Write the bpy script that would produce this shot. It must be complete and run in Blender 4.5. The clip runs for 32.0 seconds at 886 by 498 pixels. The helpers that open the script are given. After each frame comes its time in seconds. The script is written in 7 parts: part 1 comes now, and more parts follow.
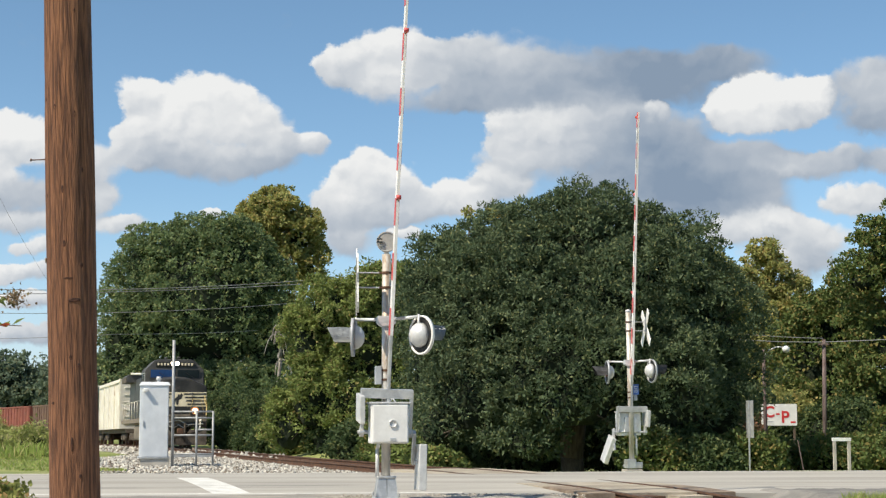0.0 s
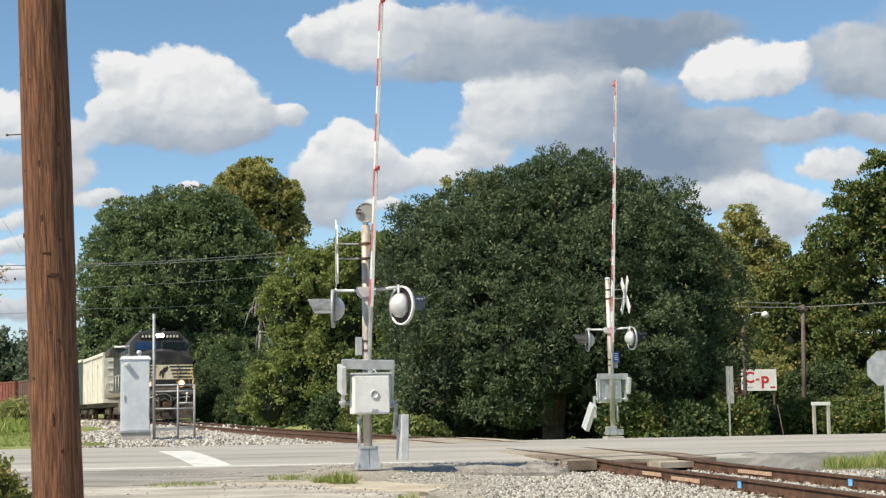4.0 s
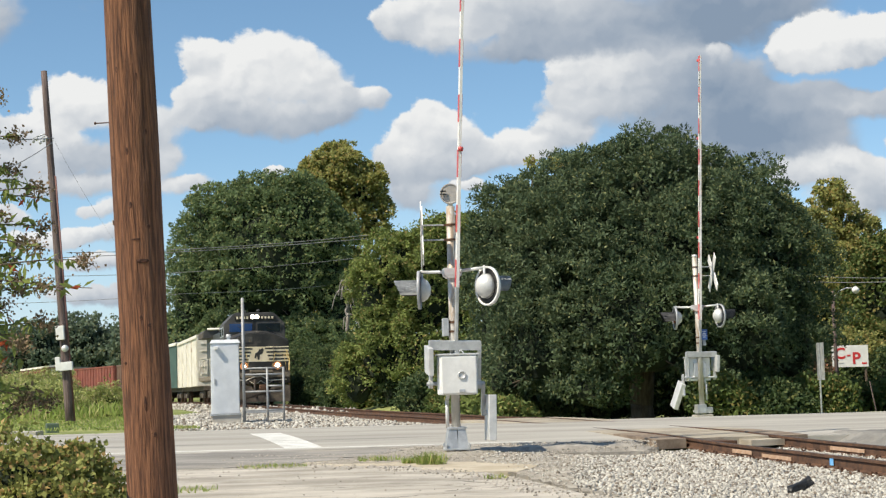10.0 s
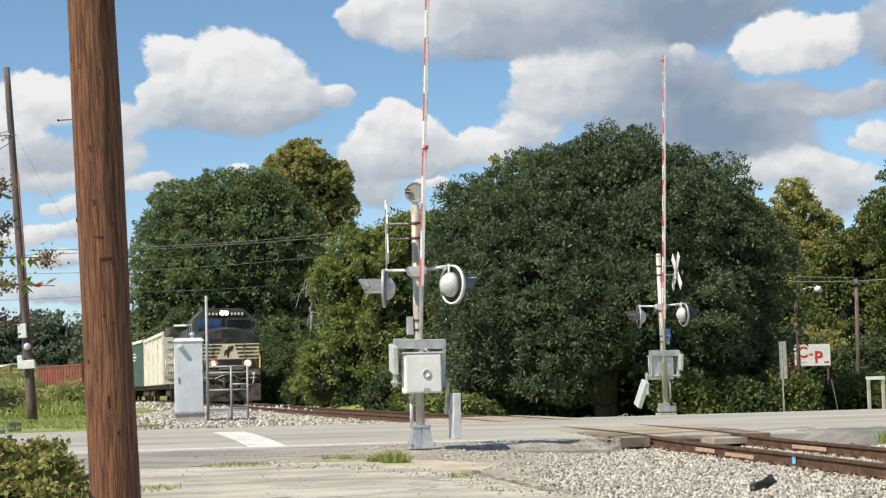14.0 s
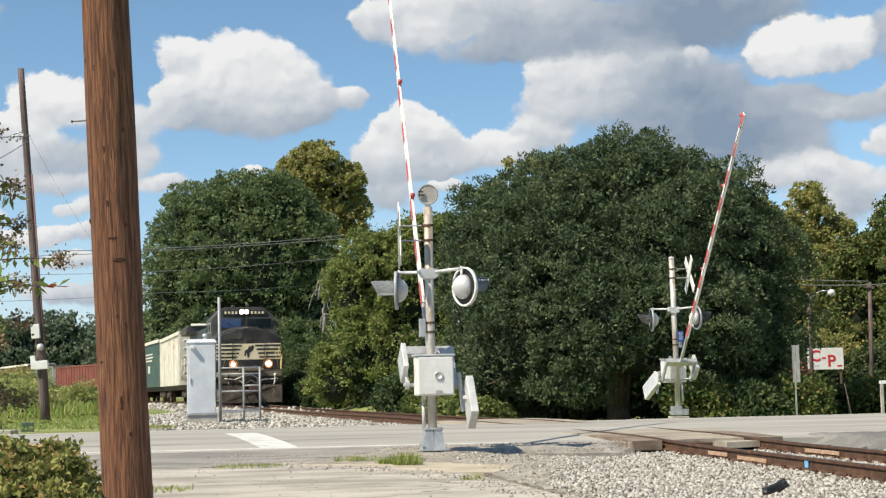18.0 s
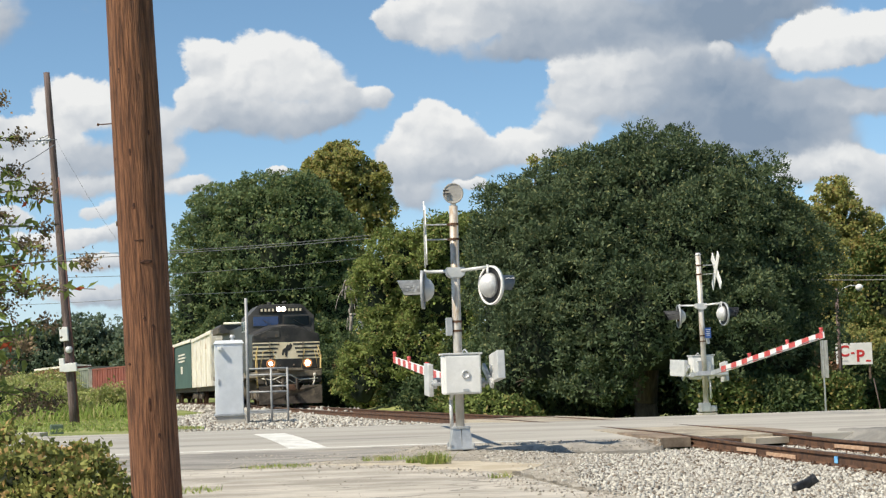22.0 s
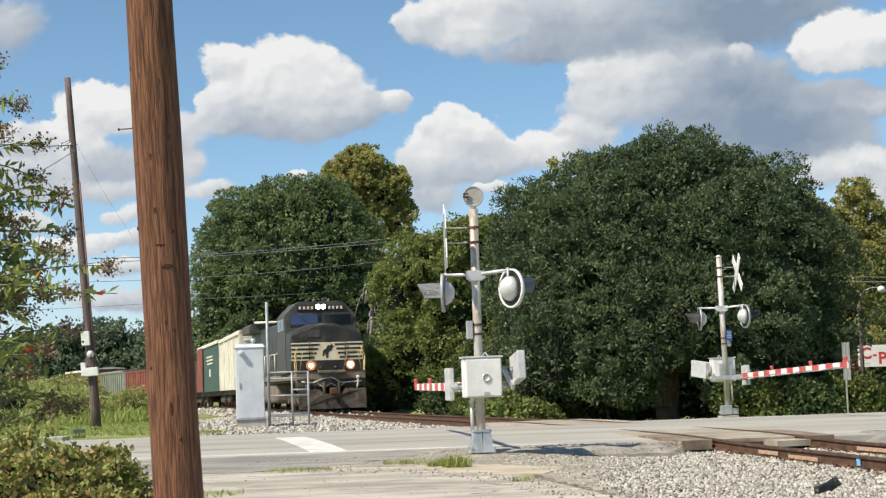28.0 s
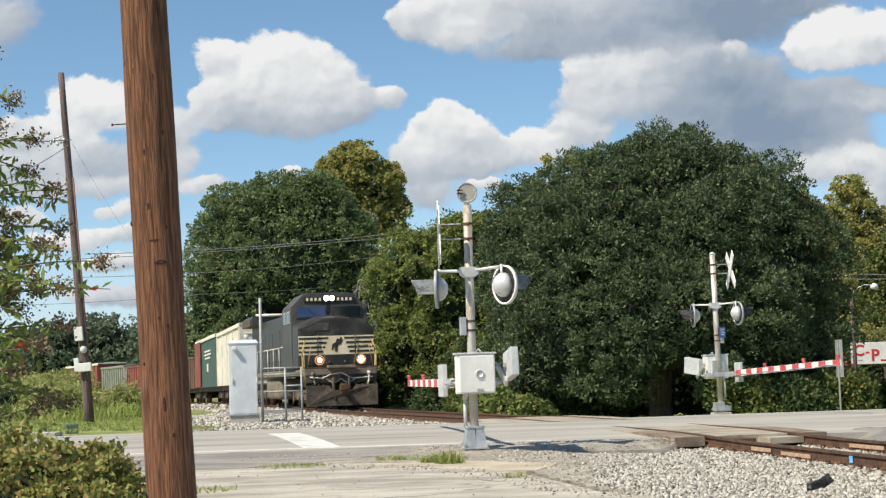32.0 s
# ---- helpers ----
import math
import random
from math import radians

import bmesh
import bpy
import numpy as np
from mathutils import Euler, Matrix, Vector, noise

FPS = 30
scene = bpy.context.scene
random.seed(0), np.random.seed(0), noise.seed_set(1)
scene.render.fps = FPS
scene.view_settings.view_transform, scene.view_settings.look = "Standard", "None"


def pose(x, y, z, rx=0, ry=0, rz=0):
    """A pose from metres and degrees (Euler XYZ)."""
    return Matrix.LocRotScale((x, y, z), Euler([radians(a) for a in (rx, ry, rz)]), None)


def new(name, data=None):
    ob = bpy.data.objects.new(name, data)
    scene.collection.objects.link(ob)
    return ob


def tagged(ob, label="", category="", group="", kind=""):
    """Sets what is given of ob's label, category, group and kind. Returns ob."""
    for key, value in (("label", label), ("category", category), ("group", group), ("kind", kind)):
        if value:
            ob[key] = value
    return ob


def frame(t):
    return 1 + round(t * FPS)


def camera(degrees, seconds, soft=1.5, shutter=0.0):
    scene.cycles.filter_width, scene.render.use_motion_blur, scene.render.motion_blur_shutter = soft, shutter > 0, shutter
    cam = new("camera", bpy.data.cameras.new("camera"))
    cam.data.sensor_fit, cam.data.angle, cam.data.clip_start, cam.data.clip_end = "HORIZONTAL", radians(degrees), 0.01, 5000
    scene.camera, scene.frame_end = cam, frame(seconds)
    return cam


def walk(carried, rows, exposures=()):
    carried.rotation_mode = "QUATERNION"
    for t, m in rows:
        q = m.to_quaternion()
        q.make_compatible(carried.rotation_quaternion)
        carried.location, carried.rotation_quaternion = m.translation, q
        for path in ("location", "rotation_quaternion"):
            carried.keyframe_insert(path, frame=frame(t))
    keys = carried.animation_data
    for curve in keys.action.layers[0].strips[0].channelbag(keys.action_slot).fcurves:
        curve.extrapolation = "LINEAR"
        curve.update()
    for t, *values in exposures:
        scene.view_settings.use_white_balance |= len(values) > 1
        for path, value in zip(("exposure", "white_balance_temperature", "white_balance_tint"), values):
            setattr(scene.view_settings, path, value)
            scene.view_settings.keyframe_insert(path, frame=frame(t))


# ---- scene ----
cam = camera(31.82, 32.0, soft=1.3)
EYE = (0.0, 0.0, 1.207)
TURNS = [
    (0, 96.395, 0.073, -3.028), (0.2, 95.854, 0.351, -4.461), (0.5, 94.313, 0.354, -5.176),
    (1, 93.787, 0.566, -4.805), (1.5, 95.102, 0.552, -4.623), (2, 94.444, 0.788, -4.874),
    (2.5, 94.748, 0.726, -4.247), (4.5, 95.321, 0.896, -3.387), (5, 95.351, 0.859, -2.632),
    (5.5, 95.326, 0.911, -2.187), (6, 95.578, 0.908, -2.273), (6.5, 95.403, 1.018, -1.523),
    (7, 95.039, 1.230, -1.371), (7.5, 94.786, 1.412, -0.622), (8, 94.566, 1.542, -0.391),
    (8.5, 94.444, 1.553, -0.481), (9, 94.692, 1.564, -0.397), (9.5, 94.681, 1.556, -0.465),
    (10, 94.636, 1.528, -0.508), (10.5, 94.644, 1.470, -0.336), (11, 94.662, 1.547, -0.429),
    (11.5, 94.642, 1.694, -0.329), (12, 94.937, 1.148, -0.577), (12.5, 94.442, 1.344, -1.128),
    (13, 94.406, 1.311, -1.181), (13.5, 94.625, 1.397, -1.646), (14, 94.547, 1.490, -1.815),
    (14.5, 94.521, 1.496, -1.250), (16.5, 94.508, 1.355, -0.926), (17, 94.540, 1.194, -1.187),
    (17.5, 94.725, 1.106, -1.486), (18, 94.638, 1.258, -1.365), (18.5, 94.691, 1.406, -1.199),
    (19, 94.795, 1.456, -1.043), (19.5, 94.699, 1.469, -0.945), (20, 94.739, 1.469, -1.122),
    (20.5, 94.768, 1.490, -0.976), (21, 94.747, 1.682, -0.874), (21.5, 94.714, 1.736, -0.889),
    (22, 94.622, 1.792, -0.366), (22.5, 95.076, 1.707, -0.116), (23, 95.446, 1.647, 0.065),
    (23.5, 95.374, 1.676, 0.183), (24, 95.102, 1.654, 0.342), (24.5, 94.958, 1.664, 0.388),
    (25, 94.889, 1.748, 0.508), (25.5, 94.958, 1.844, 0.502), (27.5, 94.815, 1.932, 0.391),
    (28, 94.766, 1.942, 0.393), (28.5, 94.697, 1.879, 0.368), (29, 94.780, 1.790, 0.627),
    (29.5, 94.741, 1.646, 0.567), (30, 94.767, 1.534, 0.597), (30.5, 94.746, 1.617, 0.366),
    (31, 94.616, 1.631, 0.740), (31.5, 94.627, 1.741, 0.777), (32, 94.622, 1.814, 0.147),
]
walk(cam, [(t, pose(*EYE, rx, ry, rz)) for t, rx, ry, rz in TURNS])

# ---- light: sun and a sky with fair-weather clouds ----
SUN_WAY = Vector((1.72, 1.2, -2.5)).normalized()
sun = new("sun", bpy.data.lights.new("sun", "SUN"))
sun.data.energy, sun.data.angle, sun.data.color = 5.0, radians(0.6), (1.0, 0.90, 0.73)
sun.rotation_euler = SUN_WAY.to_track_quat("-Z", "Y").to_euler()

world = bpy.data.worlds.new("sky")
scene.world = world
world.use_nodes = True


class Nodes:
    """Short hand for building a node tree."""

    def __init__(self, tree):
        self.tree = tree
        tree.nodes.clear()

    def add(self, kind, inputs=None, **props):
        n = self.tree.nodes.new(kind)
        for k, v in props.items():
            setattr(n, k, v)
        for k, v in (inputs or {}).items():
            self.put(n.inputs[k], v)
        return n

    def put(self, socket, v):
        if isinstance(v, bpy.types.NodeSocket):
            self.tree.links.new(v, socket)
        else:
            socket.default_value = v

    def math(self, op, a, b=0.0, c=0.0, clamp=False):
        n = self.add("ShaderNodeMath", {0: a, 1: b, 2: c}, operation=op)
        n.use_clamp = clamp
        return n.outputs[0]

    def vec(self, op, a, b=(0, 0, 0)):
        n = self.add("ShaderNodeVectorMath", {0: a, 1: b}, operation=op)
        return n.outputs["Value"] if op in ("LENGTH", "DOT_PRODUCT") else n.outputs[0]

    def mix(self, f, a, b, blend="MIX"):
        n = self.add("ShaderNodeMix", data_type="RGBA", blend_type=blend)
        for s, v in ((n.inputs[0], f), (n.inputs[6], a), (n.inputs[7], b)):
            self.put(s, v if isinstance(v, (bpy.types.NodeSocket, float, int)) else (*v[:3], 1.0))
        return n.outputs[2]

    def span(self, v, a, b, c=0.0, d=1.0, smooth=True):
        n = self.add("ShaderNodeMapRange", {0: v, 1: a, 2: b, 3: c, 4: d}, interpolation_type="SMOOTHSTEP" if smooth else "LINEAR")
        return n.outputs[0]

    def noise(self, vector, scale, detail=5.0, rough=0.55, out=0, distortion=0.0):
        return self.add("ShaderNodeTexNoise", {"Vector": vector, "Scale": scale, "Detail": detail, "Roughness": rough, "Distortion": distortion}).outputs[out]


# clouds: centre and half size in the plane one unit ahead (right, up), whiteness
TALL_CUMULUS = [
    (-0.142, 0.214, 0.019, 0.015, 1.15), (-0.100, 0.213, 0.027, 0.017, 1.15), (-0.126, 0.191, 0.035, 0.027, 0.95), (-0.078, 0.194, 0.029, 0.023, 0.85),
    (-0.053, 0.180, 0.019, 0.013, 0.70), (-0.031, 0.179, 0.012, 0.010, 0.85), (-0.101, 0.167, 0.046, 0.012, 0.20), (-0.064, 0.168, 0.023, 0.009, 0.30),
    (-0.145, 0.181, 0.017, 0.019, 0.95), (-0.096, 0.134, 0.007, 0.005, 1.00),
]
CUMULUS_BY_POLES = [
    (-0.230, 0.185, 0.024, 0.017, 1.25), (-0.207, 0.181, 0.024, 0.017, 1.15), (-0.245, 0.164, 0.024, 0.018, 1.10), (-0.270, 0.164, 0.024, 0.014, 0.80),
    (-0.175, 0.165, 0.018, 0.018, 0.70), (-0.208, 0.147, 0.045, 0.015, 0.20), (-0.263, 0.141, 0.033, 0.015, 0.60), (-0.169, 0.143, 0.020, 0.014, 0.50),
    (-0.277, 0.243, 0.024, 0.022, 0.30), 
]
LOW_BANDS = [
    (-0.227, 0.129, 0.071, 0.009, 0.50), (-0.207, 0.112, 0.016, 0.007, 0.80), (-0.227, 0.096, 0.047, 0.007, 0.85), (-0.214, 0.078, 0.028, 0.006, 0.85),
    (-0.151, 0.126, 0.016, 0.009, 0.60), (-0.278, 0.109, 0.028, 0.009, 0.70), (-0.205, 0.059, 0.043, 0.007, 0.60),
]
CUMULUS_OVER_OAK = [
    (0.002, 0.161, 0.020, 0.018, 1.15), (0.020, 0.153, 0.019, 0.017, 1.00), (-0.019, 0.143, 0.019, 0.014, 0.95), (0.058, 0.147, 0.020, 0.013, 1.15),
    (0.032, 0.139, 0.029, 0.012, 0.70), (0.077, 0.147, 0.013, 0.010, 0.90), (-0.003, 0.132, 0.038, 0.009, 0.25), (-0.010, 0.117, 0.029, 0.012, 0.35),
    (0.028, 0.123, 0.011, 0.004, 1.00), (0.011, 0.142, 0.022, 0.015, 0.80),
]
HIGH_DECK = [
    (-0.011, 0.233, 0.022, 0.015, 0.90), (0.015, 0.224, 0.024, 0.013, 0.80), (0.023, 0.243, 0.033, 0.016, 1.00), (0.056, 0.229, 0.033, 0.018, 0.55),
    (0.078, 0.239, 0.037, 0.020, 0.40), (0.062, 0.210, 0.045, 0.008, 0.05), (0.107, 0.223, 0.045, 0.020, 0.05), (0.152, 0.233, 0.049, 0.020, 0.00),
    (0.207, 0.235, 0.045, 0.016, -0.10), (0.144, 0.210, 0.041, 0.008, -0.15), (0.188, 0.220, 0.051, 0.015, -0.20), (0.244, 0.237, 0.044, 0.011, -0.15),
]
GREY_BANK = [
    (0.099, 0.193, 0.021, 0.017, 0.75), (0.125, 0.196, 0.026, 0.017, 0.90), (0.137, 0.185, 0.022, 0.017, 0.80), (0.105, 0.175, 0.026, 0.017, 0.55),
    (0.093, 0.155, 0.022, 0.014, 0.75), (0.158, 0.202, 0.031, 0.017, 0.60), (0.192, 0.203, 0.010, 0.008, 0.85), (0.175, 0.174, 0.052, 0.021, 0.05),
    (0.206, 0.166, 0.044, 0.022, 0.00), (0.167, 0.152, 0.052, 0.017, -0.15), (0.241, 0.167, 0.044, 0.015, 0.10), (0.200, 0.190, 0.039, 0.017, 0.15),
    (0.222, 0.150, 0.048, 0.014, -0.10), (0.256, 0.177, 0.039, 0.010, 0.15), (0.184, 0.131, 0.058, 0.015, 0.00), (0.250, 0.144, 0.044, 0.015, 0.10),
]
BRIGHT_HEAD = [
    (0.244, 0.205, 0.018, 0.016, 1.20), (0.271, 0.213, 0.025, 0.018, 1.35), (0.294, 0.213, 0.020, 0.018, 1.30), (0.263, 0.196, 0.029, 0.009, 0.90),
]
RIGHT_CLOUDS = [
    (0.341, 0.217, 0.035, 0.026, 0.30), (0.378, 0.221, 0.039, 0.031, 0.10), (0.282, 0.170, 0.039, 0.010, 0.50), (0.320, 0.175, 0.031, 0.010, 0.40),
    (0.331, 0.148, 0.031, 0.012, 0.80), (0.269, 0.129, 0.026, 0.014, 0.95), (0.297, 0.121, 0.026, 0.016, 0.70), (0.242, 0.121, 0.022, 0.012, 0.70),
    (0.280, 0.102, 0.039, 0.013, 0.50), (0.360, 0.197, 0.044, 0.012, 0.05), (0.236, 0.155, 0.039, 0.011, 0.15), (0.368, 0.169, 0.035, 0.012, 0.40),
    (0.414, 0.194, 0.044, 0.026, 0.30),
]
CLOUDS = TALL_CUMULUS + CUMULUS_BY_POLES + LOW_BANDS + CUMULUS_OVER_OAK + HIGH_DECK + GREY_BANK + BRIGHT_HEAD + RIGHT_CLOUDS


def puff_group():
    """One puff of cloud, added to the running cover and whiteness."""
    tree = bpy.data.node_groups.new("cloud_puff", "ShaderNodeTree")
    kinds = (("at", "V"), ("scale", "V"), ("shift", "V"), ("white", "F"), ("heft", "F"), ("sun", "V"), ("most", "F"), ("sum", "F"), ("weight", "F"))
    for name, kind in kinds:
        tree.interface.new_socket(name, in_out="INPUT", socket_type="NodeSocketVector" if kind == "V" else "NodeSocketFloat")
    for name in ("most", "sum", "weight"):
        tree.interface.new_socket(name, in_out="OUTPUT", socket_type="NodeSocketFloat")
    n = Nodes(tree)
    i = n.add("NodeGroupInput").outputs
    d = n.add("ShaderNodeVectorMath", {0: i[0], 1: i[1], 2: i[2]}, operation="MULTIPLY_ADD").outputs[0]
    near = n.span(n.vec("LENGTH", d), 1.35, 0.25)
    lit = n.math("ADD", n.vec("DOT_PRODUCT", d, i[5]), i[3])
    share = n.math("MULTIPLY", n.math("MULTIPLY", near, near), i[4])
    n.add("NodeGroupOutput", {0: n.math("ADD", near, i[6]), 1: n.math("MULTIPLY_ADD", share, lit, i[7]), 2: n.math("ADD", share, i[8])})
    return tree


def build_sky():
    n = Nodes(world.node_tree)
    way = n.add("ShaderNodeTexCoord").outputs["Generated"]
    sep = n.add("ShaderNodeSeparateXYZ", {0: way})
    x, y, z = sep.outputs
    ahead = n.math("MAXIMUM", y, 0.02)
    flat = n.add("ShaderNodeCombineXYZ", {0: n.math("DIVIDE", x, ahead), 1: n.math("DIVIDE", z, ahead), 2: 0.0}).outputs[0]
    big = n.vec("SUBTRACT", n.noise(flat, 14.0, 5.0, 0.55, 1), (0.5, 0.5, 0.5))
    fluff = n.vec("SUBTRACT", n.noise(flat, 60.0, 5.0, 0.62, 1), (0.5, 0.5, 0.5))
    here = n.vec("ADD", flat, n.vec("ADD", n.vec("MULTIPLY", big, (0.030, 0.022, 0.0)), n.vec("MULTIPLY", fluff, (0.016, 0.012, 0.0))))

    def billow(at):
        """Rounded cauliflower heads of two sizes, 0 in the creases."""
        heads = []
        for scale, amount in ((38.0, 0.62), (95.0, 0.38)):
            v = n.add("ShaderNodeTexVoronoi", {"Vector": n.vec("MULTIPLY", at, (1.0, 1.25, 1.0)), "Scale": scale, "Smoothness": 0.35}, feature="SMOOTH_F1").outputs["Distance"]
            heads.append(n.math("MULTIPLY", n.math("SUBTRACT", 0.62, v), amount))
        return n.math("ADD", *heads)

    puff = puff_group()
    most, white, weight = 0.0, 0.0, 0.0001
    for cx, cy, rx, ry, w in CLOUDS:
        values = (here, (1 / rx, 1 / ry, 0.0), (-cx / rx, -cy / ry, 0.0), w, 0.7 + 1.2 * w * w, (-0.12, 0.12 + 0.5 * max(w, 0.0), 0.0), most, white, weight)
        g = n.add("ShaderNodeGroup", node_tree=puff)
        for socket, v in zip(g.inputs, values):
            n.put(socket, v)
        most, white, weight = g.outputs
    white = n.math("DIVIDE", white, weight)
    # the rest of the sky has clouds of the same kind
    wide = n.noise(n.vec("MULTIPLY", way, (1.0, 1.0, 2.6)), 3.2, 7.0, 0.6)
    behind = n.span(y, 0.75, 0.55)
    high = n.span(n.math("DIVIDE", z, ahead), 0.30, 0.42)
    elsewhere = n.math("MAXIMUM", behind, high)
    other = n.math("MULTIPLY", n.span(wide, 0.50, 0.66), elsewhere)
    bent = n.vec("ADD", here, n.vec("MULTIPLY", n.vec("SUBTRACT", n.noise(flat, 70.0, 4.0, 0.6, 1), (0.5, 0.5, 0.5)), (0.012, 0.010, 0.0)))
    heads = billow(bent)
    toward = billow(n.vec("ADD", bent, (-0.0032, 0.0042, 0.0)))
    wisp = n.noise(flat, 30.0, 6.0, 0.62)
    edge = n.math("ADD", n.math("MULTIPLY", heads, 0.75), n.math("MULTIPLY_ADD", wisp, 0.75, -0.40))
    cover = n.span(n.math("ADD", most, edge), 0.24, n.span(white, 0.10, 0.95, 1.15, 0.55))
    cover = n.math("MAXIMUM", cover, other)
    relief = n.math("MULTIPLY", n.math("SUBTRACT", heads, toward), n.span(white, 0.1, 0.9, 0.28, 0.75))
    deep = n.math("MULTIPLY", n.span(most, 1.2, 3.2), -0.22)
    soft = n.math("MULTIPLY_ADD", n.noise(here, 13.0, 5.0, 0.5), 1.5, -0.80)
    shade = n.math("ADD", n.math("ADD", white, relief), n.math("ADD", deep, soft))
    colour = n.mix(n.span(shade, -0.30, 1.25, smooth=False), (0.205, 0.268, 0.355), (0.71, 0.715, 0.71))
    sky = n.add("ShaderNodeTexSky", sky_type="NISHITA", sun_disc=False, sun_elevation=math.asin(-SUN_WAY.z), sun_rotation=math.atan2(-SUN_WAY.x, -SUN_WAY.y), air_density=0.8, dust_density=0.15, ozone_density=4.0)
    clear = n.add("ShaderNodeHueSaturation", {"Hue": 0.488, "Saturation": 0.98, "Value": SKY_GAIN, "Color": sky.outputs[0]}).outputs[0]
    low = n.span(z, 0.15, 0.0)
    clear = n.mix(n.math("MULTIPLY", low, 0.45), clear, (0.50, 0.60, 0.70))
    back = n.add("ShaderNodeBackground", {"Color": n.mix(cover, clear, colour), "Strength": 1.0})
    n.add("ShaderNodeOutputWorld", {0: back.outputs[0]})


SKY_GAIN = 0.112
build_sky()
scene.view_settings.exposure = 0.27

# ---- materials ----
def surface(name, c1, c2, scale=3.0, fine=40.0, rough=0.8, metal=0.0, bump=0.15, stain=None, stain_at=0.62, stretch=(1, 1, 1), spread=0.0, coat=0.0, uneven=0.12, cracks=0.0):
    """Two-tone weathered surface: broad mottling, fine grain, relief, and stains where asked."""
    m = bpy.data.materials.new(name)
    m.use_nodes = True
    n = Nodes(m.node_tree)
    co = n.vec("MULTIPLY", n.add("ShaderNodeTexCoord").outputs["Object"], stretch)
    if spread:
        rnd = n.add("ShaderNodeObjectInfo").outputs["Random"]
        co = n.vec("ADD", co, n.add("ShaderNodeCombineXYZ", {0: n.math("MULTIPLY", rnd, 37.0), 1: n.math("MULTIPLY", rnd, 11.0), 2: 0.0}).outputs[0])
    broad, grain = n.noise(co, scale, 6.0, 0.62), n.noise(co, fine, 4.0, 0.6)
    f = n.math("ADD", n.span(broad, 0.34, 0.68), n.math("MULTIPLY_ADD", grain, 0.7, -0.35), clamp=True)
    col = n.mix(f, c1, c2)
    if stain:
        spots = n.noise(co, scale * 0.55 + 0.3, 8.0, 0.68, distortion=0.6)
        col = n.mix(n.math("MULTIPLY", n.span(spots, stain_at - 0.06, stain_at + 0.10), 0.8), col, stain)
    if cracks:
        bent = n.vec("ADD", co, n.vec("MULTIPLY", n.vec("SUBTRACT", n.noise(co, 1.6, 5.0, 0.6, 1), (0.5, 0.5, 0.5)), (1.3, 1.3, 0.0)))
        gap = n.add("ShaderNodeTexVoronoi", {"Vector": bent, "Scale": cracks}, feature="DISTANCE_TO_EDGE").outputs["Distance"]
        line = n.math("MULTIPLY", n.span(gap, 0.016, 0.004), n.span(broad, 0.40, 0.56))
        col = n.mix(n.math("MULTIPLY", line, 0.75), col, [c * 0.3 for c in c1])
    if spread:
        col = n.add("ShaderNodeHueSaturation", {"Value": n.math("MULTIPLY_ADD", rnd, spread, 1.0 - spread / 2), "Color": col}).outputs[0]
    r = n.math("MULTIPLY_ADD", broad, uneven * 2, rough - uneven, clamp=True)
    b = n.add("ShaderNodeBump", {"Strength": min(1.0, bump), "Distance": 0.02, "Height": n.math("ADD", grain, n.math("MULTIPLY", broad, 0.7))})
    p = n.add("ShaderNodeBsdfPrincipled", {"Base Color": col, "Roughness": r, "Metallic": metal, "Normal": b.outputs[0], "Coat Weight": coat})
    n.add("ShaderNodeOutputMaterial", {0: p.outputs[0]})
    return m


def leafy(name, c1, c2, c3, share=0.12, thin=0.3):
    """Leaves: each differs a little, some turned; light passes through."""
    m = bpy.data.materials.new(name)
    m.use_nodes = True
    n = Nodes(m.node_tree)
    r = n.add("ShaderNodeNewGeometry").outputs["Random Per Island"]
    co = n.add("ShaderNodeTexCoord").outputs["Object"]
    patch = n.noise(co, 0.45, 3.0, 0.6)
    col = n.mix(n.math("MULTIPLY_ADD", patch, 1.6, n.math("MULTIPLY_ADD", r, 0.6, -0.6), clamp=True), c1, c2)
    turned = n.math("LESS_THAN", n.math("FRACT", n.math("MULTIPLY", r, 17.3)), share)
    col = n.mix(turned, col, c3)
    p = n.add("ShaderNodeBsdfPrincipled", {"Base Color": col, "Roughness": 0.62, "Specular IOR Level": 0.22})
    t = n.add("ShaderNodeBsdfTranslucent", {"Color": col})
    s = n.add("ShaderNodeMixShader", {0: thin, 1: p.outputs[0], 2: t.outputs[0]})
    n.add("ShaderNodeOutputMaterial", {0: s.outputs[0]})
    return m


def glow(name, colour, strength):
    m = bpy.data.materials.new(name)
    m.use_nodes = True
    n = Nodes(m.node_tree)
    e = n.add("ShaderNodeEmission", {"Color": (*colour, 1), "Strength": strength})
    n.add("ShaderNodeOutputMaterial", {0: e.outputs[0]})
    return m


def glassy(name, colour, rough=0.06):
    m = bpy.data.materials.new(name)
    m.use_nodes = True
    n = Nodes(m.node_tree)
    g = n.noise(n.add("ShaderNodeTexCoord").outputs["Object"], 6.0, 4.0)
    p = n.add("ShaderNodeBsdfPrincipled", {"Base Color": n.mix(g, colour, [c * 0.7 for c in colour]), "Roughness": rough, "Specular IOR Level": 0.8, "IOR": 1.5})
    n.add("ShaderNodeOutputMaterial", {0: p.outputs[0]})
    return m


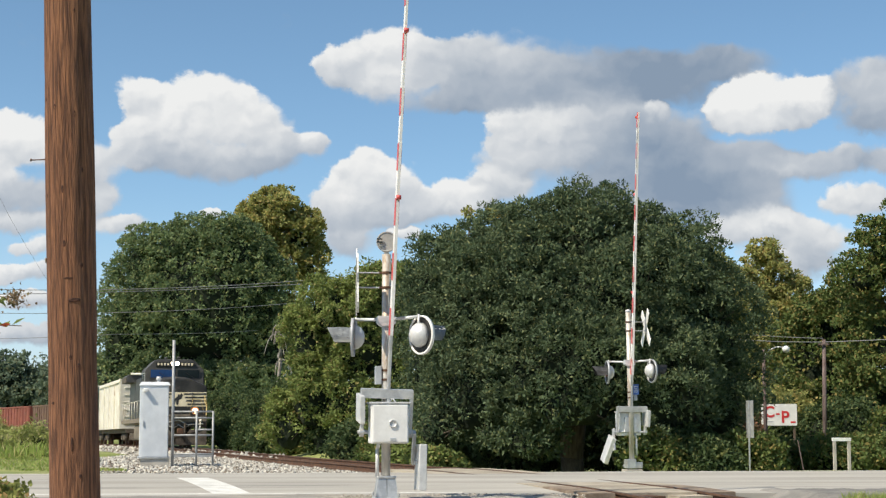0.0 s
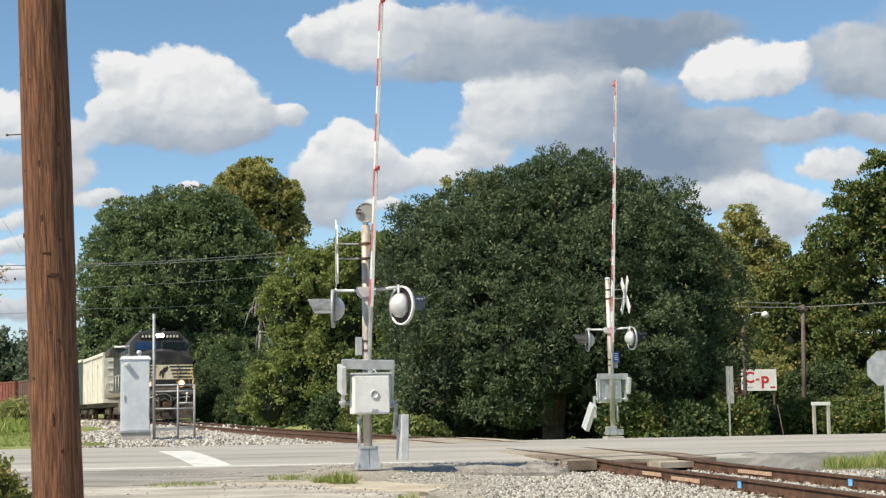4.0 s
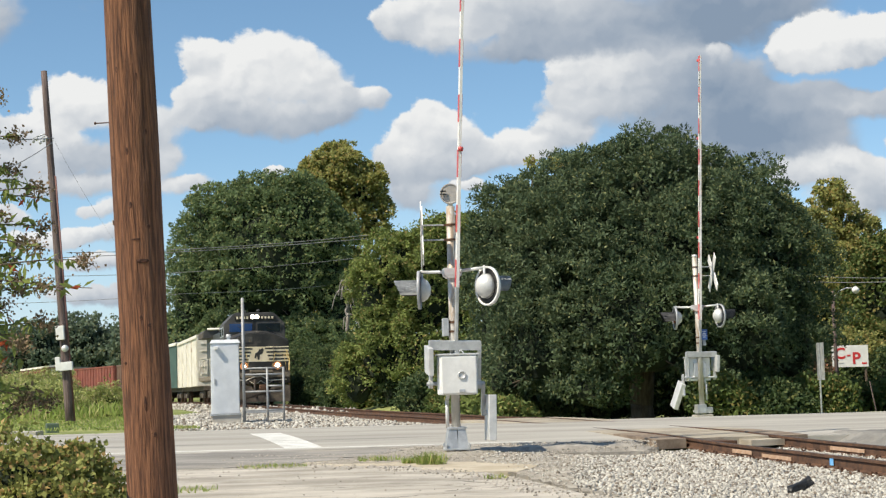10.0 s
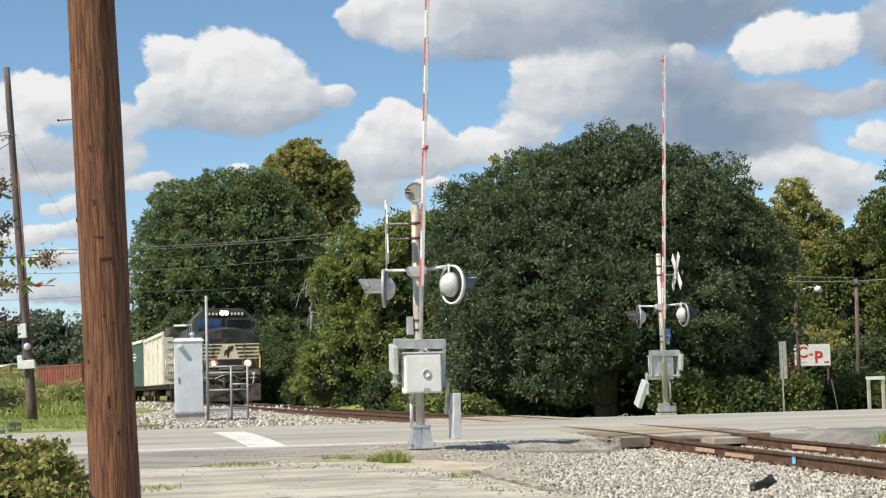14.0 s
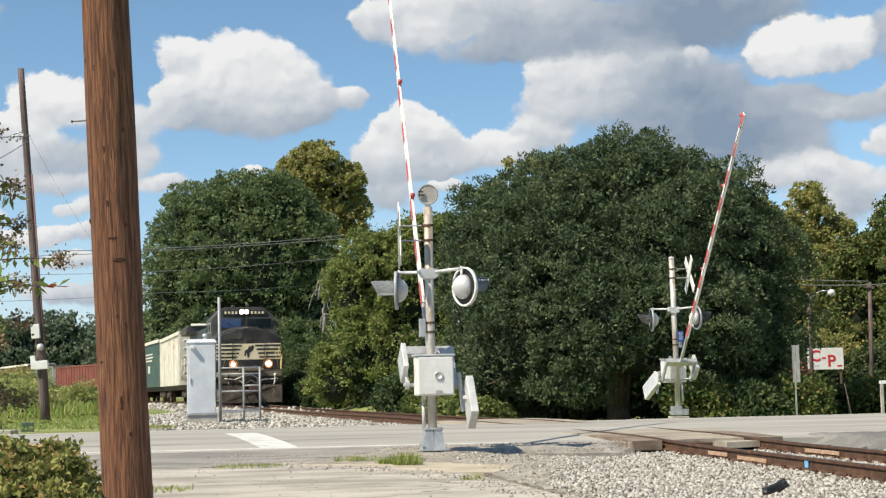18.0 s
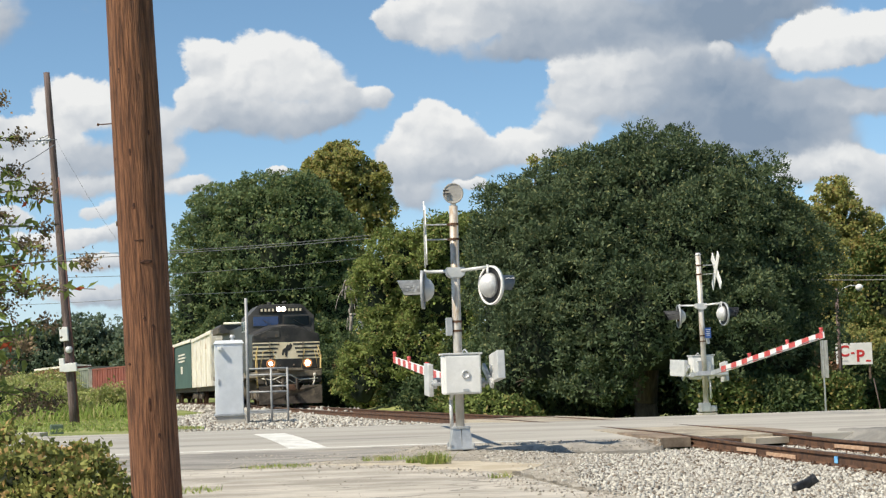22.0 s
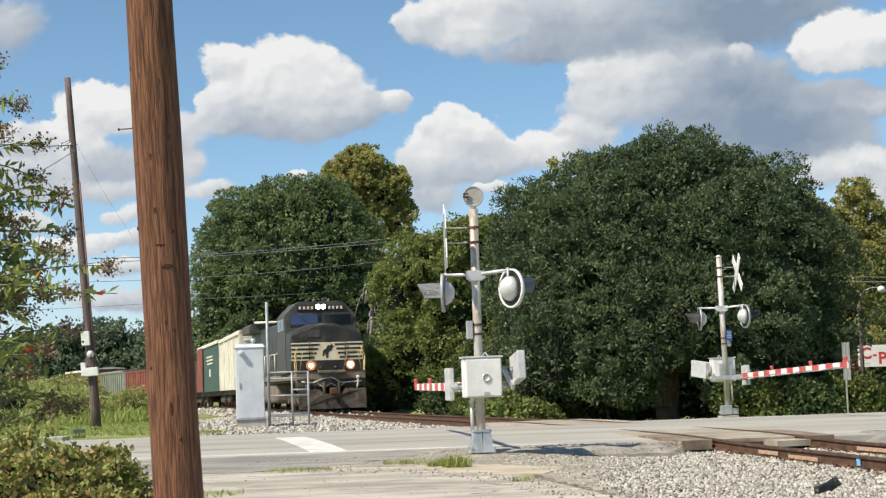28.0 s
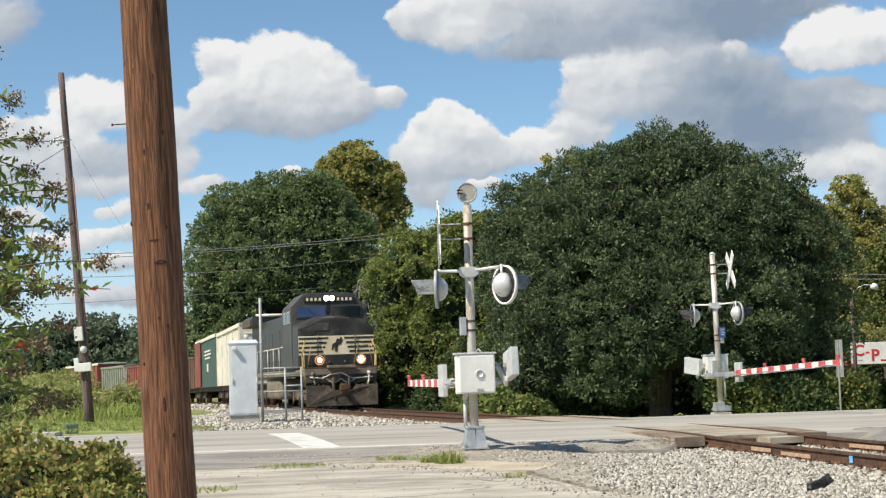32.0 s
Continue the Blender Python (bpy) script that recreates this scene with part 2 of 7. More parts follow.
GALV = surface("galvanised_steel", (0.42, 0.43, 0.44), (0.60, 0.61, 0.61), 5, 60, 0.42, 0.55, 0.08, (0.30, 0.27, 0.24), 0.66)
ALU = surface("brushed_aluminium_paint", (0.52, 0.53, 0.53), (0.68, 0.68, 0.67), 4, 50, 0.45, 0.25, 0.06, (0.36, 0.34, 0.30), 0.66)
WHITE = surface("white_paint", (0.70, 0.70, 0.68), (0.82, 0.82, 0.80), 3, 40, 0.5, 0.0, 0.06, (0.50, 0.45, 0.38), 0.68)
LIGHTGREY = surface("pale_grey_paint", (0.60, 0.63, 0.67), (0.70, 0.73, 0.77), 2, 40, 0.45, 0.1, 0.05, (0.42, 0.42, 0.40), 0.70)
RAILGREY = surface("dull_zinc_pipe", (0.27, 0.28, 0.29), (0.38, 0.39, 0.40), 5, 60, 0.55, 0.3, 0.08, (0.22, 0.20, 0.18), 0.66)
RUST = surface("rusty_steel", (0.075, 0.042, 0.028), (0.16, 0.085, 0.05), 6, 70, 0.78, 0.3, 0.3, (0.30, 0.15, 0.07), 0.64)
RAILTOP = surface("worn_rail_head", (0.10, 0.075, 0.065), (0.20, 0.16, 0.14), 5, 60, 0.45, 0.7, 0.1)
ORANGE_RUST = surface("fresh_orange_rust", (0.40, 0.24, 0.15), (0.56, 0.40, 0.28), 8, 60, 0.85, 0.0, 0.2)
BLUE_PAINT = surface("bright_blue_marking_paint", (0.10, 0.38, 0.80), (0.25, 0.55, 0.90), 8, 60, 0.7, 0.0, 0.1)
TIE = surface("creosoted_tie_wood", (0.06, 0.045, 0.035), (0.16, 0.12, 0.09), 4, 50, 0.9, 0.0, 0.4, (0.24, 0.20, 0.16), 0.6, (1, 6, 6), 0.4)
POLE = surface("brown_treated_pole_wood", (0.085, 0.035, 0.018), (0.30, 0.135, 0.066), 4.0, 9, 0.88, 0.0, 1.0, (0.040, 0.016, 0.009), 0.62, (15, 15, 0.9))
GREYPOLE = surface("weathered_pole_wood", (0.085, 0.060, 0.056), (0.19, 0.145, 0.135), 3, 30, 0.9, 0.0, 0.5, (0.06, 0.032, 0.03), 0.56, (5, 5, 0.4))
ASPHALT = surface("sun_bleached_asphalt", (0.30, 0.285, 0.255), (0.43, 0.41, 0.37), 0.35, 22, 0.9, 0.0, 0.25, (0.13, 0.13, 0.13), 0.62, (0.25, 2.2, 1))
PATCH = surface("dark_patched_asphalt", (0.15, 0.145, 0.135), (0.25, 0.24, 0.22), 1.2, 30, 0.9, 0.0, 0.4, (0.24, 0.23, 0.22), 0.6)
SANDPATCH = surface("gritty_broken_asphalt", (0.23, 0.215, 0.19), (0.40, 0.37, 0.325), 2.2, 34, 0.95, 0.0, 0.8, (0.15, 0.14, 0.125), 0.60)
ROADPAINT = surface("worn_white_road_paint", (0.56, 0.56, 0.53), (0.74, 0.74, 0.71), 2.5, 40, 0.75, 0.0, 0.08, (0.36, 0.35, 0.33), 0.60)
PALEPATCH = surface("weathered_grey_asphalt", (0.19, 0.18, 0.165), (0.33, 0.31, 0.285), 0.9, 30, 0.92, 0.0, 0.4, (0.42, 0.38, 0.31), 0.60, (0.5, 1.5, 1))
SAND = surface("sandy_dirt", (0.40, 0.34, 0.25), (0.54, 0.48, 0.38), 1.2, 35, 0.95, 0.0, 0.3, (0.28, 0.24, 0.18), 0.6)
PANEL = surface("worn_tan_panel", (0.30, 0.26, 0.20), (0.44, 0.39, 0.31), 1.5, 30, 0.85, 0.0, 0.25, (0.17, 0.15, 0.13), 0.58, spread=0.2)
OLDPANEL = surface("dirty_rusted_panel", (0.17, 0.125, 0.09), (0.30, 0.24, 0.18), 2.5, 30, 0.9, 0.0, 0.3, (0.12, 0.09, 0.07), 0.58)
CONCRETE = surface("pale_concrete", (0.36, 0.33, 0.29), (0.50, 0.47, 0.42), 1.4, 35, 0.88, 0.0, 0.2, (0.24, 0.22, 0.19), 0.62)
LOT = surface("worn_gravelly_lot", (0.29, 0.265, 0.225), (0.54, 0.50, 0.44), 0.8, 26, 0.92, 0.0, 0.6, (0.21, 0.19, 0.16), 0.60, (0.6, 1.6, 1), cracks=0.42)
DIRT = surface("bare_gritty_dirt", (0.25, 0.225, 0.185), (0.43, 0.395, 0.335), 1.6, 34, 0.95, 0.0, 0.7, (0.17, 0.15, 0.125), 0.60)
STONEBED = surface("ballast_bed", (0.19, 0.175, 0.15), (0.40, 0.375, 0.33), 7, 30, 0.95, 0.0, 0.9, (0.12, 0.11, 0.10), 0.6)
RUSTBED = surface("rust_stained_ballast", (0.10, 0.065, 0.045), (0.22, 0.16, 0.115), 5, 30, 0.95, 0.0, 0.8, (0.07, 0.05, 0.04), 0.6)
GRASSY = surface("dry_grass_ground", (0.135, 0.175, 0.04), (0.28, 0.30, 0.10), 0.5, 14, 0.95, 0.0, 0.5, (0.28, 0.25, 0.13), 0.62)
DEADWOOD = surface("bleached_dead_wood", (0.24, 0.215, 0.185), (0.38, 0.35, 0.31), 4, 40, 0.9, 0.0, 0.4, (0.14, 0.12, 0.10), 0.6, (3, 3, 0.6))
BARK = surface("tree_bark", (0.10, 0.075, 0.055), (0.20, 0.16, 0.12), 4, 40, 0.9, 0.0, 0.6, None, 0.6, (3, 3, 0.6))
BLACK = surface("black_enamel", (0.012, 0.012, 0.013), (0.03, 0.03, 0.03), 3, 40, 0.5, 0.0, 0.05, (0.07, 0.06, 0.05), 0.66)
RED = surface("red_reflective_sheet", (0.50, 0.025, 0.03), (0.60, 0.05, 0.045), 6, 50, 0.5)
OAK = leafy("oak_leaves", (0.044, 0.076, 0.038), (0.148, 0.194, 0.102), (0.22, 0.24, 0.11), 0.09, 0.34)
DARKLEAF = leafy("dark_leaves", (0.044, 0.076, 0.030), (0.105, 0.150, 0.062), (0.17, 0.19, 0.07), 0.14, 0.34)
# Dark leaves lightened: sun and haze on the tall crown put in the colour.
TALLLEAF = leafy("sun_haze_tinted_tall_leaves", (0.085, 0.132, 0.060), (0.20, 0.265, 0.12), (0.27, 0.29, 0.12), 0.14, 0.34)
# Brighter copy of the leaf green, with sunlight worked into it.
SUNLEAF = leafy("sun_lightened_edge_leaves", (0.125, 0.172, 0.050), (0.28, 0.335, 0.10), (0.36, 0.30, 0.12), 0.09)
BRIGHTLEAF = leafy("bright_leaves", (0.066, 0.108, 0.030), (0.150, 0.190, 0.058), (0.25, 0.21, 0.07), 0.16)
YELLOWLEAF = leafy("yellowing_leaves", (0.20, 0.22, 0.07), (0.40, 0.40, 0.14), (0.44, 0.34, 0.13), 0.16, 0.4)
RUSSETLEAF = leafy("russet_leaves", (0.12, 0.085, 0.05), (0.21, 0.15, 0.085), (0.24, 0.12, 0.07), 0.2)
# Paler, bluer leaves: distance haze is mixed into their colour.
FARLEAF = leafy("haze_tinted_far_leaves", (0.095, 0.140, 0.098), (0.175, 0.225, 0.150), (0.22, 0.23, 0.13), 0.1)
WEEDLEAF = leafy("pale_weed_leaves", (0.25, 0.30, 0.09), (0.44, 0.46, 0.17), (0.46, 0.42, 0.22), 0.18)
# Near-black colour paints the shade deep inside crowns, shrubs and hedge.
CORE = surface("painted_inner_shade", (0.008, 0.014, 0.006), (0.02, 0.03, 0.012), 2, 12, 1.0, 0.0, 0.8)


# ---- mesh helpers ----
def mesh_of(name, bm, material, smooth=False):
    me = bpy.data.meshes.new(name)
    bm.to_mesh(me)
    bm.free()
    for m in material if isinstance(material, (list, tuple)) else (material,):
        me.materials.append(m)
    if smooth:
        me.polygons.foreach_set("use_smooth", [True] * len(me.polygons))
    return me


def thing(name, label, category, at=(0, 0, 0), turn=0.0, group="", kind="", bm=None, material=None, smooth=False):
    ob = new(name, mesh_of(name, bm, material, smooth) if bm else None)
    ob.matrix_basis = pose(*at, 0, 0, turn)
    return tagged(ob, label, category, group, kind)


def part(name, bm, material, parent, label="", smooth=False, at=None):
    ob = new(name, mesh_of(name, bm, material, smooth) if isinstance(bm, bmesh.types.BMesh) else bm)
    ob.parent = parent
    if at is not None:
        ob.matrix_basis = at
    return tagged(ob, label)


def raw_mesh(name, verts, faces, material, smooth=False):
    me = bpy.data.meshes.new(name)
    me.from_pydata([tuple(v) for v in verts], [], faces)
    me.materials.append(material)
    if smooth:
        me.polygons.foreach_set("use_smooth", [True] * len(me.polygons))
    return me


def quads_mesh(name, corners, material):
    """corners: array (n, 4, 3) -> n separate quads."""
    k = len(corners)
    me = bpy.data.meshes.new(name)
    me.vertices.add(4 * k)
    me.vertices.foreach_set("co", np.asarray(corners, dtype=np.float32).ravel())
    me.loops.add(4 * k)
    me.loops.foreach_set("vertex_index", np.arange(4 * k, dtype=np.int32))
    me.polygons.add(k)
    me.polygons.foreach_set("loop_start", np.arange(0, 4 * k, 4, dtype=np.int32))
    me.materials.append(material)
    me.update(calc_edges=True)
    return me


def box(bm, size, at=(0, 0, 0), turn=(0, 0, 0), bevel=0.0, slot=0):
    made = bmesh.ops.create_cube(bm, size=1.0)["verts"]
    bmesh.ops.scale(bm, vec=size, verts=made)
    if bevel:
        edges = list({e for v in made for e in v.link_edges})
        made = bmesh.ops.bevel(bm, geom=edges, offset=bevel, segments=2, affect="EDGES", profile=0.6)["verts"]
        made = list({v for v in made})
    faces = {f for v in made for f in v.link_faces}
    for f in faces:
        f.material_index = slot
    verts = list({v for f in faces for v in f.verts})
    bmesh.ops.transform(bm, matrix=pose(*at, *turn), verts=verts)
    return verts


def rod(bm, a, b, r1, r2=None, sides=12, slot=0):
    a, b = Vector(a), Vector(b)
    d = b - a
    made = bmesh.ops.create_cone(bm, cap_ends=True, segments=sides, radius1=r1, radius2=r1 if r2 is None else r2, depth=d.length)["verts"]
    m = Matrix.Translation((a + b) / 2) @ d.to_track_quat("Z", "Y").to_matrix().to_4x4()
    bmesh.ops.transform(bm, matrix=m, verts=made)
    for f in {f for v in made for f in v.link_faces}:
        f.material_index = slot
    return made


def tube(bm, points, r, sides=8, slot=0):
    for a, b in zip(points, points[1:]):
        rod(bm, a, b, r, r, sides, slot)


def lathe(bm, profile, sides=24, m=None, slot=0):
    """Turn a profile of (radius, height) about z."""
    rings = []
    for r, h in profile:
        rings.append([bm.verts.new((r * math.cos(2 * math.pi * i / sides), r * math.sin(2 * math.pi * i / sides), h)) for i in range(sides)])
    for a, b in zip(rings, rings[1:]):
        for i in range(sides):
            f = bm.faces.new((a[i], a[(i + 1) % sides], b[(i + 1) % sides], b[i]))
            f.material_index = slot
    for ring, flip in ((rings[0], True), (rings[-1], False)):
        f = bm.faces.new(ring[::-1] if flip else ring)
        f.material_index = slot
    if m is not None:
        bmesh.ops.transform(bm, matrix=m, verts=[v for ring in rings for v in ring])


def prism(bm, outline, depth, m=None, slot=0):
    """An outline in x, y pushed through depth in z."""
    lo = [bm.verts.new((x, y, 0)) for x, y in outline]
    hi = [bm.verts.new((x, y, depth)) for x, y in outline]
    k = len(outline)
    fs = [bm.faces.new(lo[::-1]), bm.faces.new(hi)] + [bm.faces.new((lo[i], lo[(i + 1) % k], hi[(i + 1) % k], hi[i])) for i in range(k)]
    for f in fs:
        f.material_index = slot
    if m is not None:
        bmesh.ops.transform(bm, matrix=m, verts=lo + hi)
    return lo + hi


def solid(*steps):
    """A bmesh made by the given steps: (function, args...)."""
    bm = bmesh.new()
    for f, *args in steps:
        f(bm, *args)
    return bm


def cord(points, r, sides=5, bm=None, taper=0.0):
    """One unbroken tube along the points."""
    bm = bm or bmesh.new()
    rings = []
    for i, p in enumerate(points):
        d = (points[min(i + 1, len(points) - 1)] - points[max(i - 1, 0)]).normalized()
        e = d.cross(Vector((0, 0, 1))).normalized()
        f = d.cross(e)
        rings.append([bm.verts.new(p + r * (1 - taper * i / len(points)) * (math.cos(2 * math.pi * k / sides) * e + math.sin(2 * math.pi * k / sides) * f)) for k in range(sides)])
    for p, q in zip(rings, rings[1:]):
        for k in range(sides):
            bm.faces.new((p[k], p[(k + 1) % sides], q[(k + 1) % sides], q[k]))
    return bm


# ---- ground, road and railway ----
ROAD_TURN = radians(2.0)
ROAD_MID = Vector((0.0, 33.0))
U, V = Vector((math.cos(ROAD_TURN), math.sin(ROAD_TURN))), Vector((-math.sin(ROAD_TURN), math.cos(ROAD_TURN)))
HALF_ROAD = 6.1
BEND = np.poly1d(np.polyfit([-20, 0, 12, 20.7, 27, 36, 44, 52.5, 65, 87, 104, 121, 155, 172, 200, 240], [11.5, 9.0, 7.3, 5.95, 4.95, 3.2, 1.25, -1.2, -4.95, -10.1, -14.0, -18.5, -31, -38.5, -52, -75], 7, w=[0.3, 0.3, 0.6, 2, 2, 2, 1.5, 1.5, 2, 2, 2, 1.5, 1, 1, 0.5, 0.4]))
BEND_SLOPE = BEND.deriv()


def blend(v, a, b):
    t = min(1.0, max(0.0, (v - a) / (b - a)))
    return t * t * (3 - 2 * t)


def across(x, y):
    """Place along and across the road."""
    d = Vector((x, y)) - ROAD_MID
    return d.dot(U), d.dot(V)


def road_z(x, y):
    _, v = across(x, y)
    return 0.09 * max(0.0, 1 - (v / HALF_ROAD) ** 2) - 0.012


def rail_z(y):
    """Height of the rail heads along the line."""
    on_road = blend(y, 24.0, 28.5) * (1 - blend(y, 38.0, 44.0))
    return 0.015 + 0.055 * on_road - 0.05 * blend(y, 42, 60) - 0.55 * blend(y, 70, 160) - 0.9 * blend(y, 150, 260)


def off_track(x, y):
    return (x - BEND(y)) / math.sqrt(1 + BEND_SLOPE(y) ** 2)


def ground_z(x, y):
    far = -0.55 * blend(y, 60, 160) - 1.2 * blend(y, 160, 400)
    z = -0.10 + far + 0.03 * noise.noise(Vector((x * 0.3, y * 0.3, 0)))
    u, v = across(x, y)
    z -= 0.70 * blend(v, 9.0, 12.5) * blend(x, 1.0, 6.0)
    if -20 < y < 230:
        off = abs(off_track(x, y))
        z -= 0.38 * (1 - blend(off, 5.8, 7.2)) if y < 68 else 0.34 * (1 - blend(off, 3.0, 4.5))
    return z


def sheet(xs, ys, height):
    verts = [(x, y, height(x, y)) for y in ys for x in xs]
    w = len(xs)
    faces = [(j * w + i, j * w + i + 1, (j + 1) * w + i + 1, (j + 1) * w + i) for j in range(len(ys) - 1) for i in range(w - 1)]
    return verts, faces


def graded(stops):
    out = []
    for (a, b, k) in stops:
        out += [a + (b - a) * i / k for i in range(k)]
    return out + [stops[-1][1]]


verts, faces = sheet(graded([(-3000, -200, 6), (-200, -60, 12), (-60, 60, 150), (60, 200, 12), (200, 3000, 6)]), graded([(-3000, -100, 6), (-100, 0, 8), (0, 80, 100), (80, 240, 40), (240, 4000, 8)]), ground_z)
ground = tagged(new("ground", raw_mesh("ground", verts, faces, GRASSY, True)), "dry patchy grass and dirt beside the road and railway", "ground", kind="structure")


def road_sheet(u0, u1, v0, v1, lift, nu=80, nv=16):
    vs = []
    for j in range(nv + 1):
        for i in range(nu + 1):
            u, v = u0 + (u1 - u0) * i / nu, v0 + (v1 - v0) * j / nv
            p = ROAD_MID + U * u + V * v
            vs.append((p.x, p.y, road_z(p.x, p.y) + lift))
    w = nu + 1
    fs = [(j * w + i, j * w + i + 1, (j + 1) * w + i + 1, (j + 1) * w + i) for j in range(nv) for i in range(nu)]
    return vs, fs


def slab(name, vs, fs, material, thick=0.15):
    """A sheet given thickness downwards."""
    bm = bmesh.new()
    bv = [bm.verts.new(v) for v in vs]
    for f in fs:
        bm.faces.new([bv[i] for i in f])
    edge = [e for e in bm.edges if e.is_boundary]
    low = bmesh.ops.extrude_edge_only(bm, edges=edge)["geom"]
    bmesh.ops.translate(bm, vec=(0, 0, -thick), verts=[g for g in low if isinstance(g, bmesh.types.BMVert)])
    return mesh_of(name, bm, material, False)


vs, fs = road_sheet(-400, 400, -HALF_ROAD, HALF_ROAD, 0.0, 400, 16)
road = tagged(new("road", slab("road", vs, fs, ASPHALT)), "sun-bleached two-lane asphalt road with tyre tracks", "road", kind="structure")


def road_mark(name, u0, u1, v0, v1, skew=0.0, label="", nu=60):
    vs, fs = road_sheet(u0, u1, v0, v1, 0.004, nu, 4)
    vs = [(x + skew * (across(x, y)[1] - v0), y, z) for x, y, z in vs]
    return part(name, slab(name, vs, fs, ROADPAINT, 0.003), None, road, label)


for v in (-5.62, 5.45):
    road_mark("edge_line", -300, 1.6 if v < 0 else 0.2, v - 0.07, v + 0.07, label="worn white edge line", nu=200)
    road_mark("edge_line", 8.0 if v < 0 else 6.0, 300, v - 0.07, v + 0.07, label="worn white edge line", nu=200)
road_mark("stop_line", -2.75, -2.10, -5.5, 0.1, -0.19, "wide white stop line", 6)

# the lot in the foreground
lot_outline = [(-30, 3), (2.6, 3), (2.4, 14.0), (1.5, 15.8), (1.05, 18.2), (0.4, 20.5), (-0.6, 22.0), (-3.0, 22.6), (-30, 21.5)]


def outline_sheet(name, outline, z, material, thick=0.1, cell=0.0):
    bm = bmesh.new()
    prism(bm, outline, thick, pose(0, 0, z - thick))
    return mesh_of(name, bm, material)


lot = tagged(new("pavement", outline_sheet("pavement", lot_outline, -0.015, LOT)), "worn pale paved lot with gravel, cracks and weeds", "pavement", kind="structure")


def along(y, side):
    """A point beside the track centre line, side metres to its right."""
    s = BEND_SLOPE(y)
    k = 1 / math.sqrt(1 + s * s)
    return Vector((BEND(y) + side * k, y - side * s * k))


def sweep(profile, y0, y1, step, side=0.0, drop=0.0, height=rail_z):
    """A closed profile (right, up) run along the track."""
    k = max(1, int((y1 - y0) / step))
    rings = []
    for i in range(k + 1):
        y = y0 + (y1 - y0) * i / k
        ring = []
        for px, pz in profile:
            p = along(y, side + px)
            ring.append((p.x, p.y, height(y) + pz - drop))
        rings.append(ring)
    m = len(profile)
    vs = [v for r in rings for v in r]
    fs = [(i * m + j, i * m + (j + 1) % m, (i + 1) * m + (j + 1) % m, (i + 1) * m + j) for i in range(k) for j in range(m)]
    fs += [tuple(range(m))[::-1], tuple(k * m + j for j in range(m))]
    return vs, fs


RAIL = [(-0.070, -0.172), (0.070, -0.172), (0.070, -0.160), (0.014, -0.142), (0.010, -0.050), (0.036, -0.038), (0.036, -0.006), (0.028, 0.0), (-0.028, 0.0), (-0.036, -0.006), (-0.036, -0.038), (-0.010, -0.050), (-0.014, -0.142), (-0.070, -0.160)]
track = tagged(new("railroad_track"), "rusty standard-gauge railway track on pale stone ballast", "railway track", kind="structure")
for side in (-0.7525, 0.7525):
    vs, fs = sweep(RAIL, -20, 235, 0.75, side)
    part("rail", raw_mesh("rail", vs, fs, RUST), None, track, "rusty brown steel rail")
    vs, fs = sweep([(-0.026, 0.0005), (0.026, 0.0005), (0.026, 0.0022), (-0.026, 0.0022)], -20, 235, 0.75, side)
    part("rail_head", raw_mesh("rail_head", vs, fs, RAILTOP), None, track, "worn rail running surface")
BED = [(-2.9, -0.55), (2.9, -0.55), (1.75, -0.20), (0.75, -0.185), (0.0, -0.20), (-0.75, -0.185), (-1.75, -0.20)]
for name, y0, y1 in (("ballast_bed", -20, 26.0), ("ballast_bed", 40.0, 235)):
    vs, fs = sweep(BED, y0, y1, 1.0)
    tagged(new(name, raw_mesh(name, vs, fs, STONEBED)), "bed of pale crushed stone under the track", "ballast", kind="structure")

vs, fs = sweep([(-1.25, -0.30), (1.25, -0.30), (1.22, -0.178), (-1.22, -0.178)], 40.2, 120, 1.0)
tagged(new("ballast_bed", raw_mesh("ballast_bed", vs, fs, RUSTBED)), "rust-stained dirty ballast between the rails", "ballast", kind="structure")

# ---- trees and shrubs ----


def unit(a):
    return a / np.maximum(np.linalg.norm(a, axis=-1, keepdims=True), 1e-9)


def leaf_quads(at, facing, length, width, rng, droop=0.0, thrust=0.0):
    """Pointed leaves: base, side, tip, side; a slight fold. thrust: how far they point outwards and up."""
    k = len(at)
    d = unit(rng.normal(size=(k, 3)) + facing * (0.5 + thrust) + np.array([0, 0, 0.7 * thrust - droop]))
    s = unit(np.cross(d, facing + rng.normal(size=(k, 3)) * 0.7))
    ln = (length * rng.uniform(0.6, 1.25, (k, 1)))
    w = width * rng.uniform(0.7, 1.2, (k, 1))
    nrm = np.cross(d, s)
    mid = at + d * ln * 0.48 - nrm * w * 0.18
    return np.stack([at, mid + s * w * 0.5, at + d * ln, mid - s * w * 0.5], axis=1)


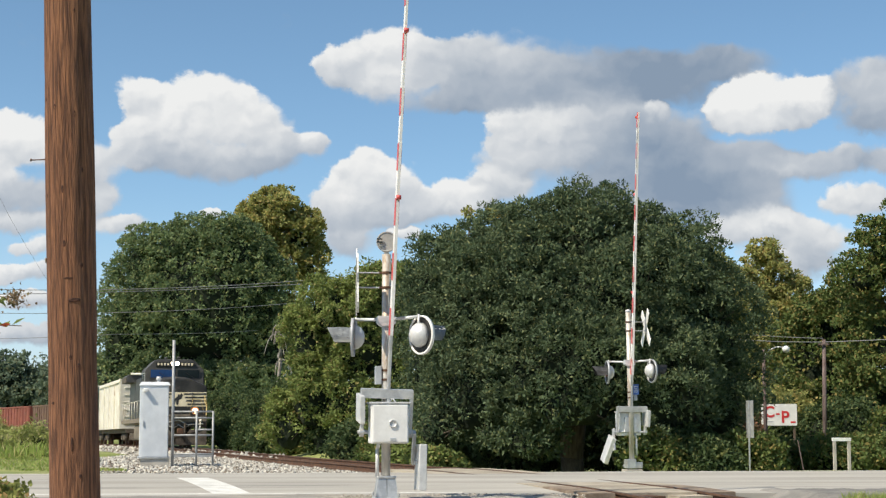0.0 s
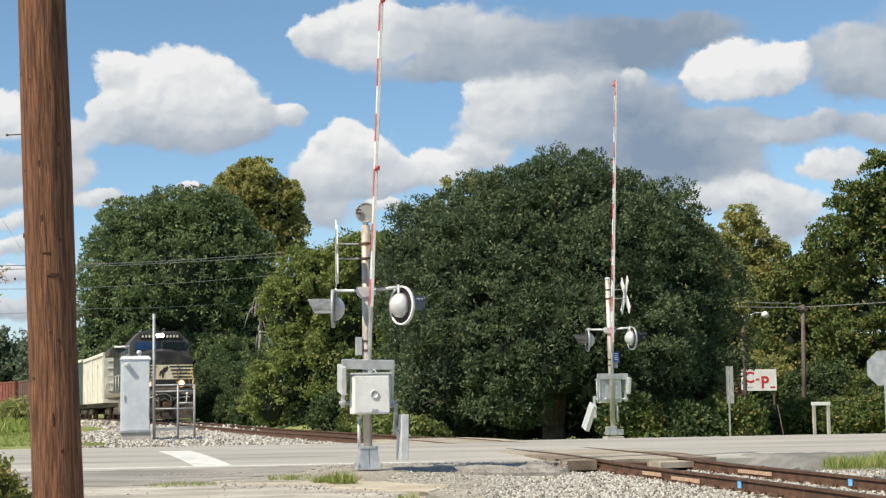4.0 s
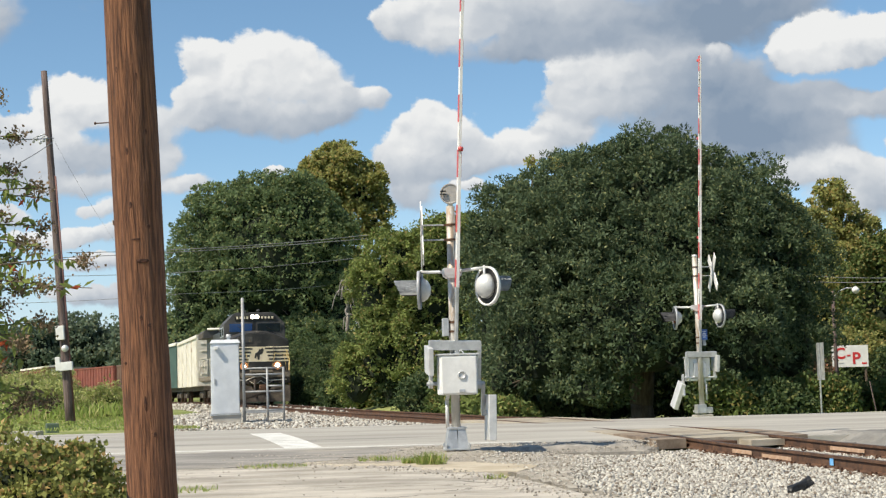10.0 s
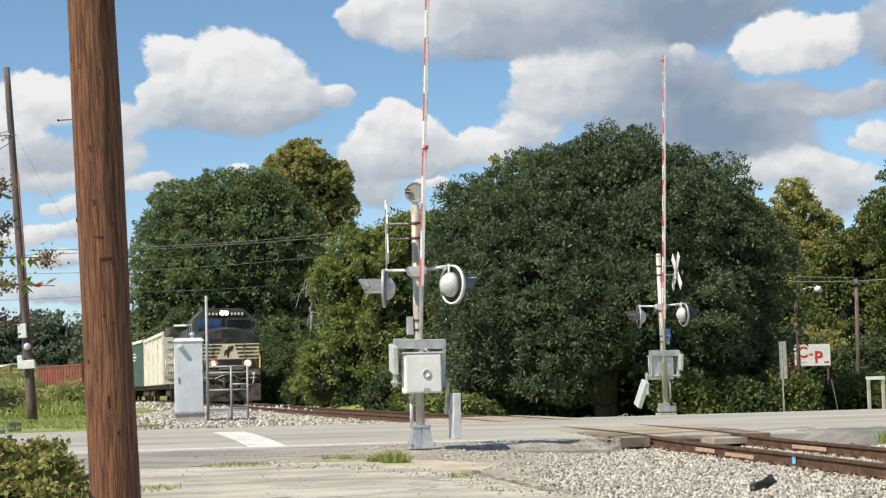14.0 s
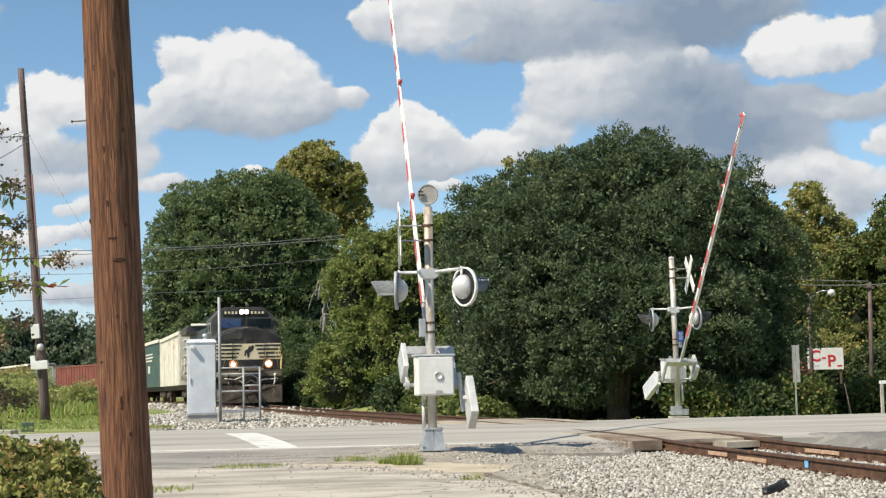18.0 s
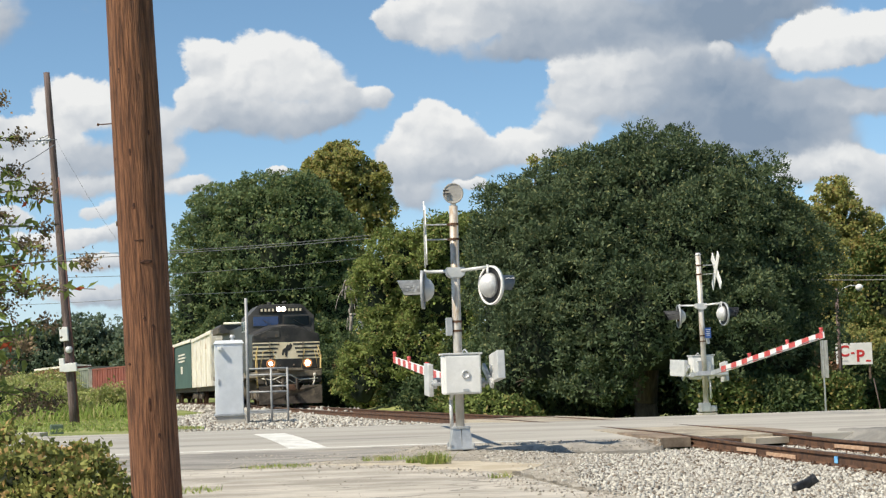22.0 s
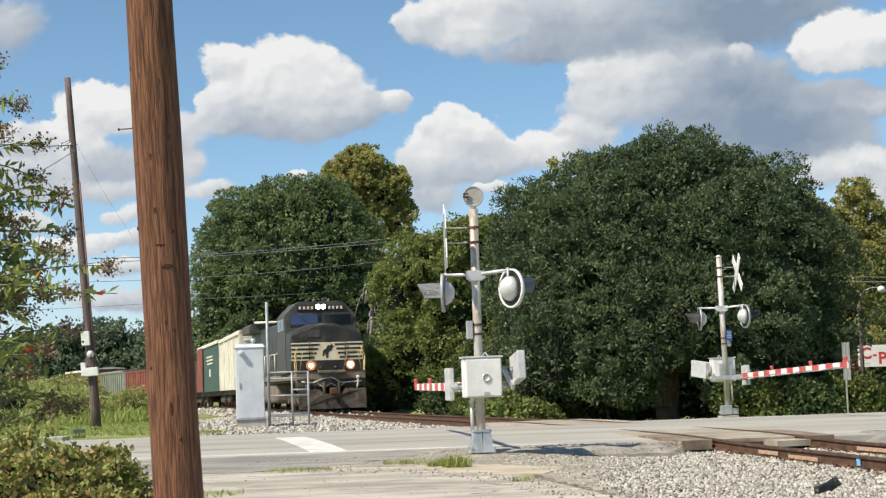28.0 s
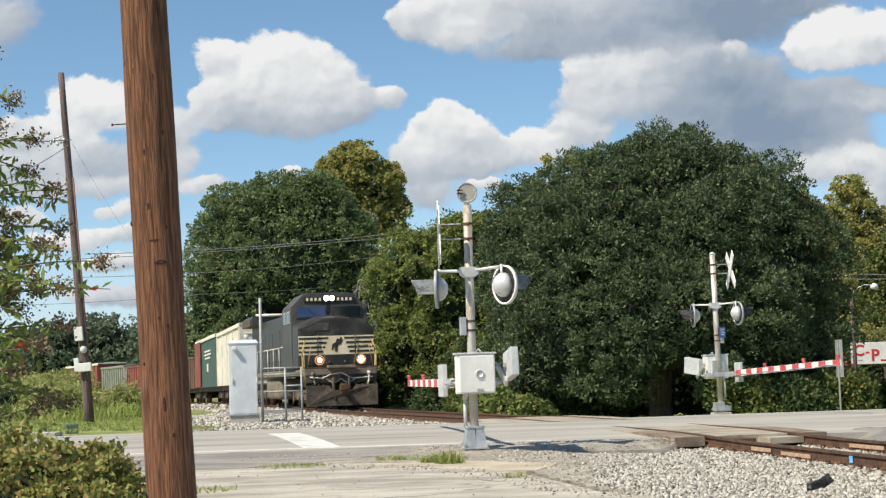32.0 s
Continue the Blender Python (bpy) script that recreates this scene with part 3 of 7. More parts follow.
def crown_quads(lobes, clumps, per, clump_r, length, width, rng, flat=0.75, droop=0.0, low=-9.0, thrust=0.0):
    """Leaves in clumps over the outside of a union of lobes (x, y, z, rx, ry, rz)."""
    lobes = np.array(lobes, dtype=float)
    area = (lobes[:, 3] * lobes[:, 4] + lobes[:, 3] * lobes[:, 5] + lobes[:, 4] * lobes[:, 5])
    out = []
    for lobe, share in zip(lobes, area / area.sum()):
        k = max(4, int(clumps * share))
        n = unit(rng.normal(size=(k, 3)))
        n[:, 2] = np.where(n[:, 2] < -0.55, -n[:, 2], n[:, 2])
        c = lobe[:3] + n * lobe[3:] * np.where(rng.uniform(0, 1, (k, 1)) < 0.16, rng.uniform(1.02, 1.30, (k, 1)), rng.uniform(0.66, 1.04, (k, 1)) ** 0.7)
        keep = np.ones(k, bool)
        for other in lobes:
            if other is not lobe and not np.allclose(other, lobe):
                keep &= (((c - other[:3]) / other[3:]) ** 2).sum(1) > 0.52
        keep &= c[:, 2] > low
        c, n = c[keep], n[keep]
        if not len(c):
            continue
        k = len(c)
        r = clump_r * rng.uniform(0.55, 1.35, (k, 1, 1))
        h = unit(rng.normal(size=(k, per, 3)) + n[:, None, :] * 0.55 + np.array([0, 0, 0.35]))
        at = c[:, None, :] + h * r * rng.uniform(0.45, 1.0, (k, per, 1)) * np.array([1, 1, flat])
        out.append(leaf_quads(at.reshape(-1, 3), h.reshape(-1, 3), length, width, rng, droop, thrust))
    return np.concatenate(out)


def sprays(lobes, k, small, large, rng):
    """Leafy boughs standing out from the lobes, so that the crown has lit heads and deep gaps."""
    lobes = np.array(lobes, dtype=float)
    area = lobes[:, 3] * lobes[:, 4] + lobes[:, 3] * lobes[:, 5] + lobes[:, 4] * lobes[:, 5]
    out = []
    for i in rng.choice(len(lobes), k * 3, p=area / area.sum()):
        n = unit(rng.normal(size=3))
        n[2] = abs(n[2]) if n[2] < -0.35 else n[2]
        c = lobes[i, :3] + n * lobes[i, 3:] * rng.uniform(0.78, 0.98)
        if all(j == i or (((c - o[:3]) / o[3:]) ** 2).sum() > 0.62 for j, o in enumerate(lobes)):
            r = rng.uniform(small, large)
            out.append((*c, r * rng.uniform(0.8, 1.25), r, r * rng.uniform(0.75, 1.2)))
        if len(out) >= k:
            break
    return out


def core_mesh(name, lobes, shrink, material):
    bm = bmesh.new()
    for x, y, z, rx, ry, rz in lobes:
        made = bmesh.ops.create_icosphere(bm, subdivisions=3, radius=1.0)["verts"]
        for v in made:
            b = 1 + 0.22 * noise.noise(v.co * 2.3 + Vector((x, y, z)))
            v.co = Vector((x + v.co.x * rx * shrink * b, y + v.co.y * ry * shrink * b, z + v.co.z * rz * shrink * b))
    return mesh_of(name, bm, material)


def limb(bm, a, b, r1, r2, rng, bends=4):
    a, b = Vector(a), Vector(b)
    pts = [a.lerp(b, i / bends) + Vector(rng.normal(size=3)) * (a - b).length * 0.035 * (0 < i < bends) for i in range(bends + 1)]
    for i in range(bends):
        rod(bm, pts[i], pts[i + 1], r1 + (r2 - r1) * i / bends, r1 + (r2 - r1) * (i + 1) / bends, 8)
    return pts


def tree(name, label, at, lobes, leaf, clumps, per=60, clump_r=0.55, length=0.17, width=0.10, trunk=0.3, seed=1, group="", core=0.80, category="tree", low=0.1, droop=0.0, flat=0.75, inner=CORE, boughs=None, thrust=0.0):
    """Trunk, limbs to each lobe, and a crown of leaves in clumps. Lobes are given about the foot of the tree."""
    rng = np.random.default_rng(seed)
    ob = tagged(new(name), label, category, group)
    ob.matrix_basis = pose(*at)
    bm = bmesh.new()
    top = max(l[2] + l[5] * 0.3 for l in lobes)
    mid = Vector((np.mean([l[0] for l in lobes]) * 0.5, np.mean([l[1] for l in lobes]) * 0.5, top * 0.45))
    limb(bm, (0, 0, -0.4), mid, trunk, trunk * 0.7, rng)
    part("trunk", bm, BARK, ob, "rough brown bark", True)
    bm = bmesh.new()
    for l in lobes:
        fork = mid * rng.uniform(0.6, 1.0)
        end = Vector(l[:3])
        limb(bm, fork, end, trunk * 0.45, trunk * 0.15, rng)
        for _ in range(4):
            q = Vector(l[:3]) + Vector(unit(rng.normal(size=3)) * np.array(l[3:]) * 0.85)
            limb(bm, end.lerp(fork, 0.3), q, trunk * 0.15, trunk * 0.04, rng, 3)
    part("limbs", bm, BARK, ob, "branching grey-brown limbs", True)
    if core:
        part("crown_shade", core_mesh("crown_shade", lobes, core, inner), None, ob, "near-black lumps painting the shade inside the crown")
    if core:
        inner_lobes = [(x, y, z, rx * 0.86, ry * 0.86, rz * 0.86) for x, y, z, rx, ry, rz in lobes]
        part("inner_leaves", quads_mesh("inner_leaves", crown_quads(inner_lobes, int(clumps * 0.85), max(10, per // 3), clump_r * 1.2, length * 1.3, width * 1.4, rng, flat, droop, low), leaf), None, ob, "shaded inner foliage")
    outer = sprays(lobes, *boughs, rng) if boughs else lobes
    part("crown", quads_mesh("crown", crown_quads(outer, clumps, per, clump_r, length, width, rng, flat, droop, low, thrust), leaf), None, ob)
    return ob


def seen(px, py, depth):
    """Height and sideways place for a bearing: px right of and py above the level line, per 1000."""
    return px * depth / 1000, EYE[2] + py * depth / 1000



# ---- gravel, crossing surface and patches ----
def inside(outline, x, y):
    ok = np.zeros(len(x), bool)
    k = len(outline)
    for i in range(k):
        (x1, y1), (x2, y2) = outline[i], outline[(i + 1) % k]
        hit = ((y1 > y) != (y2 > y)) & (x < (x2 - x1) * (y - y1) / (y2 - y1 + 1e-12) + x1)
        ok ^= hit
    return ok


CUBE = np.array([[-1, -1, -1], [1, -1, -1], [1, 1, -1], [-1, 1, -1], [-1, -1, 1], [1, -1, 1], [1, 1, 1], [-1, 1, 1]], float)
CUBE_FACES = np.array([[0, 3, 2, 1], [4, 5, 6, 7], [0, 1, 5, 4], [1, 2, 6, 5], [2, 3, 7, 6], [3, 0, 4, 7]])


def stones(name, label, x, y, z, size, rng, material):
    """Broken stones: jittered blocks, each turned its own way."""
    k = len(x)
    q = unit(rng.normal(size=(k, 4)))
    w, a, b, c = q.T
    rot = np.stack([1 - 2 * (b * b + c * c), 2 * (a * b - c * w), 2 * (a * c + b * w), 2 * (a * b + c * w), 1 - 2 * (a * a + c * c), 2 * (b * c - a * w), 2 * (a * c - b * w), 2 * (b * c + a * w), 1 - 2 * (a * a + b * b)], 1).reshape(k, 3, 3)
    body = CUBE[None] * rng.uniform(0.45, 1.0, (k, 1, 3)) + rng.normal(size=(k, 8, 3)) * 0.22
    v = np.einsum("kij,knj->kni", rot, body * size[:, None, None] * 0.5) + np.stack([x, y, z], 1)[:, None, :]
    f = CUBE_FACES[None] + 8 * np.arange(k)[:, None, None]
    me = bpy.data.meshes.new(name)
    me.vertices.add(8 * k)
    me.vertices.foreach_set("co", v.astype(np.float32).ravel())
    me.loops.add(24 * k)
    me.loops.foreach_set("vertex_index", f.astype(np.int32).ravel())
    me.polygons.add(6 * k)
    me.polygons.foreach_set("loop_start", np.arange(0, 24 * k, 4, dtype=np.int32))
    me.materials.append(material)
    me.update(calc_edges=True)
    return tagged(new(name, me), label, "gravel", kind="stuff")


def stone_colours(name, c1, c2, c3, share):
    m = bpy.data.materials.new(name)
    m.use_nodes = True
    n = Nodes(m.node_tree)
    r = n.add("ShaderNodeNewGeometry").outputs["Random Per Island"]
    co = n.add("ShaderNodeTexCoord").outputs["Object"]
    g = n.noise(co, 45.0, 4.0, 0.6)
    col = n.mix(n.math("MULTIPLY_ADD", g, 0.6, n.math("MULTIPLY_ADD", r, 0.9, -0.25), clamp=True), c1, c2)
    col = n.mix(n.math("LESS_THAN", n.math("FRACT", n.math("MULTIPLY", r, 13.7)), share), col, c3)
    bump = n.add("ShaderNodeBump", {"Strength": 0.4, "Distance": 0.01, "Height": g})
    p = n.add("ShaderNodeBsdfPrincipled", {"Base Color": col, "Roughness": 0.88, "Normal": bump.outputs[0]})
    n.add("ShaderNodeOutputMaterial", {0: p.outputs[0]})
    return m


STONES = stone_colours("pale_ballast_stones", (0.24, 0.225, 0.20), (0.62, 0.60, 0.545), (0.17, 0.14, 0.11), 0.17)
GRIT = stone_colours("fine_grit", (0.30, 0.27, 0.23), (0.50, 0.46, 0.40), (0.18, 0.16, 0.13), 0.15)
rng = np.random.default_rng(5)
right_gravel = [(2.7, 25.3), (2.2, 22.5), (1.75, 19.5), (1.5, 17.0), (1.9, 15.2), (2.7, 13.4), (6.0, 9.5), (14.0, 9.5), (14.0, 24.0), (6.4, 25.6), (3.6, 25.9)]
dirt_verge = [(0.75, 24.4), (0.55, 22.6), (1.0, 19.5), (1.25, 17.8), (1.7, 15.6), (1.9, 15.2), (1.5, 17.0), (1.75, 19.5), (2.2, 22.5), (2.7, 25.3), (1.6, 25.2)]
dirt_spread = [(0.85, 24.4), (0.65, 22.6), (1.1, 19.5), (1.35, 17.8), (1.8, 15.6), (2.2, 15.2), (1.9, 17.0), (2.1, 19.5), (2.6, 22.5), (3.0, 25.3), (1.6, 25.2)]
left_gravel = [(-9.8, 56.0), (-7.4, 42.2), (-6.6, 40.3), (-2.0, 39.7), (0.8, 40.2), (2.2, 40.4), (-1.5, 52.0), (-5.5, 66.0), (-8.5, 66.0)]
def lie(x, y, base):
    """Height of the gravel: low beside the rails, rising to the lot."""
    off = abs(off_track(x, y))
    return base - 0.135 * (1 - blend(off, 2.2, 4.6))


def patch(outline, base, step=0.25):
    xs, ys = [p[0] for p in outline], [p[1] for p in outline]
    gx, gy = np.arange(min(xs), max(xs), step), np.arange(min(ys), max(ys), step)
    cx, cy = np.meshgrid(gx + step / 2, gy + step / 2)
    ok = inside(outline, cx.ravel(), cy.ravel()).reshape(cx.shape)
    vs, fs, ids = [], [], {}
    for j, i in zip(*np.nonzero(ok)):
        quad = []
        for dj, di in ((0, 0), (0, 1), (1, 1), (1, 0)):
            key = (j + dj, i + di)
            if key not in ids:
                ids[key] = len(vs)
                x, y = gx[0] + step * key[1], gy[0] + step * key[0]
                vs.append((x, y, lie(x, y, base) + 0.012 * noise.noise(Vector((x * 2, y * 2, 0)))))
            quad.append(ids[key])
        fs.append(quad)
    return vs, fs


vs, fs = patch(dirt_verge, -0.020, 0.1)
tagged(new("verge", slab("verge", vs, fs, DIRT, 0.2)), "bare gritty dirt between the lot and the ballast", "ground", kind="structure")
signal_verge = [(-1.7, 22.3), (0.6, 21.9), (0.8, 24.4), (1.6, 25.2), (1.4, 26.7), (-0.6, 26.9), (-1.1, 24.2)]
vs, fs = patch(signal_verge, -0.008, 0.1)
tagged(new("verge", slab("verge", vs, fs, DIRT, 0.2)), "gritty dirt round the foot of the crossing signal", "ground", kind="structure")
for outline, base in ((right_gravel, -0.045), (left_gravel, -0.055)):
    vs, fs = patch(outline, base)
    tagged(new("gravel_bed", slab("gravel_bed", vs, fs, STONEBED, 0.2)), "bed of pale crushed stone beside the track", "gravel", kind="structure")


def bed_top(x, y, base):
    off = np.array([abs(off_track(a, b)) for a, b in zip(x, y)])
    head = np.array([rail_z(b) for b in y])
    low = np.array([lie(a, b, base) for a, b in zip(x, y)])
    shoulder = np.interp(off, [0, 0.55, 1.75, 2.9], [-0.195, -0.18, -0.195, -0.55]) + head
    return np.maximum(low, np.where(off < 2.9, shoulder, -9)), off


def scatter(outline, k, base, size, rng, clear=True, keep_off=0.0):
    xs, ys = [p[0] for p in outline], [p[1] for p in outline]
    x, y = rng.uniform(min(xs), max(xs), k), rng.uniform(min(ys), max(ys), k)
    ok = inside(outline, x, y)
    x, y = x[ok], y[ok]
    z, off = bed_top(x, y, base)
    ok = (np.abs(off - 0.7525) > 0.075) if clear else np.ones(len(x), bool)
    ok &= off > keep_off
    x, y, z = x[ok], y[ok], z[ok]
    s = rng.uniform(*size, len(x)) * rng.uniform(0.7, 1.25, len(x))
    return x, y, z + s * rng.uniform(-0.1, 0.28, len(x)), s


stones("ballast_stones", "loose pale grey crushed stone ballast beside the rails", *scatter(right_gravel, 92000, -0.045, (0.020, 0.046), rng), rng, STONES)
stones("gravel_spill", "sparse ballast stones thinning out over the dirt", *scatter(dirt_spread, 2600, -0.024, (0.014, 0.036), rng), rng, STONES)
stones("grit", "fine grit round the signal foot", *scatter(signal_verge, 3600, -0.008, (0.006, 0.020), rng), rng, GRIT)
stones("grit", "fine grit over the bare dirt", *scatter(dirt_verge, 9000, -0.022, (0.006, 0.018), rng), rng, GRIT)
stones("ballast_stones", "pale crushed stone ballast along the curve of track", *scatter(left_gravel, 19000, -0.055, (0.045, 0.09), rng, True, 1.2), rng, STONES)
far_strip = [tuple(along(y, -3.2)) for y in range(62, 150, 8)] + [tuple(along(y, 2.2)) for y in range(142, 60, -8)]
stones("ballast_stones", "pale ballast along the distant track", *scatter(far_strip, 12000, -1.5, (0.10, 0.2), rng), rng, STONES)
spill = [(-0.8, 24.8), (-1.6, 22.4), (0.2, 20.6), (1.0, 18.4), (1.5, 15.9), (2.5, 13.8), (2.2, 13.6), (1.0, 15.6), (0.4, 18.2), (-0.6, 20.4), (-3.4, 22.2), (-3.0, 25.6)]
near_edge = [(-0.2, 25.0), (1.0, 24.7), (3.6, 25.2), (4.0, 26.9), (1.2, 26.9), (-0.3, 26.6)]
stones("gravel_spill", "small stones and grit spilling over the lot's edge", *scatter(spill, 6500, -0.014, (0.010, 0.030), rng), rng, GRIT)
lot_spots = [(-6, 14.5), (2.0, 14.5), (0.6, 19.5), (-1.5, 22.3), (-6, 21.8)]
stones("grit", "scattered grit on the worn lot", *scatter(lot_spots, 500, -0.014, (0.008, 0.02), rng), rng, GRIT)

def mound(name, label, outline, low, rise, material, seed, step=0.12):
    """A rough low hump of broken asphalt, thinning out at its edge."""
    xs, ys = [p[0] for p in outline], [p[1] for p in outline]
    gx, gy = np.arange(min(xs), max(xs), step), np.arange(min(ys), max(ys), step)

    def edge(x, y):
        best = 9.0
        for a, b in zip(outline, outline[1:] + outline[:1]):
            a, b, p = Vector(a), Vector(b), Vector((x, y))
            t = max(0.0, min(1.0, (p - a).dot(b - a) / (b - a).length_squared))
            best = min(best, (a.lerp(b, t) - p).length)
        return best

    cx, cy = np.meshgrid(gx + step / 2, gy + step / 2)
    ok = inside(outline, cx.ravel(), cy.ravel()).reshape(cx.shape)
    vs, fs, ids = [], [], {}
    for j, i in zip(*np.nonzero(ok)):
        quad = []
        for dj, di in ((0, 0), (0, 1), (1, 1), (1, 0)):
            key = (j + dj, i + di)
            if key not in ids:
                ids[key] = len(vs)
                x, y = gx[0] + step * key[1], gy[0] + step * key[0]
                h = rise * blend(edge(x, y) + 0.12 * noise.noise(Vector((x * 3, y * 3, seed))), 0.0, 0.5)
                vs.append((x, y, low + h + 0.022 * noise.noise(Vector((x * 4, y * 4, seed)))))
            quad.append(ids[key])
        fs.append(quad)
    return tagged(new(name, slab(name, vs, fs, material, 0.2)), label, "asphalt", kind="structure")


# asphalt shoulders, broken at their edge
def ragged(name, label, outline, z, material, seed, wobble=0.12, thick=0.12):
    r = np.random.default_rng(seed)
    pts = []
    k = len(outline)
    for i in range(k):
        a, b = Vector(outline[i]), Vector(outline[(i + 1) % k])
        m = max(1, int((b - a).length / 0.35))
        for j in range(m):
            pts.append(a.lerp(b, j / m) + Vector(r.normal(size=2)) * wobble * (0.4 if j == 0 else 1))
    return tagged(new(name, outline_sheet(name, [tuple(p) for p in pts], z, material, thick)), label, "asphalt", kind="structure")


mound("shoulder", "dark broken asphalt shoulder beside the crossing", [(0.9, 25.0), (3.5, 25.3), (4.1, 27.3), (1.4, 27.25), (-0.4, 26.9), (-0.2, 25.8)], -0.10, 0.105, SANDPATCH, 3)
x, y, z, size = scatter(near_edge, 1800, -0.03, (0.008, 0.026), rng)
stones("gravel_spill", "grit and stones over the broken asphalt edge", x, y, np.interp(y, [25.0, 25.6, 26.0], [-0.07, -0.035, 0.0]) + 0.3 * size, size, rng, GRIT)

ragged("shoulder", "weathered grey asphalt apron between lot and road", [(-30, 20.9), (-6, 21.6), (-2.2, 22.2), (-0.9, 24.2), (-0.4, 26.9), (-8, 26.5), (-30, 25.7)], -0.004, PALEPATCH, 4, 0.12)
mound("shoulder", "dark broken asphalt mound by the rails", [(6.6, 28.2), (10.5, 28.2), (11.4, 26.0), (9.4, 24.4), (7.4, 25.6)], -0.16, 0.20, PATCH, 6)
ragged("shoulder", "dirt and sand strip at the road edge", [(-2.6, 23.6), (-0.2, 23.0), (0.6, 22.0), (1.5, 20.6), (1.1, 19.4), (0.3, 20.2), (-0.6, 21.6), (-2.9, 22.6)], -0.010, SAND, 8, 0.12)

# crossing panels
def panel(y0, y1, s0, s1, material, lift=-0.012, label="", owner=None):
    vs, fs = sweep([(s0, -0.16), (s1, -0.16), (s1, 0.0), (s0, 0.0)], y0, y1, 0.3, 0.0, -lift)
    return part("crossing_panel", raw_mesh("crossing_panel", vs, fs, material), None, owner, label)


crossing = tagged(new("crossing_surface"), "worn tan concrete panels between the rails across the road", "level crossing", kind="structure")
y = 26.4
while y < 40.2:
    panel(y, y + 2.36, -0.64, 0.64, PANEL, -0.010, "worn tan panel", crossing)
    for s in (-1, 1):
        panel(y, y + 2.36, *(sorted((s * 0.83, s * 1.35))), OLDPANEL if y < 27 else PANEL, -0.012, "", crossing)
    y += 2.38
for s, stuff in ((-0.42, RUST), (0.42, PANEL)):
    bm = bmesh.new()
    vs = prism(bm, [(-0.33, -0.25), (0.30, -0.18), (0.27, 0.32), (-0.30, 0.32)], 0.10)
    p = along(26.1, s)
    part("ramp_block", bm, stuff, crossing, "chipped dirty end ramp", at=pose(p.x, p.y, -0.105, 0, 0, 12))

# ties, plates, joint bars and paint marks
tie_bm = bmesh.new()
box(tie_bm, (2.5, 0.22, 0.18), (0, 0, -0.09), bevel=0.012)
tie_mesh = mesh_of("tie", tie_bm, TIE)
plate_bm = bmesh.new()
box(plate_bm, (0.36, 0.19, 0.022), (0, 0, 0), bevel=0.004)
for sx, sy in ((-0.11, -0.06), (-0.11, 0.06), (0.11, -0.06), (0.11, 0.06)):
    box(plate_bm, (0.03, 0.02, 0.05), (sx, sy, 0.02))
plate_mesh = mesh_of("tie_plate", plate_bm, RUST)
spots = [12.0 + 0.52 * i for i in range(27)] + [40.6 + 0.54 * i for i in range(52)]
for y in spots:
    p = along(y, 0.0)
    face = math.degrees(math.atan(BEND_SLOPE(y)))
    m = pose(p.x, p.y, rail_z(y) - 0.183, 0, 0, -face)
    t = part("tie", tie_mesh, None, track, at=m @ pose(0, 0, 0, 0, 0, random.uniform(-1.5, 1.5)))
    if y < 27:
        for s in (-0.7525, 0.7525):
            q = along(y, s)
            part("tie_plate", plate_mesh, None, track, at=pose(q.x, q.y, rail_z(y) - 0.176, 0, 0, -face))


def on_rail(name, side, y, size, material, label, out=0.02, drop=0.10):
    """Something fixed to the outer web of a rail."""
    s = side * 0.7525 - out
    p = along(y, s)
    bm = bmesh.new()
    box(bm, (0.012, size[0], size[1]), bevel=0.003)
    face = math.degrees(math.atan(BEND_SLOPE(y)))
    return part(name, bm, material, track, label, at=pose(p.x, p.y, rail_z(y) - drop, 0, 0, -face))


on_rail("joint_bar", -1, 24.05, (0.8, 0.06), ORANGE_RUST, "orange rusted joint bar", 0.030, 0.10)
on_rail("joint_bar", -1, 22.7, (1.1, 0.055), ORANGE_RUST, "orange rusted joint bar", 0.030, 0.12)
on_rail("joint_bar", 1, 23.6, (1.2, 0.06), ORANGE_RUST, "orange rusted joint bar", 0.030, 0.10)
on_rail("paint_mark", -1, 20.75, (0.11, 0.09), BLUE_PAINT, "sprayed blue paint mark", 0.034, 0.09)
on_rail("paint_mark", 1, 20.55, (0.11, 0.09), BLUE_PAINT, "sprayed blue paint mark", 0.034, 0.09)
# the great oak across the road
tree("oak_tree", "broad dense dark green oak reaching down to the verge", (7.4, 54.0, -0.5), [
    (0.3, 0, 4.9, 5.0, 4.2, 3.9), (-3.4, -0.3, 4.7, 2.4, 2.9, 3.5), (-4.8, 0.2, 6.1, 1.0, 1.3, 1.9), (-5.0, 0, 3.5, 0.9, 1.3, 2.3), (0.6, -0.4, 7.3, 2.2, 2.3, 2.3),
    (-1.6, -0.4, 7.0, 1.6, 1.9, 1.9), (2.6, -0.4, 6.4, 1.9, 2.1, 2.2), (4.2, 0, 6.2, 1.0, 1.3, 2.3), (4.9, -0.2, 4.5, 1.3, 1.7, 2.3), (5.1, -0.5, 2.4, 1.0, 1.5, 1.9),
    (-0.6, -2.6, 3.2, 3.1, 1.9, 2.7), (2.8, -2.4, 2.8, 2.1, 1.7, 2.3), (-3.6, -1.8, 2.6, 1.7, 1.3, 1.9), (-0.8, -3.4, 2.3, 1.2, 1.0, 1.2), (-4.8, -1.6, 1.5, 0.9, 1.0, 1.0), (1.4, -3.0, 1.1, 1.3, 0.9, 0.9), (-1.9, -2.8, 1.0, 1.2, 0.9, 0.8)],
    OAK, 5600, 46, 0.28, 0.145, 0.062, 0.45, 11, core=0.60, flat=0.9, low=0.35, boughs=(330, 0.42, 0.92), thrust=0.6)
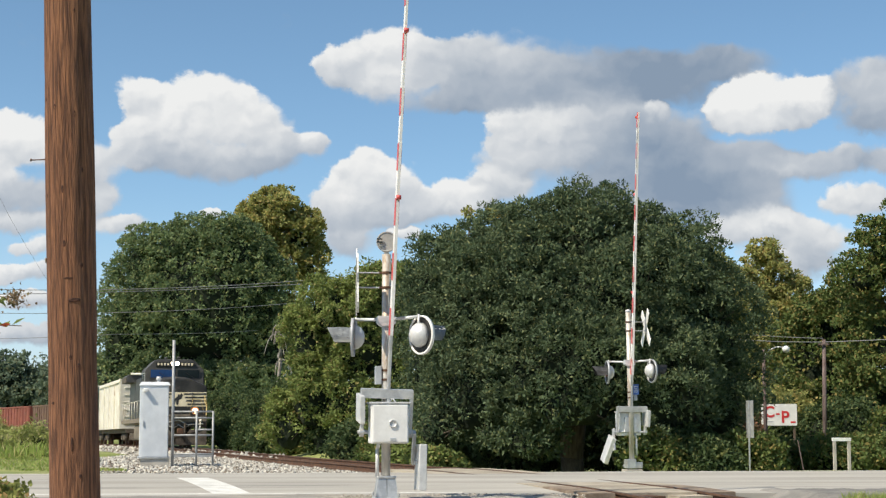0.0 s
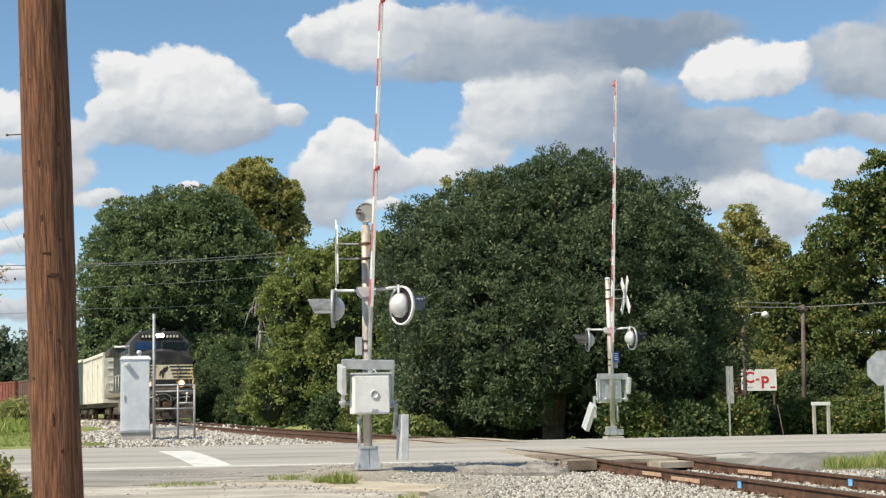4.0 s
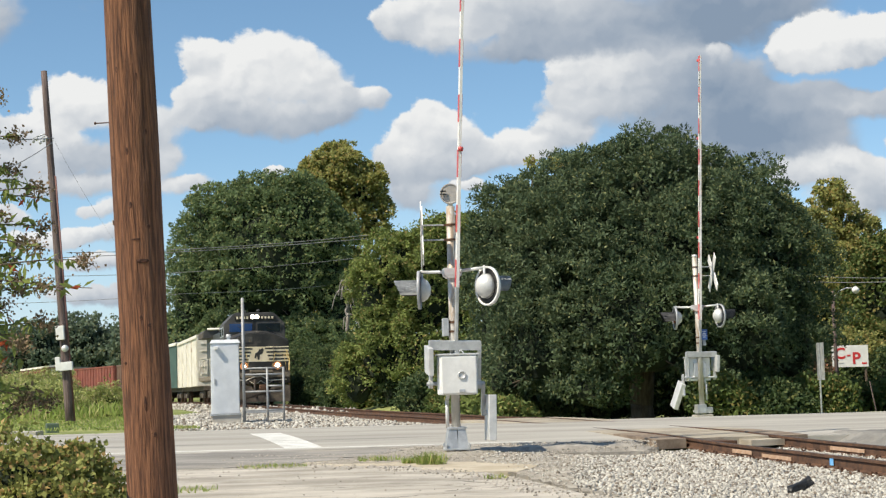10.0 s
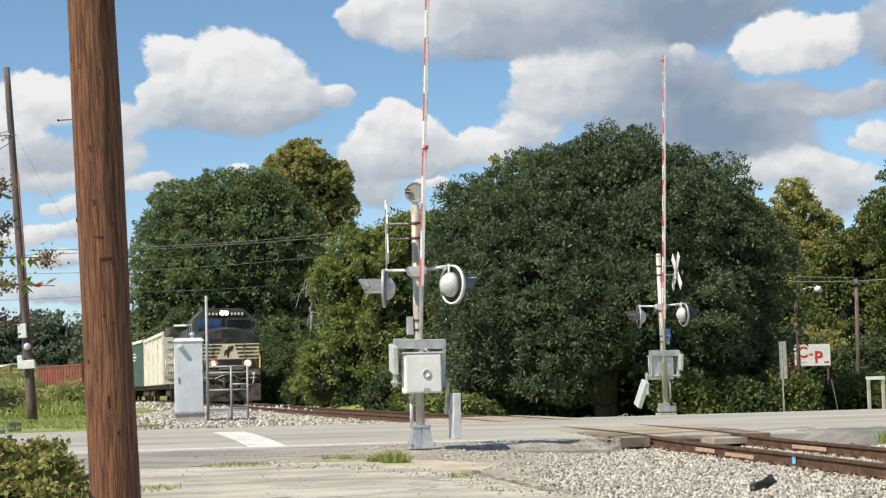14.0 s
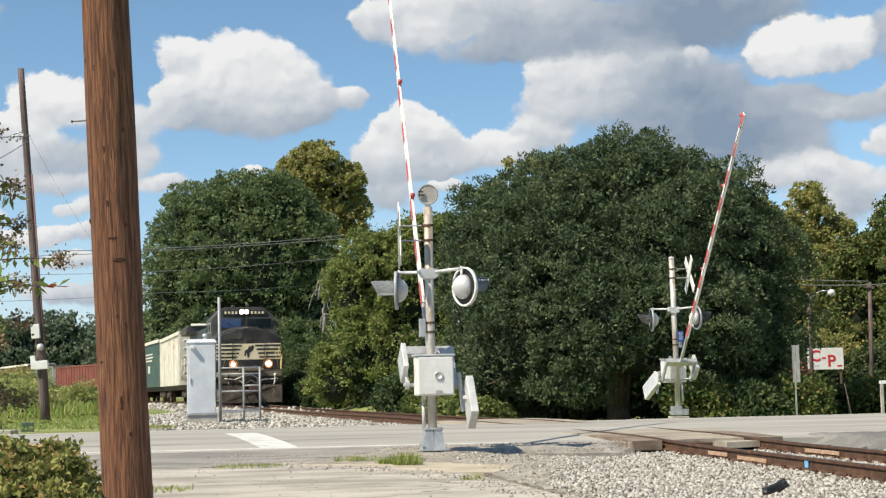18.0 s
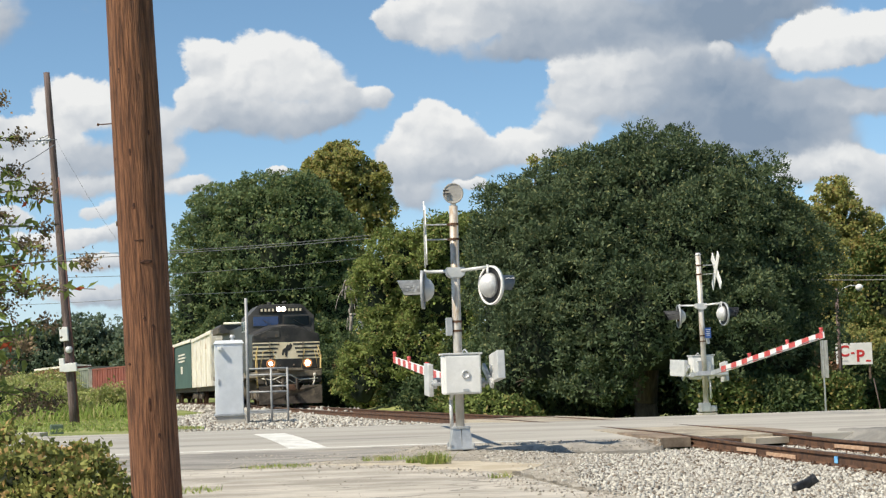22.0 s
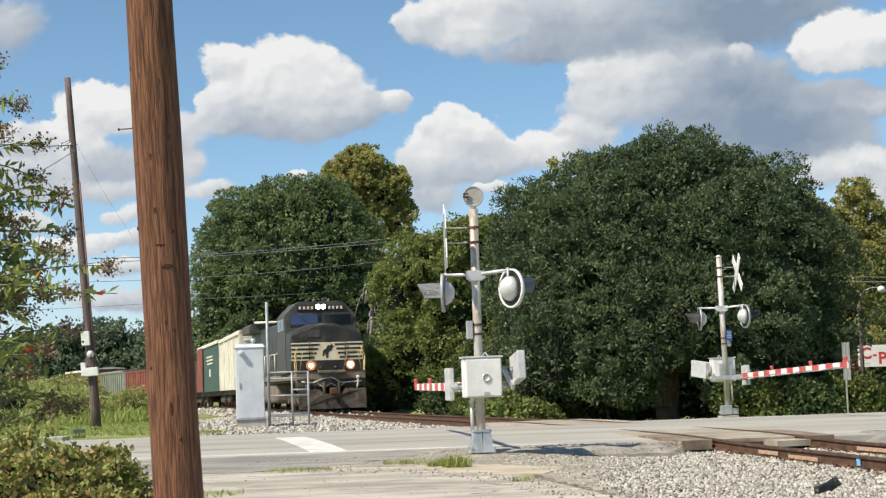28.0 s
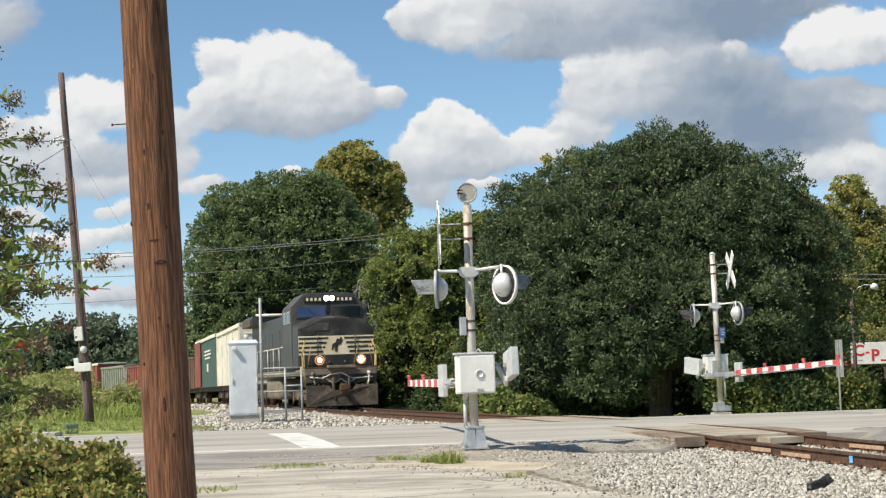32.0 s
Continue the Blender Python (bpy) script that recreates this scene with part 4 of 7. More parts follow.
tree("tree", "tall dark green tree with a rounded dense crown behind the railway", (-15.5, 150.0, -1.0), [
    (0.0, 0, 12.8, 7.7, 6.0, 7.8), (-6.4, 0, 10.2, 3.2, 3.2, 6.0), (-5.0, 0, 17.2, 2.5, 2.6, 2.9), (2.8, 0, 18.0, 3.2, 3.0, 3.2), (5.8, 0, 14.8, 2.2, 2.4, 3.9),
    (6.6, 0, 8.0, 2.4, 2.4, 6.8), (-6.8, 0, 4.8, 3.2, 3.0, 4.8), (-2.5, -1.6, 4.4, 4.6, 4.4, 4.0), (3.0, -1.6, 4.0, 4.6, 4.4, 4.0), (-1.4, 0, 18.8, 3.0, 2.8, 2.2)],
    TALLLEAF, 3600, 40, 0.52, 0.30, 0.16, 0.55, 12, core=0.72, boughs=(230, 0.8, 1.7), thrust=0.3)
tree("tree", "tall tree with yellowing olive autumn leaves", (-9.0, 165.0, -1.0), [
    (-0.4, 0, 23.7, 2.8, 2.8, 2.6), (-2.8, 0, 21.9, 2.4, 2.4, 2.9), (2.2, 0, 21.7, 2.7, 2.7, 2.9), (3.6, 0, 18.2, 1.7, 1.9, 2.9), (0.6, 0, 18.2, 3.3, 3.0, 4.2), (0.6, 0, 11.0, 3.0, 3.0, 5.0)],
    YELLOWLEAF, 1500, 36, 0.42, 0.34, 0.22, 0.4, 13, core=0.30, boughs=(120, 0.6, 1.2))
tree("tree", "yellow-topped tree showing above the oak", (5.6, 75.0, -0.6), [
    (-0.35, 0, 11.6, 0.3, 0.35, 0.55), (0.9, 0, 11.8, 0.45, 0.5, 0.5), (1.6, 0, 11.7, 0.45, 0.5, 0.5), (0.7, 0, 9.6, 1.3, 1.2, 1.6), (0.8, 0, 6.5, 1.4, 1.3, 2.6)],
    YELLOWLEAF, 420, 34, 0.22, 0.17, 0.11, 0.2, 15, core=0.45, boughs=(46, 0.25, 0.5), thrust=0.3)
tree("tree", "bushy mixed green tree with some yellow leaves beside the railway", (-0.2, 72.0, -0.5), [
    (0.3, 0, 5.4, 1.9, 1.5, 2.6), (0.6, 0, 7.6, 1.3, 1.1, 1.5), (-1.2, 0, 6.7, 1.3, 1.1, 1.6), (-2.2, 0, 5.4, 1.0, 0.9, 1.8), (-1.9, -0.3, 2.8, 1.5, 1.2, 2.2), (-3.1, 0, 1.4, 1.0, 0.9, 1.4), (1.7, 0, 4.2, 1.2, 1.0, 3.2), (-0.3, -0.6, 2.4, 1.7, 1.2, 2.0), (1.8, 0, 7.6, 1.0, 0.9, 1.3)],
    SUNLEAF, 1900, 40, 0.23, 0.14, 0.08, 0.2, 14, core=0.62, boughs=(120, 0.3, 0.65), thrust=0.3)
tree("tree", "slender green tree with thin grey stems", (-2.2, 82.0, -0.5), [
    (0.1, 0, 4.9, 1.2, 1.1, 2.4), (-0.5, 0, 2.3, 1.2, 1.1, 2.1), (0.4, 0, 6.7, 0.8, 0.7, 1.0), (-1.6, 0.5, 2.0, 1.3, 1.1, 1.9)],
    DARKLEAF, 360, 44, 0.45, 0.18, 0.11, 0.16, 16, core=0.66)
tree("tree", "olive and yellow autumn tree at the wood's edge", (19.0, 80.0, -0.8), [
    (0.3, 0, 6.3, 2.0, 1.8, 3.8), (-0.4, 0, 8.4, 1.3, 1.2, 1.7), (1.1, 0, 4.0, 2.3, 2.1, 3.5), (-1.2, 0, 4.0, 1.7, 1.6, 3.5)],
    YELLOWLEAF, 950, 42, 0.3, 0.19, 0.12, 0.25, 17, core=0.36, boughs=(60, 0.45, 0.9))
tree("tree", "thin yellow-green tree with a ragged narrow top", (22.4, 86.0, -0.8), [
    (0.5, 0, 10.1, 1.2, 1.1, 1.6), (0.4, 0, 11.3, 0.7, 0.6, 0.6), (1.3, 0, 8.2, 1.6, 1.4, 1.9), (0.0, 0, 6.9, 1.9, 1.7, 2.2), (2.2, 0, 6.6, 1.9, 1.7, 2.8), (1.0, 0, 3.5, 2.6, 2.0, 3.2)],
    YELLOWLEAF, 950, 42, 0.3, 0.20, 0.13, 0.22, 18, core=0.32, boughs=(60, 0.45, 0.9))
tree("tree", "dense green tree with russet patches at the wood's edge", (21.6, 74.0, -0.8), [
    (0.2, 0, 4.2, 1.9, 1.7, 3.5), (1.4, 0, 6.1, 1.6, 1.5, 2.4), (-0.4, 0, 2.1, 1.9, 1.7, 2.4), (2.1, 0, 3.6, 1.6, 1.5, 3.2)],
    BRIGHTLEAF, 850, 42, 0.28, 0.17, 0.11, 0.22, 19, core=0.6, boughs=(55, 0.45, 0.9))
tree("tree", "very tall spreading green tree with open upper branches", (26.0, 68.0, -0.8), [
    (0.5, 0, 7.3, 3.7, 3.3, 3.2), (-1.4, 0, 8.3, 1.7, 1.6, 1.7), (0.2, 0, 10.5, 2.2, 2.0, 1.7), (2.0, 0, 11.2, 2.7, 2.4, 2.0), (-3.6, 0, 8.3, 1.1, 1.2, 1.1), (-2.6, 0, 9.5, 1.1, 1.2, 1.0), (-1.4, 0, 10.6, 1.1, 1.2, 1.0), (-2.4, 0, 5.6, 2.0, 1.8, 2.2), (-0.8, -0.5, 3.4, 2.7, 2.4, 2.7), (-3.5, -0.5, 2.4, 1.7, 1.6, 2.2), (2.5, -0.5, 3.0, 2.6, 2.4, 3.0)],
    BRIGHTLEAF, 1900, 44, 0.3, 0.17, 0.11, 0.35, 20, core=0.5, boughs=(110, 0.5, 1.0))
snag = tagged(new("dead_tree"), "grey bare dead tree with drooping broken branches and vines", "dead tree")
snag.matrix_basis = pose(-4.66, 86.0, -0.6)
twist = np.random.default_rng(91)
bm = bmesh.new()
limb(bm, (0, 0, 0), (0.15, 0, 6.9), 0.16, 0.07, twist, 7)
part("trunk", bm, DEADWOOD, snag, "bare grey trunk", True)
for k in range(11):
    way = twist.uniform(-0.9, 0.9)
    z = 7.0 - 0.25 * (k % 4) - (1.6 if k > 7 else 0)
    bm = bmesh.new()
    cord([Vector((0.12 + way * q, -0.3 * q, z + 0.45 * math.sin(2.2 * q) - (0.9 + 0.5 * abs(way)) * q * q)) for q in [i / 8 for i in range(9)]], 0.045, 6, bm, 0.7)
    part("branch", bm, DEADWOOD, snag, "drooping bare branch", True)
SHRUBS = [
    (12.5, 56.6, 0.7, 2.9, RUSSETLEAF), (-4.2, 88, 0.9, 3.2, DARKLEAF),
    (15.6, 57, 1.2, 0.9, BRIGHTLEAF), (14.0, 58, 1.1, 0.9, DARKLEAF), (17.2, 56, 1.0, 1.0, BRIGHTLEAF), (18.6, 57, 1.2, 1.1, BRIGHTLEAF), (20.2, 56, 1.3, 1.2, BRIGHTLEAF), (22.0, 57, 1.5, 1.6, DARKLEAF),
    (14.6, 62, 1.3, 2.0, RUSSETLEAF), (13.4, 63, 1.5, 2.6, DARKLEAF), (16.6, 66, 1.8, 2.6, DARKLEAF), (18.6, 68, 1.9, 2.8, YELLOWLEAF), (20.8, 66, 1.8, 2.4, DARKLEAF), (23.4, 64, 1.9, 2.4, BRIGHTLEAF),
    (1.3, 58, 1.1, 1.5, BRIGHTLEAF), (0.0, 60, 1.0, 1.4, DARKLEAF), (2.4, 57, 1.0, 0.9, BRIGHTLEAF), (-1.0, 72, 1.2, 1.9, DARKLEAF), (-3.2, 92, 1.9, 3.4, RUSSETLEAF), (-5.6, 104, 2.2, 3.6, DARKLEAF), (-2.4, 90, 1.5, 2.6, DARKLEAF),
    (-9.0, 118, 2.6, 4.0, DARKLEAF), (12.6, 56, 1.2, 1.3, DARKLEAF), (1.6, 66, 1.4, 2.6, DARKLEAF), (3.0, 62, 1.5, 2.6, DARKLEAF), (25.5, 60, 2.0, 2.6, BRIGHTLEAF), (28.5, 60, 2.2, 3.0, DARKLEAF),
]
SKIRT = np.random.default_rng(77)
for i in range(5):
    SHRUBS.append((3.4 + 1.3 * i, 56.0 + SKIRT.uniform(-0.4, 0.4), 1.1, SKIRT.uniform(1.2, 1.6), OAK if i % 2 else DARKLEAF))
for x, y, h, leaf in ((-4.4, 77.0, 1.5, DARKLEAF), (-5.4, 82.0, 1.7, DARKLEAF), (-6.8, 88.0, 1.8, DARKLEAF), (-8.2, 95.0, 2.0, DARKLEAF), (-3.0, 75.0, 1.2, BRIGHTLEAF), (1.5, 50.2, 1.0, SUNLEAF), (2.3, 50.6, 0.8, BRIGHTLEAF), (9.4, 50.5, 1.3, BRIGHTLEAF), (10.4, 51.5, 1.6, DARKLEAF), (11.3, 50.6, 1.0, DARKLEAF), (12.9, 51.2, 1.2, BRIGHTLEAF)):
    SHRUBS.append((x, y, 0.8, h, leaf))
for i in range(8):
    SHRUBS.append((3.2 + 1.4 * i, 62.5 + SKIRT.uniform(-0.5, 0.5), 1.5, 3.0, DARKLEAF))
for i, (x, y, r, h, leaf) in enumerate(SHRUBS):
    q = np.random.default_rng(100 + i)
    kind = {BRIGHTLEAF.name: "bright green", DARKLEAF.name: "dark green", RUSSETLEAF.name: "russet brown", YELLOWLEAF.name: "yellowing", OAK.name: "deep green", SUNLEAF.name: "sun-lightened green"}[leaf.name]
    tree("shrub", kind + " wild shrub in the undergrowth below the trees", (x, y, -0.65), [(0, 0, h * 0.55, r, r * 0.9, h * 0.62), (r * 0.5, -0.2, h * 0.4, r * 0.7, r * 0.7, h * 0.5), (-r * 0.5, -0.1, h * 0.5 + 0.2, r * 0.7, r * 0.7, h * 0.5)],
         leaf, 90 + int(50 * r * h ** 0.5), 38, 0.34, 0.15, 0.085, 0.06, 200 + i, "undergrowth", 0.66, "shrub")
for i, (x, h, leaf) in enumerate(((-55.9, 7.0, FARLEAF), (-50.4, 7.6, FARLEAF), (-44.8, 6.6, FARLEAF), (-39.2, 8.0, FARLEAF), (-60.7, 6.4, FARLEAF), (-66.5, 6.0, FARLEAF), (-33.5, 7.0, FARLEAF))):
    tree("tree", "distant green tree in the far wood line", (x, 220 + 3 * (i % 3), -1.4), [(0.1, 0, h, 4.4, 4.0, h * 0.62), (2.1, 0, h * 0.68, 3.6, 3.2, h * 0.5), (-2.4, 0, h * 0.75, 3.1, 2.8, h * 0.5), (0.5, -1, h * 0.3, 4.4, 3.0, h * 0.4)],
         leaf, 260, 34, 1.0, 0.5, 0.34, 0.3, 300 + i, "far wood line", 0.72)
for i, (x, y, r, h, leaf) in enumerate(((-14.6, 60, 1.0, 1.3, WEEDLEAF), (-12.8, 62, 0.9, 1.2, WEEDLEAF), (-16.5, 66, 1.4, 1.5, WEEDLEAF), (-17.6, 72, 1.5, 2.0, WEEDLEAF), (-20, 70, 1.9, 1.7, WEEDLEAF), (-24, 90, 2.2, 2.0, WEEDLEAF), (-30, 110, 2.6, 2.2, WEEDLEAF), (-18.6, 57, 1.2, 1.0, WEEDLEAF), (-11.6, 64, 0.6, 1.0, WEEDLEAF))):
    tree("shrub", "pale green weedy bush on the grassy verge", (x, y, -0.3), [(0, 0, h * 0.5, r, r * 0.9, h * 0.6), (r * 0.6, 0.2, h * 0.36, r * 0.7, r * 0.7, h * 0.45)], leaf, 110, 40, 0.3, 0.15, 0.05, 0.03, 400 + i, "verge bushes", 0.6, "shrub")

# ---- grass ----
GRASS = leafy("grass_blades", (0.19, 0.265, 0.055), (0.35, 0.42, 0.12), (0.46, 0.41, 0.20), 0.16, 0.3)


def blades(name, label, x, y, z, tall, rng, wide=0.02):
    k = len(x)
    lean = rng.normal(size=(k, 2)) * 0.35
    h = tall * rng.uniform(0.5, 1.3, k)
    a = rng.uniform(0, math.pi, k)
    s = np.stack([np.cos(a), np.sin(a), np.zeros(k)], 1) * wide * rng.uniform(0.6, 1.2, (k, 1))
    p = np.stack([x, y, z], 1)
    t = p + np.stack([lean[:, 0] * h, lean[:, 1] * h, h], 1)
    m = p + np.stack([lean[:, 0] * h * 0.35, lean[:, 1] * h * 0.35, h * 0.55], 1)
    ob = new(name, quads_mesh(name, np.stack([p, m + s * 0.5, t, m - s * 0.5], 1), GRASS))
    return tagged(ob, label, "grass", kind="stuff")


def grass_patch(name, label, outline, k, tall, seed, wide=0.02, lift=0.0):
    r = np.random.default_rng(seed)
    xs, ys = [p[0] for p in outline], [p[1] for p in outline]
    x, y = r.uniform(min(xs), max(xs), k), r.uniform(min(ys), max(ys), k)
    ok = inside(outline, x, y)
    x, y = x[ok], y[ok]
    z = np.array([max(ground_z(a, b), lift) for a, b in zip(x, y)])
    return blades(name, label, x, y, z, tall, r, wide)


grass_patch("grass", "mown green grass verge across the road", [(-30, 40.6), (-8.2, 40.8), (-6.8, 41.4), (-8.0, 47), (-10.5, 57), (-30, 58)], 26000, 0.07, 51, 0.03)
grass_patch("tall_grass", "tall weedy grass round the pole and along the track", [(-22, 54), (-12.4, 53), (-9.8, 58), (-12, 70), (-24, 72)], 8000, 0.5, 52, 0.045)
grass_patch("grass", "dry grass between the gravel and the road", [(-9, 40.5), (-5.9, 40.1), (-6.2, 41.2), (-7.0, 42.0)], 1500, 0.08, 53, 0.03)
for i, (x, y, r, h) in enumerate(((0.0, 21.5, 0.21, 0.17), (-0.28, 21.9, 0.13, 0.10), (-0.75, 22.8, 0.35, 0.09), (0.75, 18.3, 0.14, 0.07), (-3.1, 15.9, 0.5, 0.05), (-3.0, 17.6, 0.6, 0.07), (-2.2, 21.9, 0.5, 0.06), (7.6, 22.9, 0.5, 0.20), (8.6, 23.6, 0.5, 0.22))):
    q = np.random.default_rng(500 + i)
    k = int((1500 if h > 0.09 else 500) * r)
    a, d = q.uniform(0, 2 * math.pi, k), r * np.sqrt(q.uniform(0, 1, k))
    blades("grass_tuft", "small green tuft of grass in the gravel" if h > 0.1 else "thin dry tuft of grass in a crack", x + d * np.cos(a), y + d * 0.7 * np.sin(a), np.full(k, -0.03), h, q, 0.014)

# ---- crossing signals ----
def lamp_unit(signal, at, way, bright=True, pale=True):
    """One flashing-light unit: background disc, housing behind, hood and lens in front. way: degrees the lamp faces, about z from +x."""
    m = pose(*at, 0, 0, way) @ pose(0, 0, 0, 0, 90, 0)
    bm = bmesh.new()
    lathe(bm, [(0.0, -0.012), (0.285, -0.012), (0.285, 0.012), (0.0, 0.012)][1:3], 32)
    disc = part("background_disc", bm, BLACK, signal, "round black background disc", at=m)
    bm = bmesh.new()
    ring = [(0.285, -0.03), (0.315, -0.03), (0.315, 0.02), (0.285, 0.02), (0.285, -0.03)]
    rows = [[bm.verts.new((r * math.cos(a), r * math.sin(a), h)) for a in [2 * math.pi * i / 32 for i in range(32)]] for r, h in ring[:4]]
    for k in range(4):
        for i in range(32):
            bm.faces.new((rows[k][i], rows[k][(i + 1) % 32], rows[(k + 1) % 4][(i + 1) % 32], rows[(k + 1) % 4][i]))
    # White paints the sun caught by this rim; the other rims stay grey.
    part("rim", bm, WHITE if bright else HOOD, disc, "metal rim whitened for sun" if bright else "dark grey rim", True)
    bm = bmesh.new()
    lathe(bm, [(0.20, -0.02), (0.19, -0.08), (0.15, -0.14), (0.08, -0.185), (0.02, -0.195)], 28)
    part("lamp_housing", bm, ALU, disc, "domed aluminium lamp housing", True)
    bm = bmesh.new()
    lathe(bm, [(0.145, 0.014), (0.12, 0.035), (0.06, 0.05), (0.01, 0.053)], 24)
    part("lens", bm, LENS, disc, "unlit deep red lens", True)
    bm = bmesh.new()
    k = 18
    pts = []
    for j, (length) in enumerate((0.0, 1.0)):
        for i in range(k + 1):
            a = math.radians(-120 + 240 * i / k)
            reach = 0.012 + (0.40 - 0.16 * (1 - math.cos(a)) / 2) * length
            pts.append(((-math.cos(a)) * 0.165, math.sin(a) * 0.165, reach))
    vs = [bm.verts.new(p) for p in pts]
    for i in range(k):
        bm.faces.new((vs[i], vs[i + 1], vs[k + 2 + i], vs[k + 1 + i]))
    bmesh.ops.solidify(bm, geom=bm.faces[:], thickness=0.006)
    part("hood", bm, HOOD if pale else DARKHOOD, disc, "grey hood over the lens, paled for sun" if pale else "hood over the lens in the darker sunless copy", True)
    return disc


BELL = surface("dull_tan_metal", (0.33, 0.31, 0.29), (0.45, 0.43, 0.40), 4, 40, 0.6, 0.2, 0.06)
# One hood paint twice: paled for sun on the near signal, darker on the far.
HOOD = surface("sun_paled_hood_paint", (0.30, 0.32, 0.34), (0.42, 0.44, 0.46), 4, 40, 0.5, 0.2, 0.06)
DARKHOOD = surface("sunless_hood_paint", (0.07, 0.07, 0.075), (0.13, 0.13, 0.135), 4, 40, 0.6, 0.1, 0.06)
LENS = glassy("deep_red_glass", (0.16, 0.01, 0.01))
SIGN_BLUE = surface("blue_sign_sheet", (0.03, 0.09, 0.33), (0.06, 0.14, 0.42), 6, 40, 0.5)
MASTPIPE = surface("weathered_mast_pipe", (0.44, 0.42, 0.38), (0.62, 0.60, 0.56), 3, 40, 0.5, 0.25, 0.1, (0.34, 0.23, 0.14), 0.53, (3, 3, 0.8))
GATE_WHITE = surface("white_gate_board", (0.72, 0.71, 0.69), (0.82, 0.81, 0.79), 5, 50, 0.5, 0, 0.05, (0.45, 0.40, 0.36), 0.66)
GATE_RED = surface("red_gate_sheet", (0.47, 0.05, 0.05), (0.62, 0.11, 0.10), 5, 50, 0.45, 0, 0.05)


def crossing_signal(at, turn, reach, bell, blue_sign, label, ways=(28, 170), splay=6, top=3.92, lean=0.0, low_foot=False):
    ob = tagged(new("crossing_signal"), label, "crossing signal", "railway crossing signals")
    ob.matrix_basis = pose(*at, 0, lean, turn)
    # foot
    bm = bmesh.new()
    box(bm, (0.46, 0.46, 0.24), (0, 0, -0.13), bevel=0.015)
    part("foundation", bm, CONCRETE, ob, "concrete foundation block")
    bm = bmesh.new()
    if low_foot:
        box(bm, (0.26, 0.30, 0.24), (0.05, 0, 0.14), bevel=0.02)
        box(bm, (0.20, 0.26, 0.16), (-0.16, 0, 0.10), bevel=0.02)
    else:
        for (w0, w1, x) in ((0.18, 0.13, -0.09), (0.18, 0.13, 0.09)):
            vs = prism(bm, [(-w0 / 2, -0.17), (w0 / 2, -0.17), (w0 / 2, 0.17), (-w0 / 2, 0.17)], 0.32, pose(x, 0, 0.02))
            for v in vs:
                if v.co.z > 0.2:
                    v.co.x, v.co.y = x * 0.8 + (v.co.x - x) * w1 / w0, v.co.y * 0.72
        box(bm, (0.30, 0.28, 0.035), (0, 0, 0.357), bevel=0.008)
        box(bm, (0.39, 0.39, 0.03), (0, 0, 0.025), bevel=0.006)
    part("pedestal", bm, GALV, ob, "cast split pedestal base")
    for sx in (-1, 1):
        for sy in (-1, 1):
            bm = bmesh.new()
            rod(bm, (sx * 0.18, sy * 0.18, 0.04), (sx * 0.18, sy * 0.18, 0.12), 0.013, sides=8)
            rod(bm, (sx * 0.18, sy * 0.18, 0.07), (sx * 0.18, sy * 0.18, 0.095), 0.026, sides=6)
            part("anchor_bolt", bm, GALV, ob)
    bm = bmesh.new()
    rod(bm, (0, 0, 0.10), (0, 0, top), 0.071, sides=24)
    mast = part("mast", bm, MASTPIPE, ob, "weathered steel mast pipe", True)
    for z in (top - 0.30, top - 0.54, 2.05, 1.9):
        bm = bmesh.new()
        rod(bm, (0, 0, z - 0.018), (0, 0, z + 0.018), 0.082, sides=24)
        box(bm, (0.05, 0.03, 0.036), (-0.09, 0, z))
        part("clamp_band", bm, RUST, mast, "rusty clamp band")
    bm = bmesh.new()
    tube(bm, [(-0.14, -0.02, 0.36), (-0.14, -0.02, 0.80), (-0.10, -0.05, 0.95)], 0.03, 12)
    part("conduit", bm, ALU, ob, "cable conduit", True)
    bm = bmesh.new()
    box(bm, (0.10, 0.13, 0.29), (-0.13, 0, 1.97), bevel=0.012)
    part("relay_box", bm, HOOD, ob, "small grey cable box")
    # crossarm
    bm = bmesh.new()
    prism(bm, [(-0.15, 0.08), (0.15, 0.08), (0.15, -0.04), (0.08, -0.09), (-0.08, -0.09), (-0.15, -0.04)], 0.2, pose(0, 0, 2.84, 90, 0, 0) @ pose(0, 0, -0.1))
    bmesh.ops.bevel(bm, geom=bm.edges[:], offset=0.012, segments=2, affect="EDGES")
    part("junction_box", bm, ALU, ob, "cast junction box on the mast")
    right, left = (0.46, -0.42), (-0.44, 0.42)
    bm = bmesh.new()
    for x, y in (right, left):
        rod(bm, (0, 0, 2.86), (x, y, 2.89), 0.026, sides=12)
        rod(bm, (x, y, 2.93), (x, y, 2.62), 0.02, sides=10)
    part("crossarm", bm, ALU, ob, "pipe crossarm", True)
    lamp_unit(ob, (right[0] + 0.06, right[1] + 0.05, 2.60), ways[0], bell, bell)
    lamp_unit(ob, (left[0] - 0.05, left[1] + 0.02, 2.60), ways[1], False, bell)
    # crossbuck
    bm = bmesh.new()
    for z in (top - 0.30, top - 0.54):
        rod(bm, (0, 0, z), (-0.46, 0.02, z), 0.012, sides=8)
    part("sign_bracket", bm, GALV, ob)
    for tilt in (45, -45):
        bm = bmesh.new()
        box(bm, (0.02, 0.23, 1.22), (0, 0, 0), bevel=0.004)
        blade = part("crossbuck_blade", bm, WHITE, ob, "white crossbuck blade", at=pose(-0.47 - (0.012 if tilt > 0 else -0.012), 0.02, top - 0.46, 0, 0, -6.5 if bell else -4) @ pose(0, 0, 0, tilt, 0, 0))
